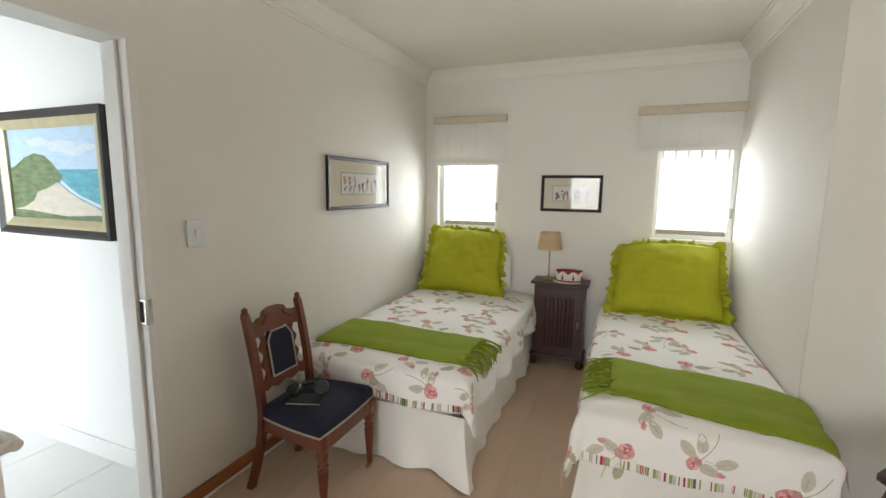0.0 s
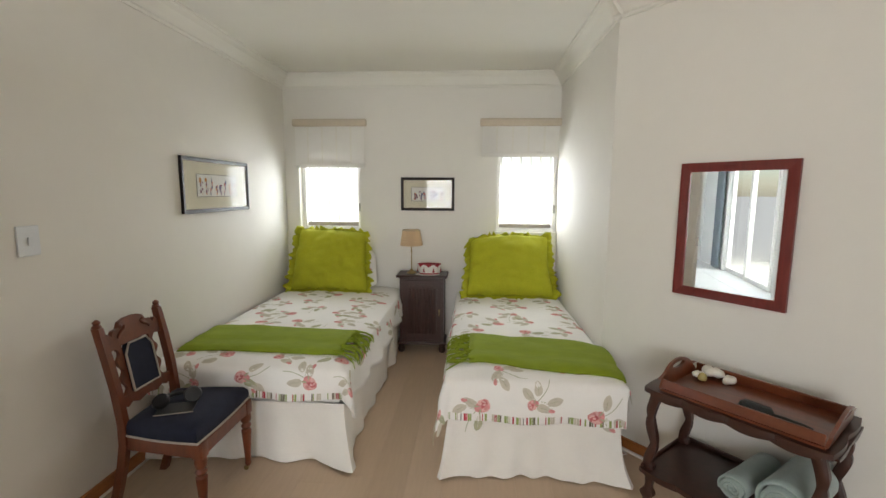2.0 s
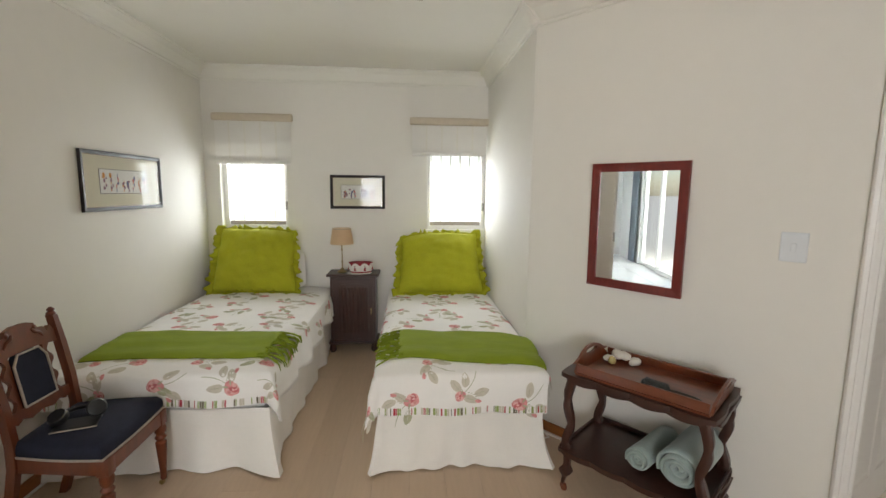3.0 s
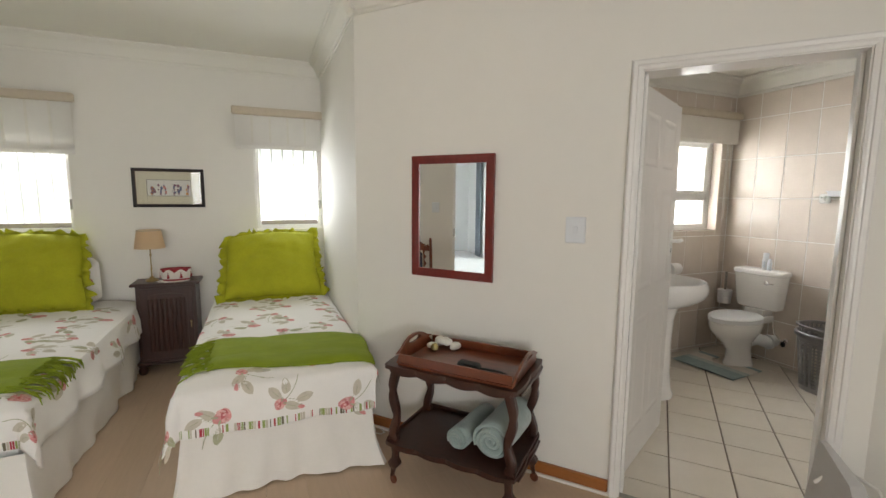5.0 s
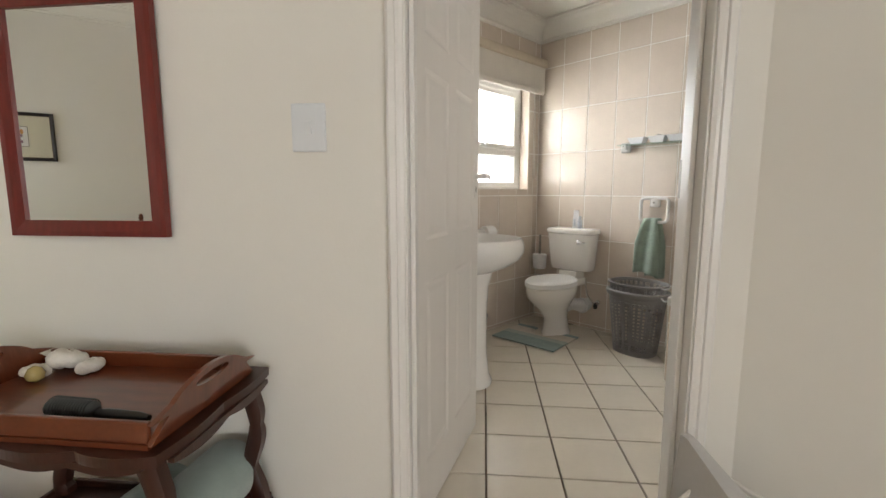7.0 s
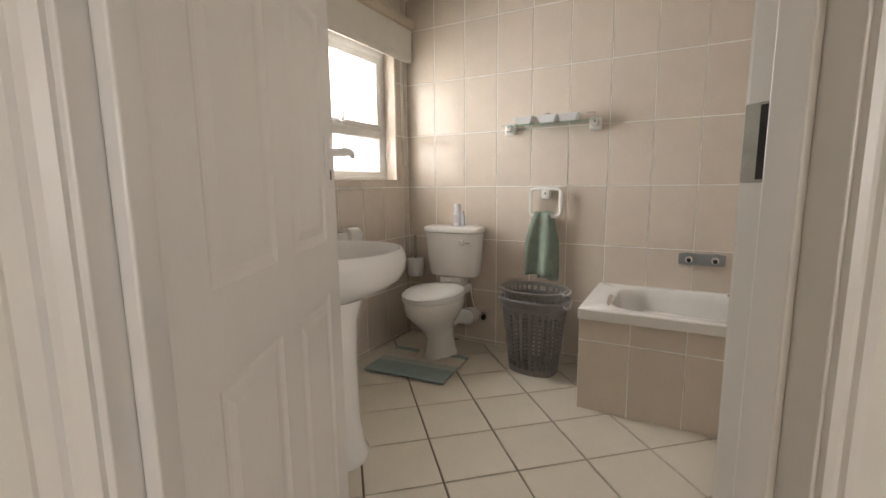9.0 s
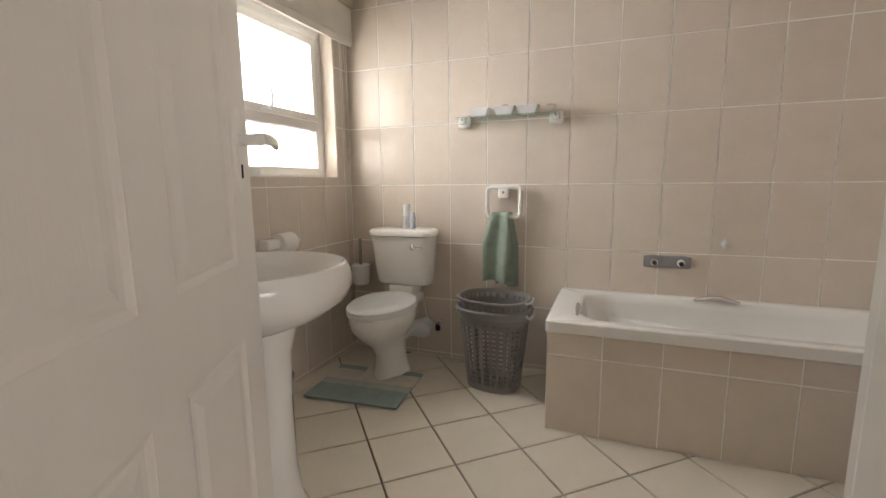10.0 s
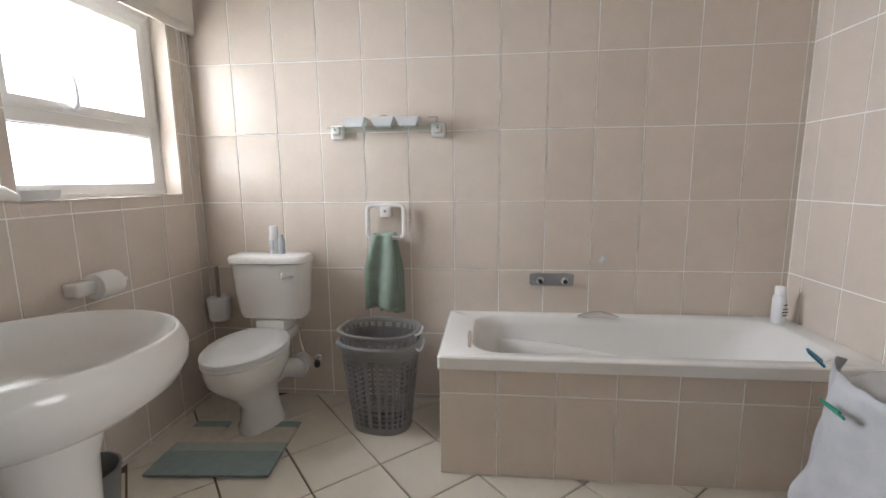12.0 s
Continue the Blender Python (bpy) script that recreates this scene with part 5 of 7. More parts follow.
def shell(name, m, r, label):
    t = thing(name, m, label, "seashell", "white seashells")
    bm = bmesh.new()
    rows = []
    for k in range(46):
        q = k / 45 * 4.2 * math.pi
        rad = r * 0.62 * math.exp(-0.13 * q)
        tr = r * 0.46 * math.exp(-0.12 * q)
        c = Vector((rad * math.cos(q), rad * math.sin(q), r * 0.45 + r * 0.10 * q / 3))
        d = Vector((math.cos(q), math.sin(q), 0))
        rows.append([c + d * (tr * math.cos(a)) + Vector((0, 0, tr * math.sin(a))) * (1 + 0.12 * math.sin(q * 5)) for a in [2 * math.pi * j / 10 for j in range(10)]])
    grid_surface(bm, rows, closed_u=True, cap=True)
    part("whorl", bm, SHELL, t, smooth=True)
    return t


shell("seashell", DIAG @ pose(0.645, -0.212, 0.664, 0, 0, 40), 0.036, "small white spiral seashell on the tray")
shell("seashell", DIAG @ pose(0.69, -0.16, 0.665, 20, 0, 160), 0.058, "large white seashell on the tray")
shell("seashell", DIAG @ pose(0.752, -0.15, 0.663, 0, 0, 250), 0.038, "small white spiral seashell on the tray")
t = thing("glass_float", DIAG @ pose(0.668, -0.225, 0.663), "small yellowish glass bottle stopper beside the shells", "ornament")
bm = bmesh.new()
lathe(bm, [(0.006, 0), (0.018, 0.008), (0.021, 0.02), (0.014, 0.034), (0.004, 0.04)], 12)
part("body", bm, mat("amber_glass", (0.45, 0.36, 0.14), 0.15, var=0.1), t, smooth=True)
# hair brush
t = thing("hair_brush", DIAG @ pose(1.01, -0.385, 0.664, 0, 0, 177), "dark grey ribbed round hair brush on the tray", "brush")
bm = bmesh.new()
lathe(bm, [(0.010, 0), (0.020, 0.008), (0.021, 0.1), (0.016, 0.112), (0.008, 0.118)], 14, Matrix.Translation((0.02, 0, 0.021)) @ pose(0, 0, 0, 0, 90))
for k in range(14):
    lathe(bm, [(0.0215, 0.010 + k * 0.0068), (0.0235, 0.0115 + k * 0.0068), (0.0215, 0.013 + k * 0.0068)], 14, Matrix.Translation((0.02, 0, 0.0225)) @ pose(0, 0, 0, 0, 90), cap=False)
part("head", bm, BRUSHGREY, t, smooth=True)
bm = bmesh.new()
lathe(bm, [(0.009, 0.0), (0.012, 0.03), (0.011, 0.10), (0.006, 0.125)], 10, Matrix.Translation((0.02, 0, 0.0165)) @ pose(0, 0, 0, 0, -90))
part("handle", bm, BLACK, t, smooth=True)


def rolled_towel(name, m, r, ln, label):
    t = thing(name, m, label, "towel", "rolled towels")
    bm = bmesh.new()
    n = 130
    a, b = [], []
    for k in range(n):
        q = k / n * 2 * math.pi * 3.6
        rad = r * (0.16 + 0.84 * k / n)
        a.append((rad * math.cos(q), rad * math.sin(q)))
    rows = []
    for j in range(9):
        y = -ln / 2 + ln * j / 8
        rows.append([Vector((p[0] * (1 + 0.03 * smooth_noise(y * 9, k * 0.05)) + 0.004 * smooth_noise(k * 0.2, y * 20), y + 0.012 * math.sin(k / n * 9) * (1 if j in (0, 8) else 0.2), r + p[1] * (0.93 + 0.03 * smooth_noise(k * 0.1, y * 12)))) for k, p in enumerate(a)])
    grid_surface(bm, rows)
    o = part("cloth", bm, TOWEL, t, smooth=True)
    s = o.modifiers.new("thick", "SOLIDIFY")
    s.thickness, s.offset = r * 0.17, 0
    return t


rolled_towel("rolled_towel", DIAG @ pose(0.90, -0.25, 0.262, 0, 0, -6), 0.056, 0.31, "small rolled sage green towel on the lower shelf")
rolled_towel("rolled_towel", DIAG @ pose(1.065, -0.235, 0.262, 0, 0, -4), 0.088, 0.34, "large rolled sage green towel on the lower shelf")

# flowered cloth end and power plug on the floor behind the trolley
t = thing("power_plug", DIAG @ pose(0.13, -0.10, 0.0), "white power plug with cable on the floor", "plug")
part("body", one_box((0, -0.03, 0), (0.05, 0.03, 0.035), bevel=0.008), PLASTIC, t)
bm = bmesh.new()
tube(bm, [(0.05, 0, 0.018), (0.09, 0.02, 0.008), (0.10, 0.05, 0.006), (0.06, 0.07, 0.006)], 0.004, 6)
part("cable", bm, CORD, t, smooth=True)

# card bag with cord handles leaning by the bathroom door
t = thing("card_bag", pose(2.90, 2.03, 0.0, 0, 0, 62) @ Matrix.Diagonal((1, 1, 1.25, 1)), "grey card carrier bag with white cord handles", "bag")
bm = bmesh.new()
rows = [[Vector((-0.16, -0.05, 0)), Vector((0.16, -0.05, 0)), Vector((0.16, 0.05, 0)), Vector((-0.16, 0.05, 0))],
        [Vector((-0.155, -0.045, 0.2)), Vector((0.155, -0.045, 0.2)), Vector((0.15, 0.045, 0.2)), Vector((-0.15, 0.045, 0.2))],
        [Vector((-0.15, -0.02, 0.36)), Vector((0.02, -0.03, 0.36)), Vector((0.02, 0.02, 0.36)), Vector((-0.15, 0.02, 0.36))],
        [Vector((-0.15, -0.012, 0.42)), Vector((-0.13, -0.012, 0.42)), Vector((-0.13, 0.012, 0.42)), Vector((-0.15, 0.012, 0.42))]]
rows = [[Vector((-p.x, p.y, p.z)) for p in r] for r in rows]
grid_surface(bm, rows, closed_u=True, cap=True)
part("body", bm, BAGCARD, t)
for y in (-0.052, 0.04):
    bm = bmesh.new()
    tube(bm, [(0.11, y, 0.30), (0.09, y - 0.03, 0.34), (0.02, y - 0.06, 0.33), (-0.06, y - 0.07, 0.24), (-0.10, y - 0.04, 0.16)], 0.006, 8)
    part("handle", bm, CORD, t, smooth=True)
part("wallet", one_box((-0.155, -0.03, 0.205), (-0.03, 0.03, 0.285), bevel=0.006), BLACK, t, "black box inside the bag")

# ceiling fan: one blade tip shows under the ceiling
t = thing("ceiling_fan", pose(0.79, 2.70, 0), "brown-bladed ceiling fan under the ceiling", "ceiling fan")
bm = bmesh.new()
lathe(bm, [(0.06, CEIL), (0.06, CEIL - 0.03), (0.015, CEIL - 0.05), (0.015, CEIL - 0.17), (0.09, CEIL - 0.18), (0.10, CEIL - 0.25), (0.04, CEIL - 0.28)], 20)
part("motor", bm, GLOSSWHITE, t, smooth=True)
for k in range(3):
    q = radians(30 + 120 * k)
    bm = bmesh.new()
    tube(bm, [(0.05 * math.cos(q), 0.05 * math.sin(q), CEIL - 0.255), (0.12 * math.cos(q), 0.12 * math.sin(q), CEIL - 0.30), (0.13 * math.cos(q), 0.13 * math.sin(q), CEIL - 0.335)], 0.008, 8)
    arm_ = part("lamp_arm", bm, BRASS, t, smooth=True)
    bm = bmesh.new()
    lathe(bm, [(0.015, 0.0), (0.045, -0.03), (0.05, -0.06), (0.03, -0.09), (0.004, -0.1)], 16, Matrix.Translation((0.13 * math.cos(q), 0.13 * math.sin(q), CEIL - 0.335)) @ Matrix.Diagonal((1, 1, 0.7, 1)))
    part("lamp_globe", bm, BULB, arm_, "lit warm glass globe", smooth=True)
for k in range(4):
    bm = bmesh.new()
    A_ = pose(0, 0, CEIL - 0.225, 0, 0, 92 + 90 * k) @ pose(0, 0, 0, 9)
    plan = [(0.10, -0.03), (0.2, -0.06), (0.64, -0.07), (0.695, -0.045), (0.705, 0.0), (0.69, 0.05), (0.64, 0.07), (0.2, 0.05), (0.10, 0.03)]
    a = [bm.verts.new(A_ @ Vector((x, y, 0))) for x, y in plan]
    b = [bm.verts.new(A_ @ Vector((x, y, 0.008))) for x, y in plan]
    bm.faces.new(a[::-1]), bm.faces.new(b)
    for j in range(len(plan)):
        bm.faces.new((a[j], a[(j + 1) % len(plan)], b[(j + 1) % len(plan)], b[j]))
    part("blade", bm, FANBLADE, t)

# painting in the hall
t = thing("seascape_painting", pose(-2.62, HN - 0.003, 1.255), "gilt-framed painting of a green headland and beach", "painting")
w, h = 0.98, 0.66
bm = bmesh.new()
frame_ring(bm, w, h, 0.045, 0.045, 0.012)
part("frame", bm, FRAMEBLACK, t)
bm = bmesh.new()
frame_ring(bm, w - 0.012, h - 0.012, 0.034, 0.044, 0.016, Matrix.Translation((0.006, 0, 0.006)))
part("moulding", bm, MAUVE, t, "mauve-grey moulding")
bm = bmesh.new()
frame_ring(bm, w - 0.08, h - 0.08, 0.05, 0.034, 0.014, Matrix.Translation((0.04, 0, 0.04)))
part("slip", bm, GILT, t, "gilt inner slip")
X0, X1, Z0, Z1 = 0.088, w - 0.088, 0.088, h - 0.088
paints = [mat("painted_" + n, c, 0.6, var=v, scale=14, stretch=(1, 1, 3)) for n, c, v in (("sky", (0.46, 0.60, 0.76), 0.15), ("sea", (0.10, 0.36, 0.46), 0.4), ("sand", (0.62, 0.56, 0.47), 0.15), ("hill", (0.15, 0.20, 0.095), 0.6), ("cloud", (0.60, 0.67, 0.76), 0.12), ("surf", (0.6, 0.7, 0.72), 0.1))]
bm = bmesh.new()
PX, PZ = X1 - X0, Z1 - Z0


def dab(pts, mi, y):
    f = bm.faces.new([bm.verts.new((X0 + PX * a, y, Z0 + PZ * b)) for a, b in pts])
    f.material_index = mi


dab([(0, 0.45), (1, 0.45), (1, 1), (0, 1)], 0, -0.006)
dab([(0, 0), (1, 0), (1, 0.55), (0, 0.55)], 1, -0.0063)
for cx, cz, rr in ((0.6, 0.8, 0.16), (0.75, 0.74, 0.12), (0.88, 0.78, 0.09), (0.35, 0.85, 0.12)):
    dab([(min(1, max(0, cx + rr * math.cos(q) * (1 + 0.2 * math.sin(5 * q)))), min(1, cz + rr * 0.4 * math.sin(q))) for q in [2 * math.pi * k / 20 for k in range(20)]], 4, -0.0066 - cx * 0.0002)
dab([(0, 0), (1, 0), (1, 0.10), (0.9, 0.16), (0.78, 0.22), (0.66, 0.30), (0.56, 0.40), (0.45, 0.42), (0, 0.4)], 2, -0.0069)
dab([(0.56, 0.41), (0.68, 0.30), (0.80, 0.225), (0.93, 0.16), (1, 0.13), (1, 0.17), (0.9, 0.21), (0.76, 0.28), (0.66, 0.36), (0.59, 0.43)], 5, -0.0072)
dab([(0, 0.10), (0.12, 0.12), (0.25, 0.2), (0.3, 0.3), (0.45, 0.36), (0.55, 0.42), (0.6, 0.47), (0.5, 0.62), (0.42, 0.70), (0.3, 0.73), (0.18, 0.68), (0.08, 0.60), (0, 0.56)], 3, -0.0075)
dab([(0, 0), (1, 0), (1, 0.07), (0.6, 0.04), (0.2, 0.09), (0, 0.10)], 3, -0.0078)
part("canvas", bm, paints, t, "painted sea, beach and hill")
structure('trim_threshold_hall', one_box((XW - THICK - 0.03, DOOR_Y0 + 0.012, -0.01), (XW, DOOR_Y1 - 0.012, 0.001)), HALLTILE, 'white tile threshold in the hall doorway', 'trim')
# pots outside the sliding doors
for x, y, r, hh in ((-4.0, -0.3, 0.26, 0.5), (-3.1, -0.6, 0.2, 0.4)):
    t = thing("potted_plant", pose(x, y, -0.12), "terracotta pot with a leafy plant on the patio", "potted plant", "patio pots")
    bm = bmesh.new()
    lathe(bm, [(r * 0.6, 0), (r * 0.95, hh * 0.8), (r * 1.05, hh), (r * 0.9, hh), (r * 0.85, hh * 0.9)], 24)
    part("pot", bm, TERRACOTTA, t, smooth=True)
    bm = bmesh.new()
    for k in range(140):
        q, e = rng.uniform(0, 6.28), rng.uniform(0.1, 1.4)
        R_ = rng.uniform(0.1, 0.45)
        c = Vector((R_ * math.cos(q) * math.cos(e), R_ * math.sin(q) * math.cos(e), hh + 0.1 + R_ * math.sin(e) * 1.3))
        M2 = Matrix.Translation(c) @ pose(0, 0, 0, rng.uniform(-60, 60), rng.uniform(-60, 60), rng.uniform(0, 360))
        ring = [bm.verts.new(M2 @ Vector((0.09 * a, 0.028 * b, 0.01 * abs(b)))) for a, b in ((-1, 0), (-0.4, 0.9), (0.4, 0.8), (1, 0), (0.4, -0.8), (-0.4, -0.9))]
        bm.faces.new(ring)
    part("leaves", bm, FOLIAGE, t)["kind"] = "stuff"

# ---- bathroom things ----


def ellipse_ring(cx, cy, rx, ry, z, n=36, egg=0.0, m=None):
    pts = []
    for k in range(n):
        q = 2 * math.pi * k / n
        c, s = math.cos(q), math.sin(q)
        p = Vector((cx + rx * c * (1 + egg * s), cy + ry * s, z))
        pts.append(m @ p if m else p)
    return pts


# pedestal basin; its back is y = 0 and its front -y
t = thing("pedestal_basin", BASINWALL @ pose(1.215, -0.034, 0.008), "white ceramic pedestal basin", "basin")
bm = bmesh.new()
rows = []
for z, rx, ry, cy in ((0.655, 0.10, 0.09, -0.215), (0.678, 0.15, 0.15, -0.215), (0.708, 0.212, 0.222, -0.218), (0.75, 0.262, 0.285, -0.218), (0.79, 0.281, 0.308, -0.218), (0.825, 0.284, 0.311, -0.218), (0.85, 0.277, 0.303, -0.218), (0.866, 0.268, 0.294, -0.218), (0.868, 0.262, 0.288, -0.218), (0.862, 0.256, 0.281, -0.22), (0.82, 0.238, 0.258, -0.225), (0.775, 0.20, 0.20, -0.24), (0.742, 0.13, 0.12, -0.25), (0.728, 0.02, 0.02, -0.25)):
    rows.append([Vector((p.x, min(p.y, 0.03), p.z)) for p in ellipse_ring(0, cy, rx, ry, z, 44)])
grid_surface(bm, rows, closed_u=True, cap=True)
basin = part("bowl", bm, CERAMIC, t, smooth=True)
bm = bmesh.new()
rows = []
for z, rx, ry in ((-0.008, 0.125, 0.115), (0.012, 0.128, 0.118), (0.05, 0.115, 0.10), (0.18, 0.092, 0.085), (0.4, 0.088, 0.082), (0.58, 0.098, 0.09), (0.672, 0.13, 0.115)):
    rows.append(ellipse_ring(0, -0.235, rx, ry, z, 28))
grid_surface(bm, rows, closed_u=True, cap=True)
part("pedestal", bm, CERAMIC, t, smooth=True)
for s in (-1, 1):
    bm = bmesh.new()
    lathe(bm, [(0.022, 0), (0.022, 0.02), (0.012, 0.03), (0.012, 0.05), (0.024, 0.055), (0.024, 0.08), (0.008, 0.086)], 12, Matrix.Translation((s * 0.11, -0.06, 0.83)))
    tube(bm, [(s * 0.11, -0.06, 0.87), (s * 0.11, -0.11, 0.885), (s * 0.11, -0.15, 0.87)], [0.011, 0.010, 0.009], 8)
    part("tap", bm, CHROME, t, "chrome pillar tap", smooth=True)
bm = bmesh.new()
lathe(bm, [(0.028, 0.7295), (0.024, 0.735), (0.010, 0.732)], 16, Matrix.Translation((0, -0.25, 0)))
part("waste", bm, CHROME, t, smooth=True)

# toilet; back to the east wall, front towards -x; built with front -y then turned
t = thing("toilet", pose(BX - 0.004, 3.697, 0, 0, 0, -90) @ Matrix.Diagonal((0.95, 1, 1.035, 1)), "white ceramic close-coupled toilet with closed lid", "toilet")
bm = bmesh.new()
rows = []
for z, rx, ry, cy, egg in ((0.0, 0.108, 0.13, -0.315, 0), (0.02, 0.111, 0.132, -0.315, 0), (0.05, 0.096, 0.12, -0.315, 0), (0.14, 0.084, 0.118, -0.325, 0), (0.21, 0.10, 0.15, -0.355, 0), (0.27, 0.14, 0.20, -0.385, 0.05), (0.32, 0.172, 0.235, -0.40, 0.06), (0.365, 0.182, 0.245, -0.40, 0.06), (0.395, 0.183, 0.245, -0.40, 0.06), (0.40, 0.175, 0.235, -0.40, 0.06)):
    rows.append(ellipse_ring(0, cy, rx, ry, z, 40, egg))
grid_surface(bm, rows, closed_u=True, cap=True)
box(bm, (-0.10, -0.26, 0.36), (0.10, -0.02, 0.425), bevel=0.02)
box(bm, (-0.085, -0.175, 0.41), (0.085, -0.03, 0.480), bevel=0.012)
part("bowl", bm, CERAMIC, t, smooth=True)
bm = bmesh.new()
rows = []
for z, k in ((0.402, 0.97), (0.404, 1.0), (0.418, 1.0), (0.421, 0.985), (0.424, 1.0), (0.436, 1.0), (0.447, 0.93), (0.451, 0.6), (0.452, 0.05)):
    rows.append(ellipse_ring(0, -0.408, 0.187 * k, 0.248 * k, z, 40, 0.06))
grid_surface(bm, rows, closed_u=True, cap=True)
part("seat_and_lid", bm, PLASTIC, t, "white plastic seat and lid", smooth=True)
bm = bmesh.new()
rows = []
for z, hw2, d0 in ((0.478, 0.150, 0.125), (0.486, 0.176, 0.15), (0.51, 0.186, 0.160), (0.62, 0.198, 0.174), (0.765, 0.212, 0.182), (0.772, 0.212, 0.182)):
    ring = []
    for k in range(32):
        q = 2 * math.pi * k / 32
        c, s = math.cos(q), math.sin(q)
        e = 0.42
        ring.append(Vector((hw2 * abs(c) ** e * (1 if c > 0 else -1), -d0 / 2 - 0.012 + d0 / 2 * abs(s) ** e * (1 if s > 0 else -1), z)))
    rows.append(ring)
grid_surface(bm, rows, closed_u=True, cap=True)
part("cistern", bm, CERAMIC, t, smooth=True)
bm = bmesh.new()
rows = []
for z, g in ((0.774, 0.0), (0.777, 0.010), (0.797, 0.012), (0.810, 0.004), (0.815, -0.02)):
    ring = []
    for k in range(32):
        q = 2 * math.pi * k / 32
        c, s = math.cos(q), math.sin(q)
        e = 0.42
        ring.append(Vector(((0.212 + g) * abs(c) ** e * (1 if c > 0 else -1), -0.103 + (0.091 + g) * abs(s) ** e * (1 if s > 0 else -1), z)))
    rows.append(ring)
grid_surface(bm, rows, closed_u=True, cap=True)
part("cistern_lid", bm, CERAMIC, t, smooth=True)
bm = bmesh.new()
lathe(bm, [(0.018, 0), (0.018, 0.006), (0.010, 0.012), (0.009, 0.022)], 14, Matrix.Translation((0.105, -0.192, 0.715)) @ pose(0, 0, 0, 90))
tube(bm, [(0.105, -0.212, 0.715), (0.135, -0.216, 0.717), (0.175, -0.212, 0.717)], [0.006, 0.005, 0.007], 8)
part("flush_lever", bm, CHROME, t, "chrome flush lever", smooth=True)
bm = bmesh.new()
tube(bm, [(0.0, -0.22, 0.20), (0.05, -0.15, 0.22), (0.10, -0.10, 0.20), (0.10, -0.03, 0.20), (0.10, 0.0, 0.20)], [0.055, 0.05, 0.05, 0.05, 0.05], 16)
lathe(bm, [(0.05, -0.012), (0.062, -0.010), (0.062, 0.012), (0.05, 0.014)], 18, Matrix.Translation((0.10, -0.08, 0.20)) @ pose(0, 0, 0, 90))
part("waste_pipe", bm, PLASTIC, t, "white plastic waste pipe", smooth=True)
bm = bmesh.new()
tube(bm, [(0.135, -0.10, 0.425), (0.138, -0.10, 0.36), (0.15, -0.09, 0.29), (0.185, -0.06, 0.235), (0.20, -0.045, 0.225)], 0.007, 8)
lathe(bm, [(0.022, 0.0), (0.020, 0.008), (0.010, 0.012), (0.010, 0.04)], 12, Matrix.Translation((0.20, 0.0, 0.225)) @ pose(0, 0, 0, 90))
hose = part("inlet_hose", bm, CHROME, t, "braided metal inlet hose", smooth=True)
bm = bmesh.new()
lathe(bm, [(0.012, -0.02), (0.018, -0.012), (0.018, 0.012), (0.010, 0.016)], 12, Matrix.Translation((0.205, -0.05, 0.205)))
part("stop_tap", bm, BLACK, hose, "black stop tap", smooth=True)
# bottle on the cistern
t = thing("spray_can", pose(BX - 0.11, 3.672, 0.8445), "white and clear air freshener spray can", "spray can")
bm = bmesh.new()
lathe(bm, [(0.024, 0), (0.026, 0.004), (0.026, 0.085), (0.022, 0.095), (0.022, 0.14), (0.018, 0.146)], 18)
part("can", bm, PLASTIC, t, smooth=True)
bm = bmesh.new()
for q0 in (2.3, 3.0):
    rows = [[Vector((0.0265 * math.cos(q0 + 0.5 * k / 5), 0.0265 * math.sin(q0 + 0.5 * k / 5), z)) for k in range(6)] for z in (0.02, 0.075)]
    grid_surface(bm, rows)
part("label", bm, LABEL, t)
t = thing("deodorant_stick", pose(BX - 0.125, 3.628, 0.8445), "short pale blue plastic bottle on the cistern", "bottle")
bm = bmesh.new()
lathe(bm, [(0.016, 0), (0.018, 0.004), (0.018, 0.07), (0.012, 0.078), (0.012, 0.095), (0.008, 0.1)], 16)
part("bottle", bm, LABEL, t, smooth=True)

# toilet brush holder in the corner, hung on the wall
t = thing("toilet_brush", pose(BX - 0.075, 4.035, 0.462), "white wall-hung toilet brush with steel handle", "toilet brush")
bm = bmesh.new()
lathe(bm, [(0.048, 0), (0.055, 0.005), (0.062, 0.125), (0.056, 0.13), (0.02, 0.13)], 20)
box(bm, (0.03, -0.02, 0.02), (0.072, 0.02, 0.08))
part("holder", bm, PLASTIC, t, smooth=True)
bm = bmesh.new()
tube(bm, [(0, 0, 0.12), (0, 0, 0.30)], 0.010, 10)
part("handle", bm, STEEL, t, smooth=True)
# paper roll and its holder
t = thing("paper_holder", pose(4.36, BN - 0.002, 0.822), "cream ceramic toilet paper holder on the wall", "paper holder")
bm = bmesh.new()
box(bm, (-0.075, -0.065, -0.028), (0.03, 0.0, 0.028), bevel=0.012, seg=3)
tube(bm, [(0.02, -0.055, 0.0), (0.16, -0.055, 0.0)], 0.010, 10)
part("bracket", bm, CERAMIC, t, smooth=True)
t = thing("toilet_roll", pose(4.365, BN - 0.057, 0.822), "white toilet paper roll on the holder", "toilet roll")
bm = bmesh.new()
prof = [(0.018, 0.0), (0.050, 0.0), (0.052, 0.004), (0.052, 0.096), (0.050, 0.10), (0.018, 0.10), (0.018, 0.0)]
lathe(bm, prof, 24, pose(0, 0, 0, 0, 90), cap=False)
part("paper", bm, LINEN, t, smooth=True)
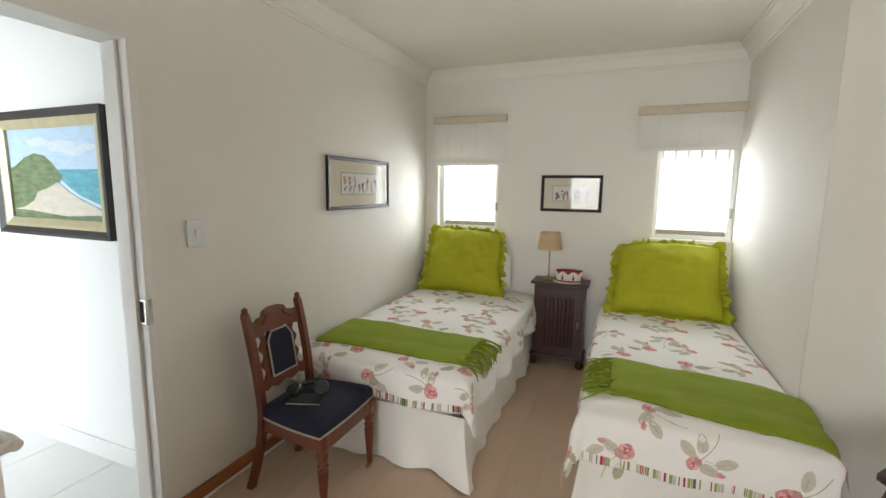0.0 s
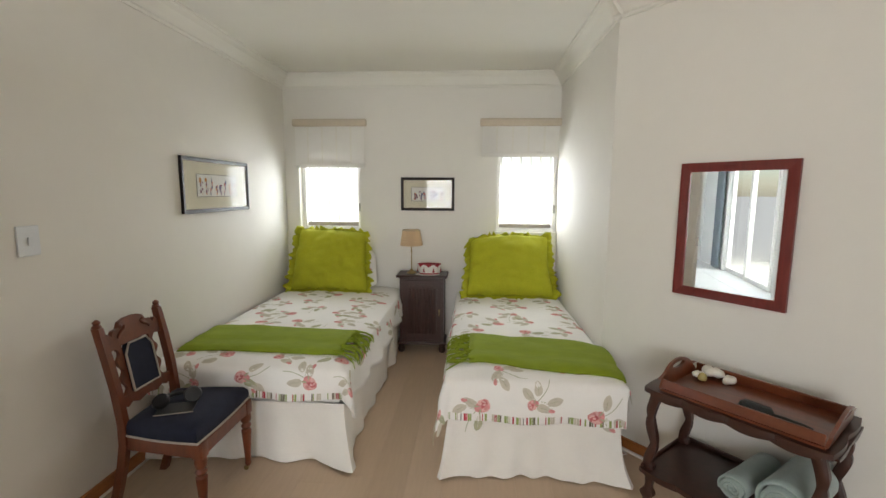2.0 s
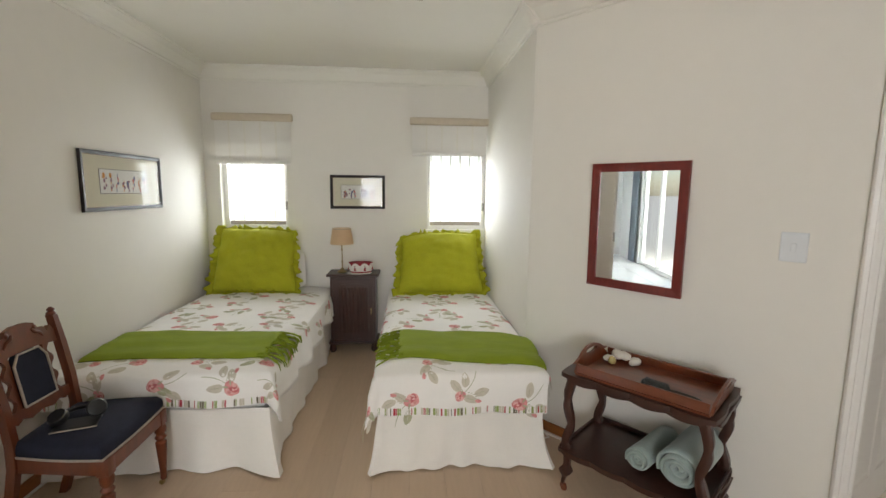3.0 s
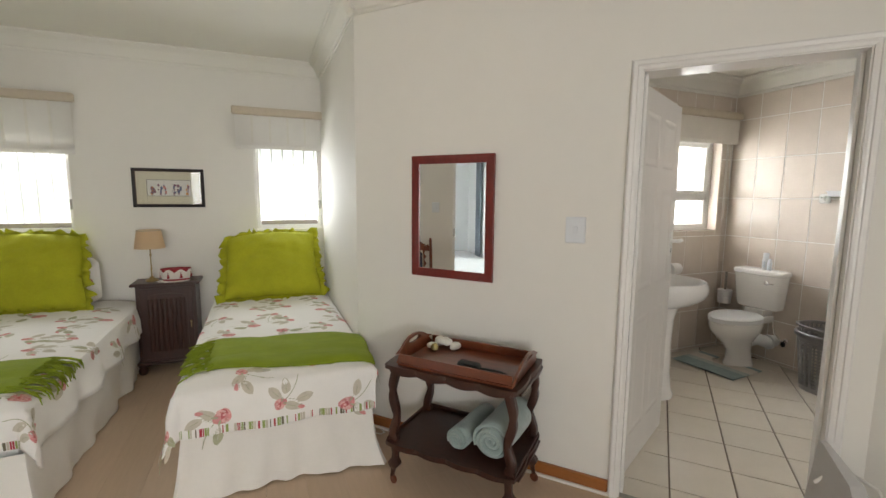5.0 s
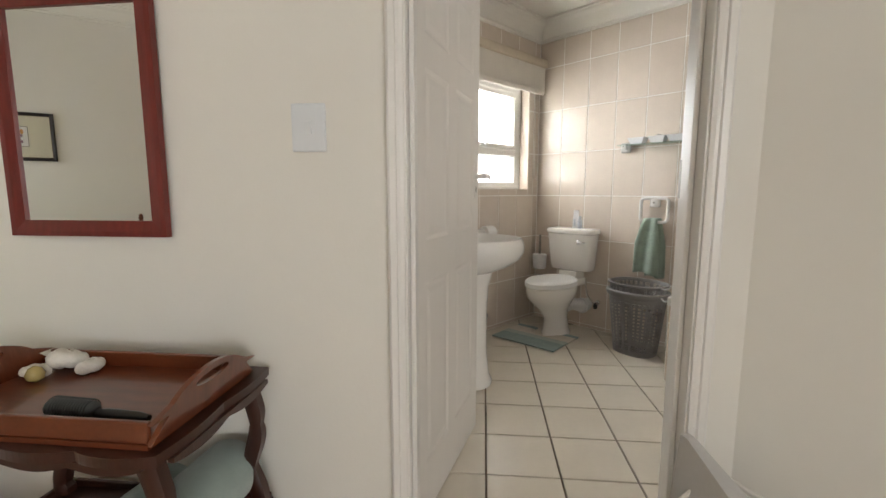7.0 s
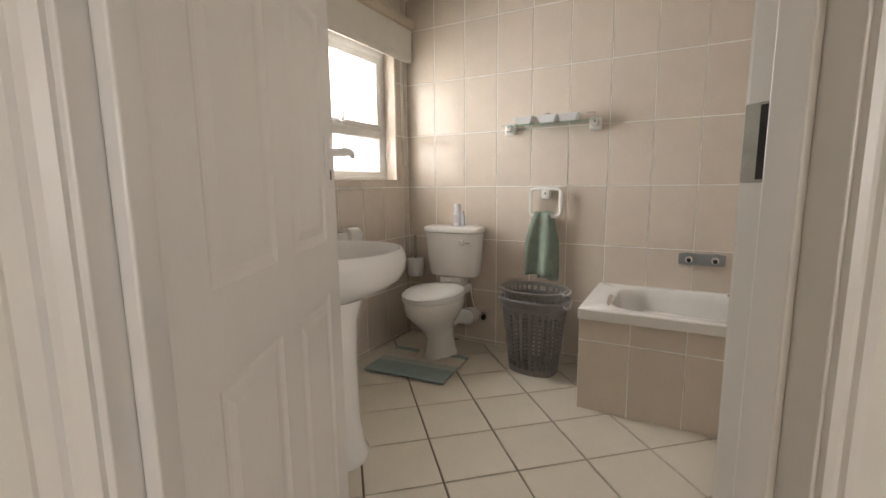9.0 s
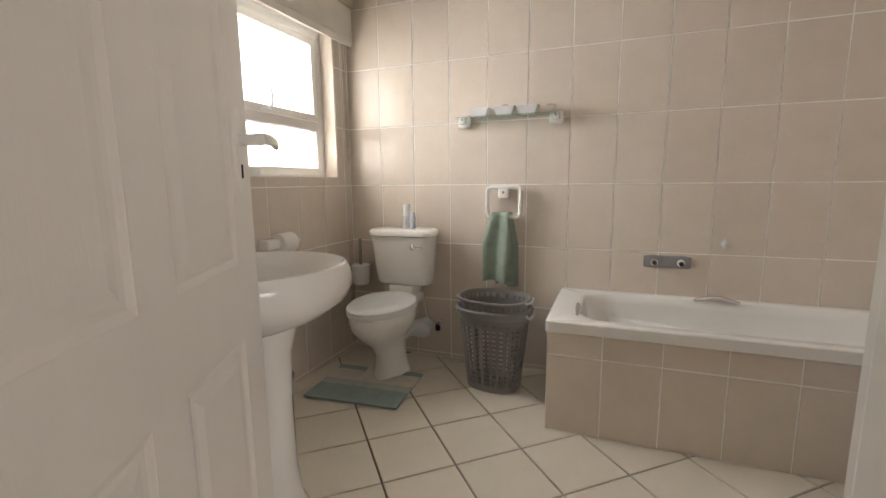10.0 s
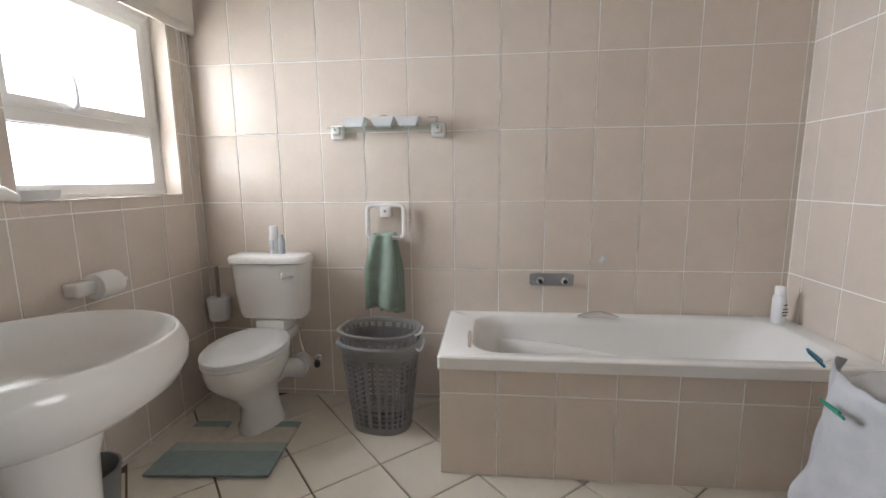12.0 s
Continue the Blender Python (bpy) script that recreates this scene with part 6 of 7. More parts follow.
# bath mat round the toilet foot
t = thing("bath_mat", pose(4.376, 3.982, 0.0, 0, 0, -85.4), "striped sage and cream pedestal mat on the floor", "bath mat")
bm = bmesh.new()
ML, MW, cut = 0.41, 0.526, 0.105
nx_, ny_ = 40, 32
for i in range(nx_):
    for j in range(ny_):
        x0, x1 = MW * i / nx_, MW * (i + 1) / nx_
        y0, y1 = ML * j / ny_, ML * (j + 1) / ny_
        cx, cy = (x0 + x1) / 2 - 0.27, (y0 + y1) / 2
        if abs(cx) < cut and cy > 0.34 - 0.09 * (1 - (cx / cut) ** 2) ** 0.5:
            continue
        f = bm.faces.new([bm.verts.new((a, b, 0.010 + 0.002 * smooth_noise(a * 40, b * 40))) for a, b in ((x0, y0), (x1, y0), (x1, y1), (x0, y1))])
        k = (y0 + y1) / 2 / ML
        f.material_index = 0 if k < 0.42 else (1 if k < 0.56 else (2 if k < 0.86 else 0))
bmesh.ops.remove_doubles(bm, verts=bm.verts, dist=0.002)
mt = part("mat_body", bm, [MATBLUE, MATPALE, MATCREAM], t)
s = mt.modifiers.new("thick", "SOLIDIFY")
s.thickness, s.offset = 0.010, -1

# laundry baskets, two nested
def basket(name, m, r0, r1, h, label, rim_drop=0.0):
    """An oval tapering basket whose wall is a real lattice of holes."""
    t = thing(name, m, label, "laundry basket", "laundry baskets")
    sy = 0.80
    n, rowsn = 30, 14
    def P(q, f, d=0.0):
        r = r0 + (r1 - r0) * f - d
        c, s_ = math.cos(q), math.sin(q)
        e = 0.8
        return Vector((r * abs(c) ** e * (1 if c > 0 else -1), sy * r * abs(s_) ** e * (1 if s_ > 0 else -1), h * f))
    bm = bmesh.new()
    z0, z1 = 0.06, 0.84
    for k in range(n):
        qa, qb = 2 * math.pi * k / n, 2 * math.pi * (k + 0.40) / n
        rows = [[P(qa, f), P(qb, f), P(qb, f, 0.003), P(qa, f, 0.003)] for f in (z0, (z0 + z1) / 2, z1)]
        grid_surface(bm, rows, closed_u=True)
    for j in range(rowsn + 1):
        f0 = z0 + (z1 - z0) * j / rowsn
        f1 = f0 + 0.021
        rows = [[P(2 * math.pi * k / n, f, d) for k in range(n)] for f, d in ((f0, 0.0004), (f1, 0.0004), (f1, 0.0034), (f0, 0.0034))]
        grid_surface(bm, rows, closed_u=True, closed_v=True)
    part("lattice", bm, BASKET, t, "pierced grey plastic wall")
    bm = bmesh.new()
    for f0, f1, d in ((0.84, 0.93, 0.0), (0.0, 0.075, 0.0)):
        rows = [[P(2 * math.pi * k / n, f, d + e) for k in range(n)] for f, e in ((f0, 0), (f1, 0), (f1, 0.004), (f0, 0.004))]
        grid_surface(bm, rows, closed_u=True, closed_v=True)
        if f0 > 0.5:
            part("band", bm, BASKET, t, smooth=True)
            bm = bmesh.new()
    rows = [[P(2 * math.pi * k / n, 0.004, 0.004) for k in range(n)], [P(2 * math.pi * k / n, 0.004, r0 * 0.98) for k in range(n)]]
    grid_surface(bm, rows, closed_u=True)
    part("body", bm, BASKET, t, smooth=True)
    bm = bmesh.new()
    rows = [[P(2 * math.pi * k / n, f, d) for k in range(n)] for f, d in ((0.90, -0.004), (0.93, -0.016), (0.985, -0.016), (1.0, -0.008), (1.0, 0.002), (0.93, 0.004))]
    grid_surface(bm, rows, closed_u=True, closed_v=True)
    part("rim", bm, BASKET, t, "rolled grey rim", smooth=True)
    for s_ in (-1, 1):
        bm = bmesh.new()
        q0 = 0 if s_ > 0 else math.pi
        tube(bm, [P(q0 + 0.3 * (k - 4) / 4, 0.96 - 0.06 * (1 - ((k - 4) / 4) ** 2), -0.019) for k in range(9)], 0.006, 6)
        part("grip", bm, PLASTIC, t, "pale hand grip")
    return t


basket("laundry_basket", pose(4.885, 3.083, 0.0, 0, 0, 82), 0.145, 0.195, 0.455, "grey plastic lattice laundry basket on the floor")
basket("laundry_basket", pose(4.885, 3.083, 0.362, 0, 0, 82), 0.170, 0.188, 0.146, "grey plastic lattice laundry basket nested in another")

# waste bin behind the basin
t = thing("waste_bin", pose(4.07, 3.91, 0.0), "grey plastic waste bin", "waste bin")
bm = bmesh.new()
lathe(bm, [(0.075, 0.0), (0.078, 0.004), (0.105, 0.25), (0.108, 0.252), (0.108, 0.262), (0.102, 0.262), (0.075, 0.012), (0.002, 0.010)], 26)
part("body", bm, BINGREY, t, smooth=True)

# bath
t = thing("bathtub", pose(0, 0, 0), "white acrylic bath with tiled front and chrome grips", "bathtub")
TX0, TX1, TY0, TY1, TZ = 4.512, BX - 0.003, BS + 0.003, 2.758, 0.52
bm = bmesh.new()
n = 64


def rounded(x0, x1, y0, y1, r, z):
    pts = []
    per = n // 4
    for cx, cy, a0 in ((x1 - r, y1 - r, 0), (x0 + r, y1 - r, 90), (x0 + r, y0 + r, 180), (x1 - r, y0 + r, 270)):
        for k in range(per):
            a = radians(a0 + 90 * k / (per - 1))
            pts.append(Vector((cx + r * math.cos(a), cy + r * math.sin(a), z)))
    return pts


rows = [rounded(TX0, TX1, TY0, TY1, 0.012, TZ - 0.052), rounded(TX0, TX1, TY0, TY1, 0.012, TZ - 0.006), rounded(TX0 + 0.006, TX1 - 0.004, TY0 + 0.004, TY1 - 0.006, 0.012, TZ),
        rounded(TX0 + 0.06, TX1 - 0.05, TY0 + 0.09, TY1 - 0.12, 0.14, TZ), rounded(TX0 + 0.072, TX1 - 0.062, TY0 + 0.105, TY1 - 0.135, 0.14, TZ - 0.008),
        rounded(TX0 + 0.085, TX1 - 0.075, TY0 + 0.13, TY1 - 0.15, 0.15, TZ - 0.05), rounded(TX0 + 0.11, TX1 - 0.10, TY0 + 0.30, TY1 - 0.19, 0.15, TZ - 0.30), rounded(TX0 + 0.15, TX1 - 0.14, TY0 + 0.40, TY1 - 0.23, 0.12, TZ - 0.36), rounded(TX0 + 0.28, TX1 - 0.26, TY0 + 0.6, TY1 - 0.5, 0.05, TZ - 0.365)]
grid_surface(bm, rows, closed_u=True)
bm.faces.new([bm.verts.new(p) for p in rows[-1]])
tub = part("tub", bm, ACRYLIC, t, smooth=True)
# moulded arm rests on both long sides
for x in (TX1 - 0.105, TX0 + 0.10):
    bm = bmesh.new()
    rows2 = []
    for k in range(21):
        f = k / 20
        y = 2.50 - 0.62 * f
        wdt = 0.052 * math.sin(math.pi * f) ** 0.5 + 0.002
        rows2.append([Vector((x + wdt * math.cos(a), y, TZ - 0.165 - 0.08 * f * f + 0.05 * math.sin(a))) for a in [2 * math.pi * j / 12 for j in range(12)]])
    grid_surface(bm, rows2, closed_u=True, cap=True)
    part("arm_rest", bm, ACRYLIC, t, smooth=True)
for x, y, rz, tilt in ((TX1 - 0.068, 2.0, 90, 0), (TX0 + 0.20, 2.632, 0, 0)):
    bm = bmesh.new()
    M_ = pose(x, y, TZ - 0.004, 0, 0, rz)
    tube(bm, [M_ @ Vector((-0.10 + 0.2 * k / 12, 0, 0.004 + 0.018 * math.sin(math.pi * k / 12))) for k in range(13)], [0.006 + 0.009 * math.sin(math.pi * k / 12) for k in range(13)], 10, flat=0.6)
    part("grip", bm, CHROME, t, "chrome hand grip", smooth=True)
part("apron", one_box((TX0 + 0.014, TY0, 0.0), (TX0 + 0.06, TY1 - 0.008, TZ - 0.053)), WALLGROUT, t)
part("end_panel", one_box((TX0 + 0.061, TY1 - 0.05, 0.0), (TX1, TY1 - 0.010, TZ - 0.053)), WALLTILE, t, "tiled end panel")
# wall mixer plate above the bath
t = thing("bath_mixer", pose(BX - 0.002, 2.226, 0.698, 0, 0, -90), "chrome bath mixer plate with two spindles", "mixer")
bm = bmesh.new()
out = [(-0.112, -0.026), (-0.10, -0.032), (0.10, -0.032), (0.112, -0.026), (0.112, 0.028), (0.07, 0.036), (0.05, 0.033), (-0.05, 0.033), (-0.07, 0.036), (-0.112, 0.028)]
plate(bm, out, 0.012)
part("plate", bm, SATIN, t)
for x in (-0.062, 0.062):
    bm = bmesh.new()
    lathe(bm, [(0.020, 0), (0.019, 0.012), (0.012, 0.016), (0.011, 0.04)], 14, Matrix.Translation((x, -0.012, 0.0)) @ pose(0, 0, 0, 90))
    s_ = part("spindle", bm, CHROME, t, smooth=True)
    bm = bmesh.new()
    lathe(bm, [(0.0115, 0), (0.0115, 0.008), (0.003, 0.009)], 10, Matrix.Translation((x, -0.0525, 0.0)) @ pose(0, 0, 0, 90))
    part("cap", bm, BLACK, s_)
t = thing("wall_hook", pose(BX - 0.002, 1.972, 0.803, 0, 0, -90), "clear diamond-shaped hook stuck on the tiles", "hook")
bm = bmesh.new()
plate(bm, [(0, -0.026), (0.022, 0), (0, 0.026), (-0.022, 0)], 0.006)
lathe(bm, [(0.010, 0), (0.008, 0.008), (0.002, 0.01)], 10, Matrix.Translation((0, -0.006, 0)) @ pose(0, 0, 0, 90))
part("hook", bm, PLASTIC, t)

# glass shelf with soap dishes
t = thing("glass_shelf", pose(BX, 3.354, 1.470, 0, 0, -90), "glass shelf on two white ceramic brackets", "shelf")
for x in (0.02, 0.545):
    bm = bmesh.new()
    box(bm, (x - 0.038, -0.030, -0.042), (x + 0.038, 0.0, 0.034), bevel=0.014, seg=3)
    box(bm, (x - 0.020, -0.06, -0.020), (x + 0.020, -0.028, 0.020), bevel=0.008)
    b_ = part("bracket", bm, CERAMIC, t, "white ceramic bracket", smooth=True)
    bm = bmesh.new()
    lathe(bm, [(0.006, 0), (0.006, 0.003), (0.001, 0.004)], 10, Matrix.Translation((x, -0.0605, 0.004)) @ pose(0, 0, 0, 90))
    part("screw", bm, STEEL, b_)
part("glass", one_box((0.0, -0.125, 0.004), (0.555, -0.018, 0.011), bevel=0.001), SHELFGLASS, t, "green-edged glass plate")
bm = bmesh.new()
tube(bm, [(0.535, -0.03, 0.035), (0.545, -0.06, 0.055), (0.505, -0.10, 0.05)], 0.0035, 6)
part("clip", bm, CHROME, t)
for k, x in enumerate((0.13, 0.275, 0.40)):
    d_ = thing("soap_dish", pose(BX - 0.07, 3.354 - x, 1.4814, 0, 0, -90), "white square bathroom dish on the shelf", "dish", "shelf dishes")
    bm = bmesh.new()
    rows = []
    for z, g in ((0.0, 0.036), (0.004, 0.040), (0.042, 0.056), (0.045, 0.056), (0.042, 0.050), (0.010, 0.036)):
        rows.append([Vector((a * g * 1.05, b * g * 0.8, z)) for a, b in ((-1, -1), (1, -1), (1, 1), (-1, 1))])
    grid_surface(bm, rows, closed_u=True, cap=True)
    part("dish", bm, PLASTIC, d_, "pale lilac plastic dish")
    if k == 1:
        bm = bmesh.new()
        lathe(bm, [(0.008, 0.02), (0.03, 0.03), (0.028, 0.048), (0.008, 0.058)], 14)
        part("soap", bm, CERAMIC, d_, "white soap", smooth=True)

# towel ring and hand towel
t = thing("towel_ring", pose(BX, 3.089, 0.948, 0, 0, -90), "white square towel ring on the tiles", "towel ring")
bm = bmesh.new()
pts = []
for cx, cz, a0 in ((0.068, 0.115, 0), (-0.068, 0.115, 90), (-0.068, 0.0, 180), (0.068, 0.0, 270)):
    for k in range(6):
        a = radians(a0 + 90 * k / 5)
        pts.append((cx + 0.028 * math.cos(a), -0.045, cz + 0.028 * math.sin(a)))
tube(bm, pts + [pts[0]], 0.012, 8)
part("ring", bm, CERAMIC, t, smooth=True)
bm = bmesh.new()
box(bm, (-0.030, -0.056, 0.078), (0.030, 0.0, 0.142), bevel=0.010, seg=3)
part("bracket", bm, CERAMIC, t, smooth=True)
bm = bmesh.new()
lathe(bm, [(0.007, 0), (0.007, 0.003), (0.001, 0.004)], 10, Matrix.Translation((0, -0.0565, 0.112)) @ pose(0, 0, 0, 90))
part("screw", bm, STEEL, t)
t = thing("hand_towel", pose(BX, 3.089, 0.023, 0, 0, -90), "sage green hand towel hanging from the ring", "towel")
bm = bmesh.new()
for side, zb, x0, x1 in ((0, 0.515, -0.115, 0.062), (1, 0.49, -0.045, 0.085)):
    rows = []
    for j in range(20):
        f = j / 19
        z = 0.925 - (0.925 - zb) * f
        row = []
        for i in range(25):
            g = i / 24
            spread = 0.55 + 0.45 * min(1, f * 2.2)
            x = (x0 * spread) + (x1 - x0) * spread * g
            y = -0.045 + (-0.016 if side == 0 else 0.014) - 0.014 * math.sin(g * 9 + f * 1.5 + side) * (0.35 + 0.65 * f) - 0.012 * math.sin(math.pi * min(1, f * 6) / 2) * (1 if side == 0 else -0.4)
            row.append(Vector((x, y, z + 0.008 * math.sin(g * 6) * f)))
        rows.append(row)
    grid_surface(bm, rows)
tw = part("cloth", bm, TOWELGREEN, t, smooth=True)
tw.modifiers.new("thick", "SOLIDIFY").thickness = 0.007
# bottle on the bath edge
t = thing("lotion_bottle", pose(BX - 0.115, 1.175, 0.521, 0, 0, 20), "white lotion bottle with a printed label", "bottle")
bm = bmesh.new()
lathe(bm, [(0.028, 0), (0.032, 0.005), (0.032, 0.12), (0.028, 0.135), (0.022, 0.142), (0.026, 0.145), (0.026, 0.175), (0.02, 0.182)], 20, sy=0.7)
part("body", bm, PLASTIC, t, smooth=True)
bm = bmesh.new()
for z, w_ in ((0.075, 0.030), (0.060, 0.036), (0.045, 0.028), (0.095, 0.02)):
    box(bm, (-0.033, -w_ / 2, z), (-0.0315, w_ / 2, z + 0.006))
part("label_print", bm, INKDARK, t, "dark printed lines")

# bathroom blind, cords, tray on the sill
roman_blind("roman_blind", 4.07, 1.065, BN - 0.028, 1.96, 2.25, "cream gathered roman blind over the bathroom window", BATHBLIND, BLINDBAND, False)
t = thing("blind_cord", pose(5.05, BN - 0.012, 0), "thin white pull cords beside the window", "cord")
bm = bmesh.new()
tube(bm, [(0, 0, 2.1), (0.004, 0, 1.6), (0.006, 0, 1.25)], 0.0025, 6)
tube(bm, [(0.03, -0.008, 2.1), (0.045, -0.02, 1.55), (0.055, -0.02, 1.32), (0.04, -0.016, 1.24), (0.018, -0.006, 1.27), (0.016, -0.004, 2.1)], 0.0025, 6)
part("cord", bm, CORD, t, smooth=True)
t = thing("soap_box", pose(4.275, BN + 0.045, BWZ0 + 0.004), "white plastic dish on the window sill", "dish")
bm = bmesh.new()
rows = []
for z, g in ((0.0, 0.9), (0.005, 0.95), (0.035, 1.0), (0.038, 1.0), (0.035, 0.94), (0.008, 0.85)):
    rows.append([Vector((a * 0.075 * g, b * 0.04 * g, z)) for a, b in ((-1, -1), (1, -1), (1, 1), (-1, 1))])
grid_surface(bm, rows, closed_u=True, cap=True)
part("dish", bm, PLASTIC, t)

# clothes airer with drying bags at the end of the bath
t = thing("laundry_bin", pose(4.05, 1.40, 0.0), "white oval laundry bin lined with a clear bag", "laundry bin")
bm = bmesh.new()
lathe(bm, [(0.14, 0.0), (0.15, 0.01), (0.185, 0.55), (0.19, 0.6), (0.184, 0.6), (0.14, 0.02)], 30, sy=0.85)
part("body", bm, PLASTIC, t, smooth=True)
bm = bmesh.new()
lathe(bm, [(0.192, 0.60), (0.198, 0.61), (0.15, 0.65), (0.02, 0.66)], 30, sy=0.85)
part("lid", bm, BAGCARD, t, "pale grey domed lid", smooth=True)
t = thing("plastic_bag", pose(4.05, 1.40, 0.0), "crumpled white translucent bag pegged over the bin", "bag")
bm = bmesh.new()
rows = []
for j in range(18):
    f = j / 17
    row = []
    for i in range(30):
        g = i / 29
        q = radians(20 + 125 * g)
        r = 0.208 + 0.055 * f + 0.035 * smooth_noise(g * 5, f * 4, 3) + 0.022 * math.sin(g * 16 + f * 3) * f
        row.append(Vector((r * math.cos(q), 0.9 * r * math.sin(q), 0.665 - 0.56 * f + 0.02 * smooth_noise(g * 6, 1))))
    rows.append(row)
grid_surface(bm, rows)
b_ = part("film", bm, mat("crumpled_white_film", (0.56, 0.57, 0.60), 0.4, var=0.08, scale=20, bump=0.6, bscale=30), t, smooth=True)
b_.modifiers.new("thick", "SOLIDIFY").thickness = 0.002
for q, z, m_, nm in ((52, 0.685, PEGBLUE, "blue plastic clothes peg"), (88, 0.60, PEGGREEN, "green plastic clothes peg")):
    p_ = thing("clothes_peg", pose(4.05 + 0.25 * math.cos(radians(q)), 1.40 + 0.235 * math.sin(radians(q)), z, 0, 0, q) @ pose(0, 0, 0, 0, 40, 0) @ pose(0, 0, 0, -35 if m_ is PEGBLUE else 80), nm, "clothes peg", "clothes pegs")
    bm = bmesh.new()
    for s_ in (-1, 1):
        box(bm, (-0.004, -0.006, -0.035), (0.004, 0.006, 0.035), Matrix.Translation((0, s_ * 0.007, 0)) @ pose(0, 0, 0, s_ * 7), bevel=0.002)
    part("jaw", bm, m_, p_)

# ---- pieces of floors and walls ----


def shared(name, bm, material):
    me = bpy.data.meshes.new(name)
    bmesh.ops.recalc_face_normals(bm, faces=bm.faces)
    bm.to_mesh(me)
    bm.free()
    me.materials.append(material)
    return me


def piece(name, me, parent, m):
    ob = new(name, me)
    ob.parent = parent
    ob.matrix_basis = parent.matrix_world.inverted() @ m
    return ob


def pillow_tile(w, h, th, r):
    """A tile in x and y, its top at th with eased edges."""
    bm = bmesh.new()
    rows = [[Vector((a * (w / 2 - d) , b * (h / 2 - d), z)) for a, b in ((-1, -1), (1, -1), (1, 1), (-1, 1))] for d, z in ((0, 0), (0, th - r), (r * 0.4, th - r * 0.3), (r, th))]
    vs = grid_surface(bm, rows, closed_u=True)
    bm.faces.new(vs[-1])
    return bm


bpy.context.view_layer.update()
byname = bpy.data.objects
TW, TH, TG = 0.2329, 0.359, 0.006
tile_me = shared("tile", pillow_tile(TW - TG, TH - TG, 0.0022, 0.0010), WALLTILE)


def tile_wall(parent, u0, u1, offs, zmax, place, holes=(), z0=0.028, lo=0.0):
    """Courses of upright tiles between u0 and u1; place(u, z) gives the pose; pieces that meet an edge are cut to fit."""
    cut = {}
    k = math.floor((u0 - offs) / TW)
    while offs + k * TW < u1:
        a, b = max(u0, offs + k * TW), min(u1, offs + (k + 1) * TW)
        k += 1
        if b - a < 0.012:
            continue
        z = z0 - TH
        while z < zmax - 0.01:
            spans = [(a, b, max(z, lo), min(z + TH, zmax))]
            if spans[0][3] - spans[0][2] < 0.012:
                spans = []
            for ha, hb, hz0, hz1 in holes:
                nxt = []
                for p, q, r, s in spans:
                    if q <= ha or p >= hb or s <= hz0 or r >= hz1:
                        nxt.append((p, q, r, s))
                        continue
                    for c in ((p, min(q, ha), r, s), (max(p, hb), q, r, s), (max(p, ha), min(q, hb), r, hz0), (max(p, ha), min(q, hb), hz1, s)):
                        if c[1] - c[0] > 0.012 and c[3] - c[2] > 0.012:
                            nxt.append(c)
                spans = nxt
            for p, q, r, s in spans:
                key = (round(q - p, 3), round(s - r, 3))
                if key == (round(TW, 3), round(TH, 3)):
                    me = tile_me
                else:
                    if key not in cut:
                        cut[key] = shared("tile", pillow_tile(max(0.006, q - p - TG), max(0.006, s - r - TG), 0.0022, 0.0010), WALLTILE)
                    me = cut[key]
                piece("tile", me, parent, place((p + q) / 2, (r + s) / 2))
            z += TH


# the place of a tile on a wall: its x runs along the wall, its y up, its top into the room
tile_wall(byname["wall_bath_east"], BS, BN, 2.966, BCEIL - 0.15, lambda u, z: pose(BX, u, z, 90, 0, -90))
tile_wall(byname["wall_bath_north"], 3.4, BX - 0.006, BX - 0.075, BCEIL - 0.15, lambda u, z: pose(u, BN, z, 90, 0, 0), ((BW0, BW1, BWZ0, BWZ1),))
tile_wall(byname["wall_bath_south"], XE + THICK, BX - 0.006, BX - 0.10, BCEIL - 0.15, lambda u, z: pose(u, BS, z, 90, 0, 180))
apron = [o for o in byname["bathtub"].children if o.name.startswith("apron")][0]
tile_wall(apron, TY0, TY1 - 0.008, TY1 - 0.008, 0.36, lambda u, z: pose(TX0 + 0.0135, u, z, 90, 0, -90), z0=0.0)
tile_wall(apron, TY0, TY1 - 0.008, TY1 - 0.008, TZ - 0.054, lambda u, z: pose(TX0 + 0.0135, u, z, 90, 0, -90), z0=0.361, lo=0.361)
# window reveal
for nm, lo, hi in (("reveal", (BW1 - 0.006, BN + 0.001, BWZ0), (BW1 + 0.001, BN + 0.088, BWZ1)),):
    structure("trim_reveal", one_box(lo, hi), WALLTILE, "beige tiled window reveal", "trim")

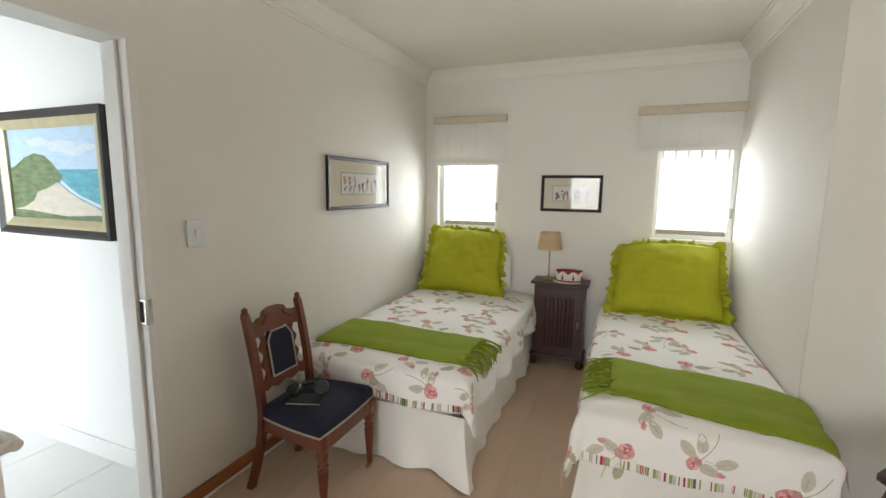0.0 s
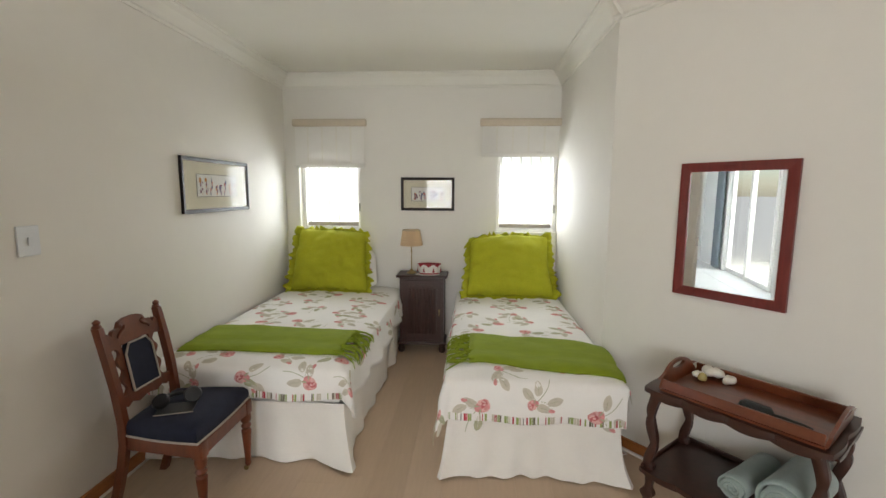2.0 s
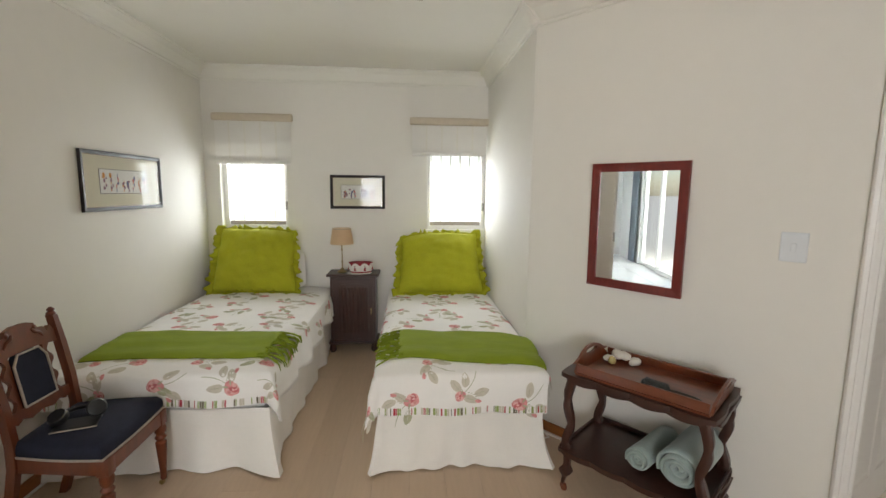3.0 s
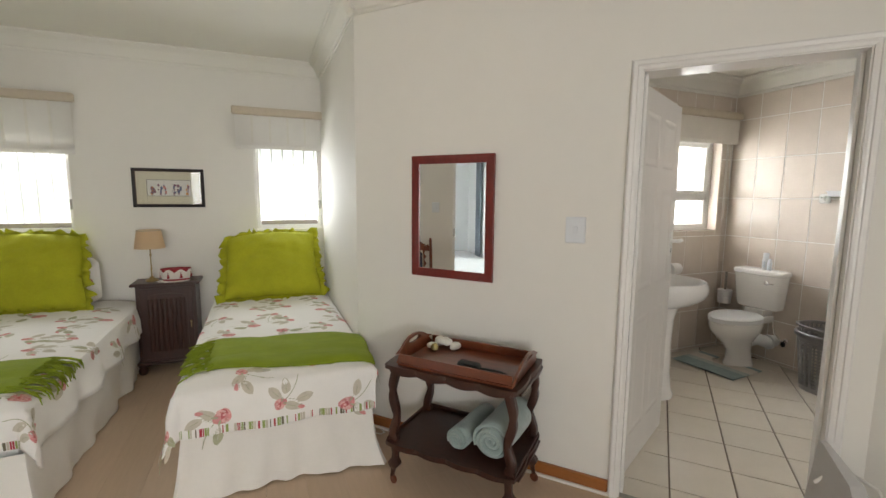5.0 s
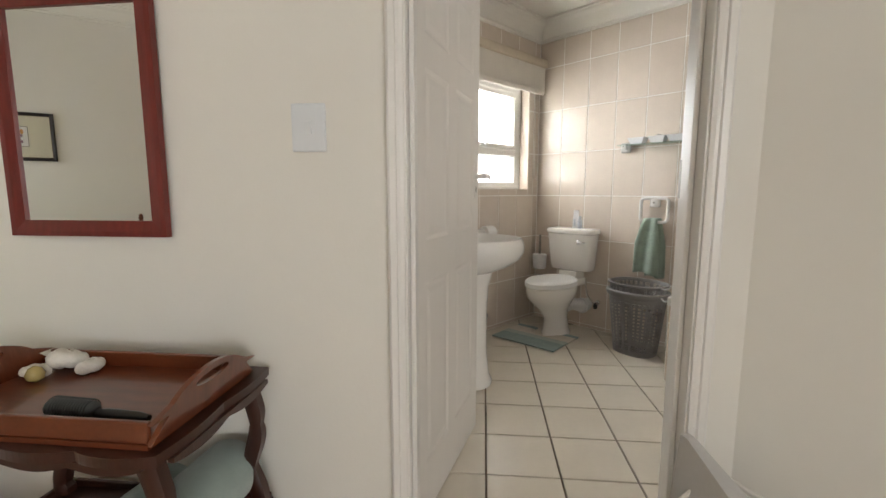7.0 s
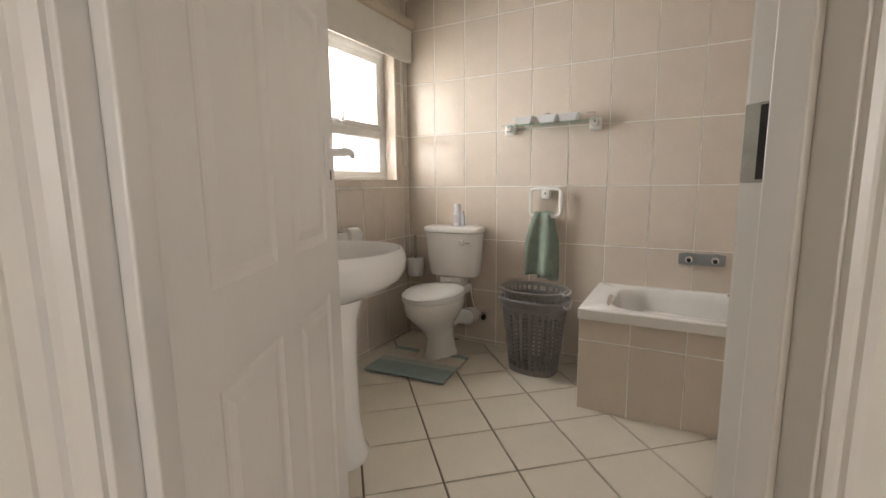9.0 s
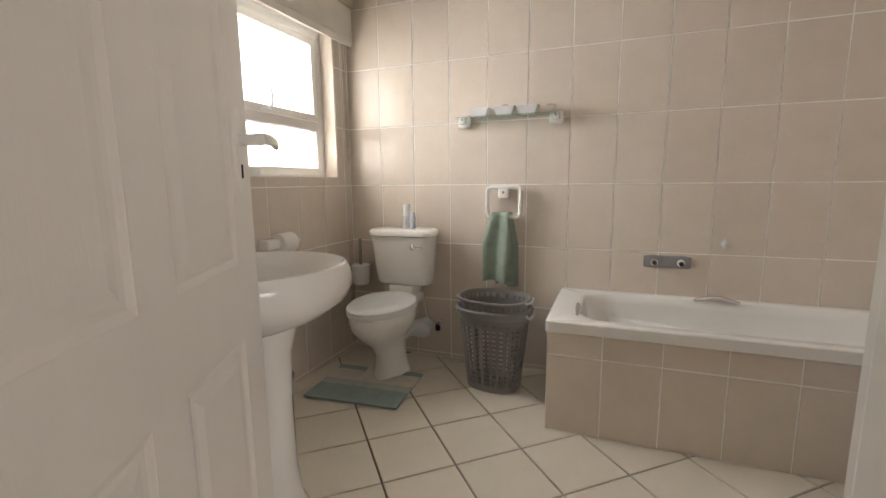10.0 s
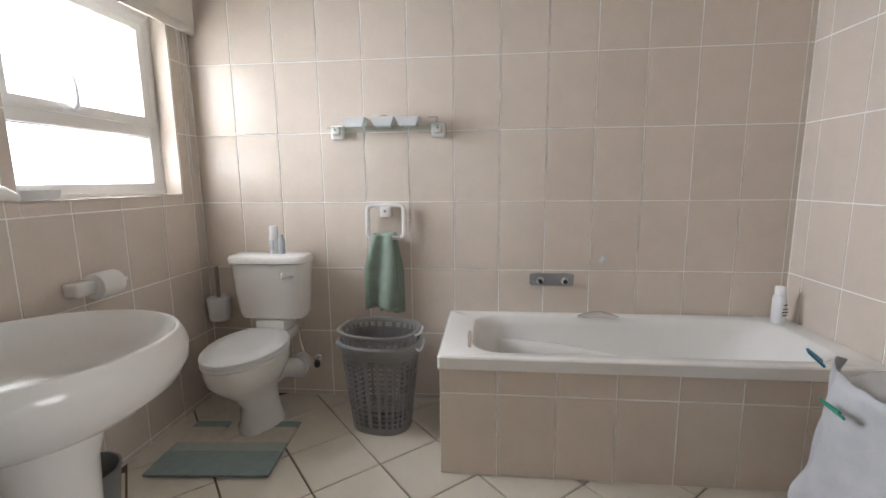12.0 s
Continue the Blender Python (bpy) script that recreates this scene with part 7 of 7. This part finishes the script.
# diagonal floor tiles of the bathroom, parallel to the angled wall
FT = 0.3005
ftile = shared("floor_tile", pillow_tile(FT - 0.008, FT - 0.008, 0.010, 0.002), FLOORTILE)
bfloor = structure("floor_bathroom", one_box((2.3, 0.98, -0.02), (BX, 4.2, -0.0105)), GROUT, "cream tiled bathroom floor with dark joints", "floor")
TORG, TANG = Vector((3.486, 2.874, 0)), radians(-48.68)
ta, tb = Vector((math.cos(TANG), math.sin(TANG), 0)), Vector((-math.sin(TANG), math.cos(TANG), 0))
for i in range(-12, 13):
    for j in range(-12, 13):
        c = TORG + ta * (FT * (i + 0.5)) + tb * (FT * (j + 0.5))
        if c.x > BX + 0.1 or c.y > BN + 0.15 or c.y < BS - 0.1 or (c - DO).dot(DN) < THICK + 0.02 - 0.13:
            continue
        rel = c - BASINWALL.translation
        if rel.dot(Vector((-math.sin(radians(40.7)), math.cos(radians(40.7)), 0))) > 0.2 or (c.x < XE + 0.0 and c.y < 2.0):
            continue
        piece("floor_tile", ftile, bfloor, Matrix.Translation((c.x, c.y, -0.0104)) @ pose(0, 0, 0, 0, 0, math.degrees(TANG)))
structure("trim_threshold", one_box((BD0 + 0.013, 0.002, 0.0005), (BD1 - 0.013, 0.032, 0.0065), bevel=0.002), STEEL, "thin metal threshold strip in the doorway", "trim", at=DIAG)

# laminate planks of the bedroom floor
PW, PL = 0.19, 1.285
plank = shared("plank", pillow_tile(PW - 0.0005, PL - 0.0005, 0.0105, 0.0005), LAMINATE)
bed_floor = structure("floor", one_box((XW, -1.7, -0.0118), (XE, YN, -0.0106)), BLACKGAP, "pale wood laminate plank floor", "floor")
pr = random.Random(3)
cutp = {}
for i in range(23):
    x = XW + PW * (i + 0.5)
    off = pr.uniform(0, PL)
    y = -1.7 - off
    while y < YN:
        a, b = max(-1.7, y), min(YN, y + PL)
        if b - a > 0.05 and x - PW / 2 < XE:
            # keep clear of the bathroom beyond the angled wall
            edge = [DO.y + (q - DO.x) * DV.y / DV.x + 0.04 if q > XA else YN for q in (x - PW / 2, x + PW / 2)]
            if edge[1] < b and edge[0] > a:
                # a plank sawn off along the angled wall
                bm = bmesh.new()
                pts = [(-PW / 2, 0), (PW / 2, 0)] + ([(PW / 2, edge[1] - a)] if edge[1] > a else []) + [(-PW / 2, min(b, edge[0]) - a)]
                if edge[1] <= a:
                    pts[1] = (-PW / 2 + PW * (edge[0] - a) / (edge[0] - edge[1]), 0)
                elif edge[0] > b:
                    pts.insert(3, (-PW / 2 + PW * (edge[0] - b) / (edge[0] - edge[1]), b - a))
                vs_lo, vs_hi = [[bm.verts.new((px, py, pz)) for px, py in pts] for pz in (0, 0.0105)]
                bm.faces.new(vs_hi), bm.faces.new(vs_lo[::-1])
                for k in range(len(pts)):
                    bm.faces.new((vs_lo[k], vs_lo[(k + 1) % len(pts)], vs_hi[(k + 1) % len(pts)], vs_hi[k]))
                piece("plank", shared("plank", bm, LAMINATE), bed_floor, Matrix.Translation((x, a, -0.0105)))
                y += PL
                continue
            top = min(b, edge[1]) if edge[0] > a else a
            if top - a > 0.05:
                key = round(top - a, 2)
                if abs(key - PL) < 0.006:
                    me, ln_ = plank, PL
                else:
                    if key not in cutp:
                        cutp[key] = shared("plank", pillow_tile(PW - 0.0005, key - 0.0005, 0.0105, 0.0005), LAMINATE)
                    me, ln_ = cutp[key], key
                piece("plank", me, bed_floor, Matrix.Translation((x, a + ln_ / 2, -0.0105)))
        y += PL
# hall tiles
HT = 0.50
htile = shared("floor_tile", pillow_tile(HT - 0.004, HT - 0.004, 0.008, 0.002), HALLTILE)
hf = byname["floor_hall"]
for i in range(12):
    for j in range(4):
        piece("floor_tile", htile, hf, Matrix.Translation((XW - 0.16 - HT * (i + 0.5) - 0.03, HN - HT * (j + 0.5) - 0.001, -0.008)))
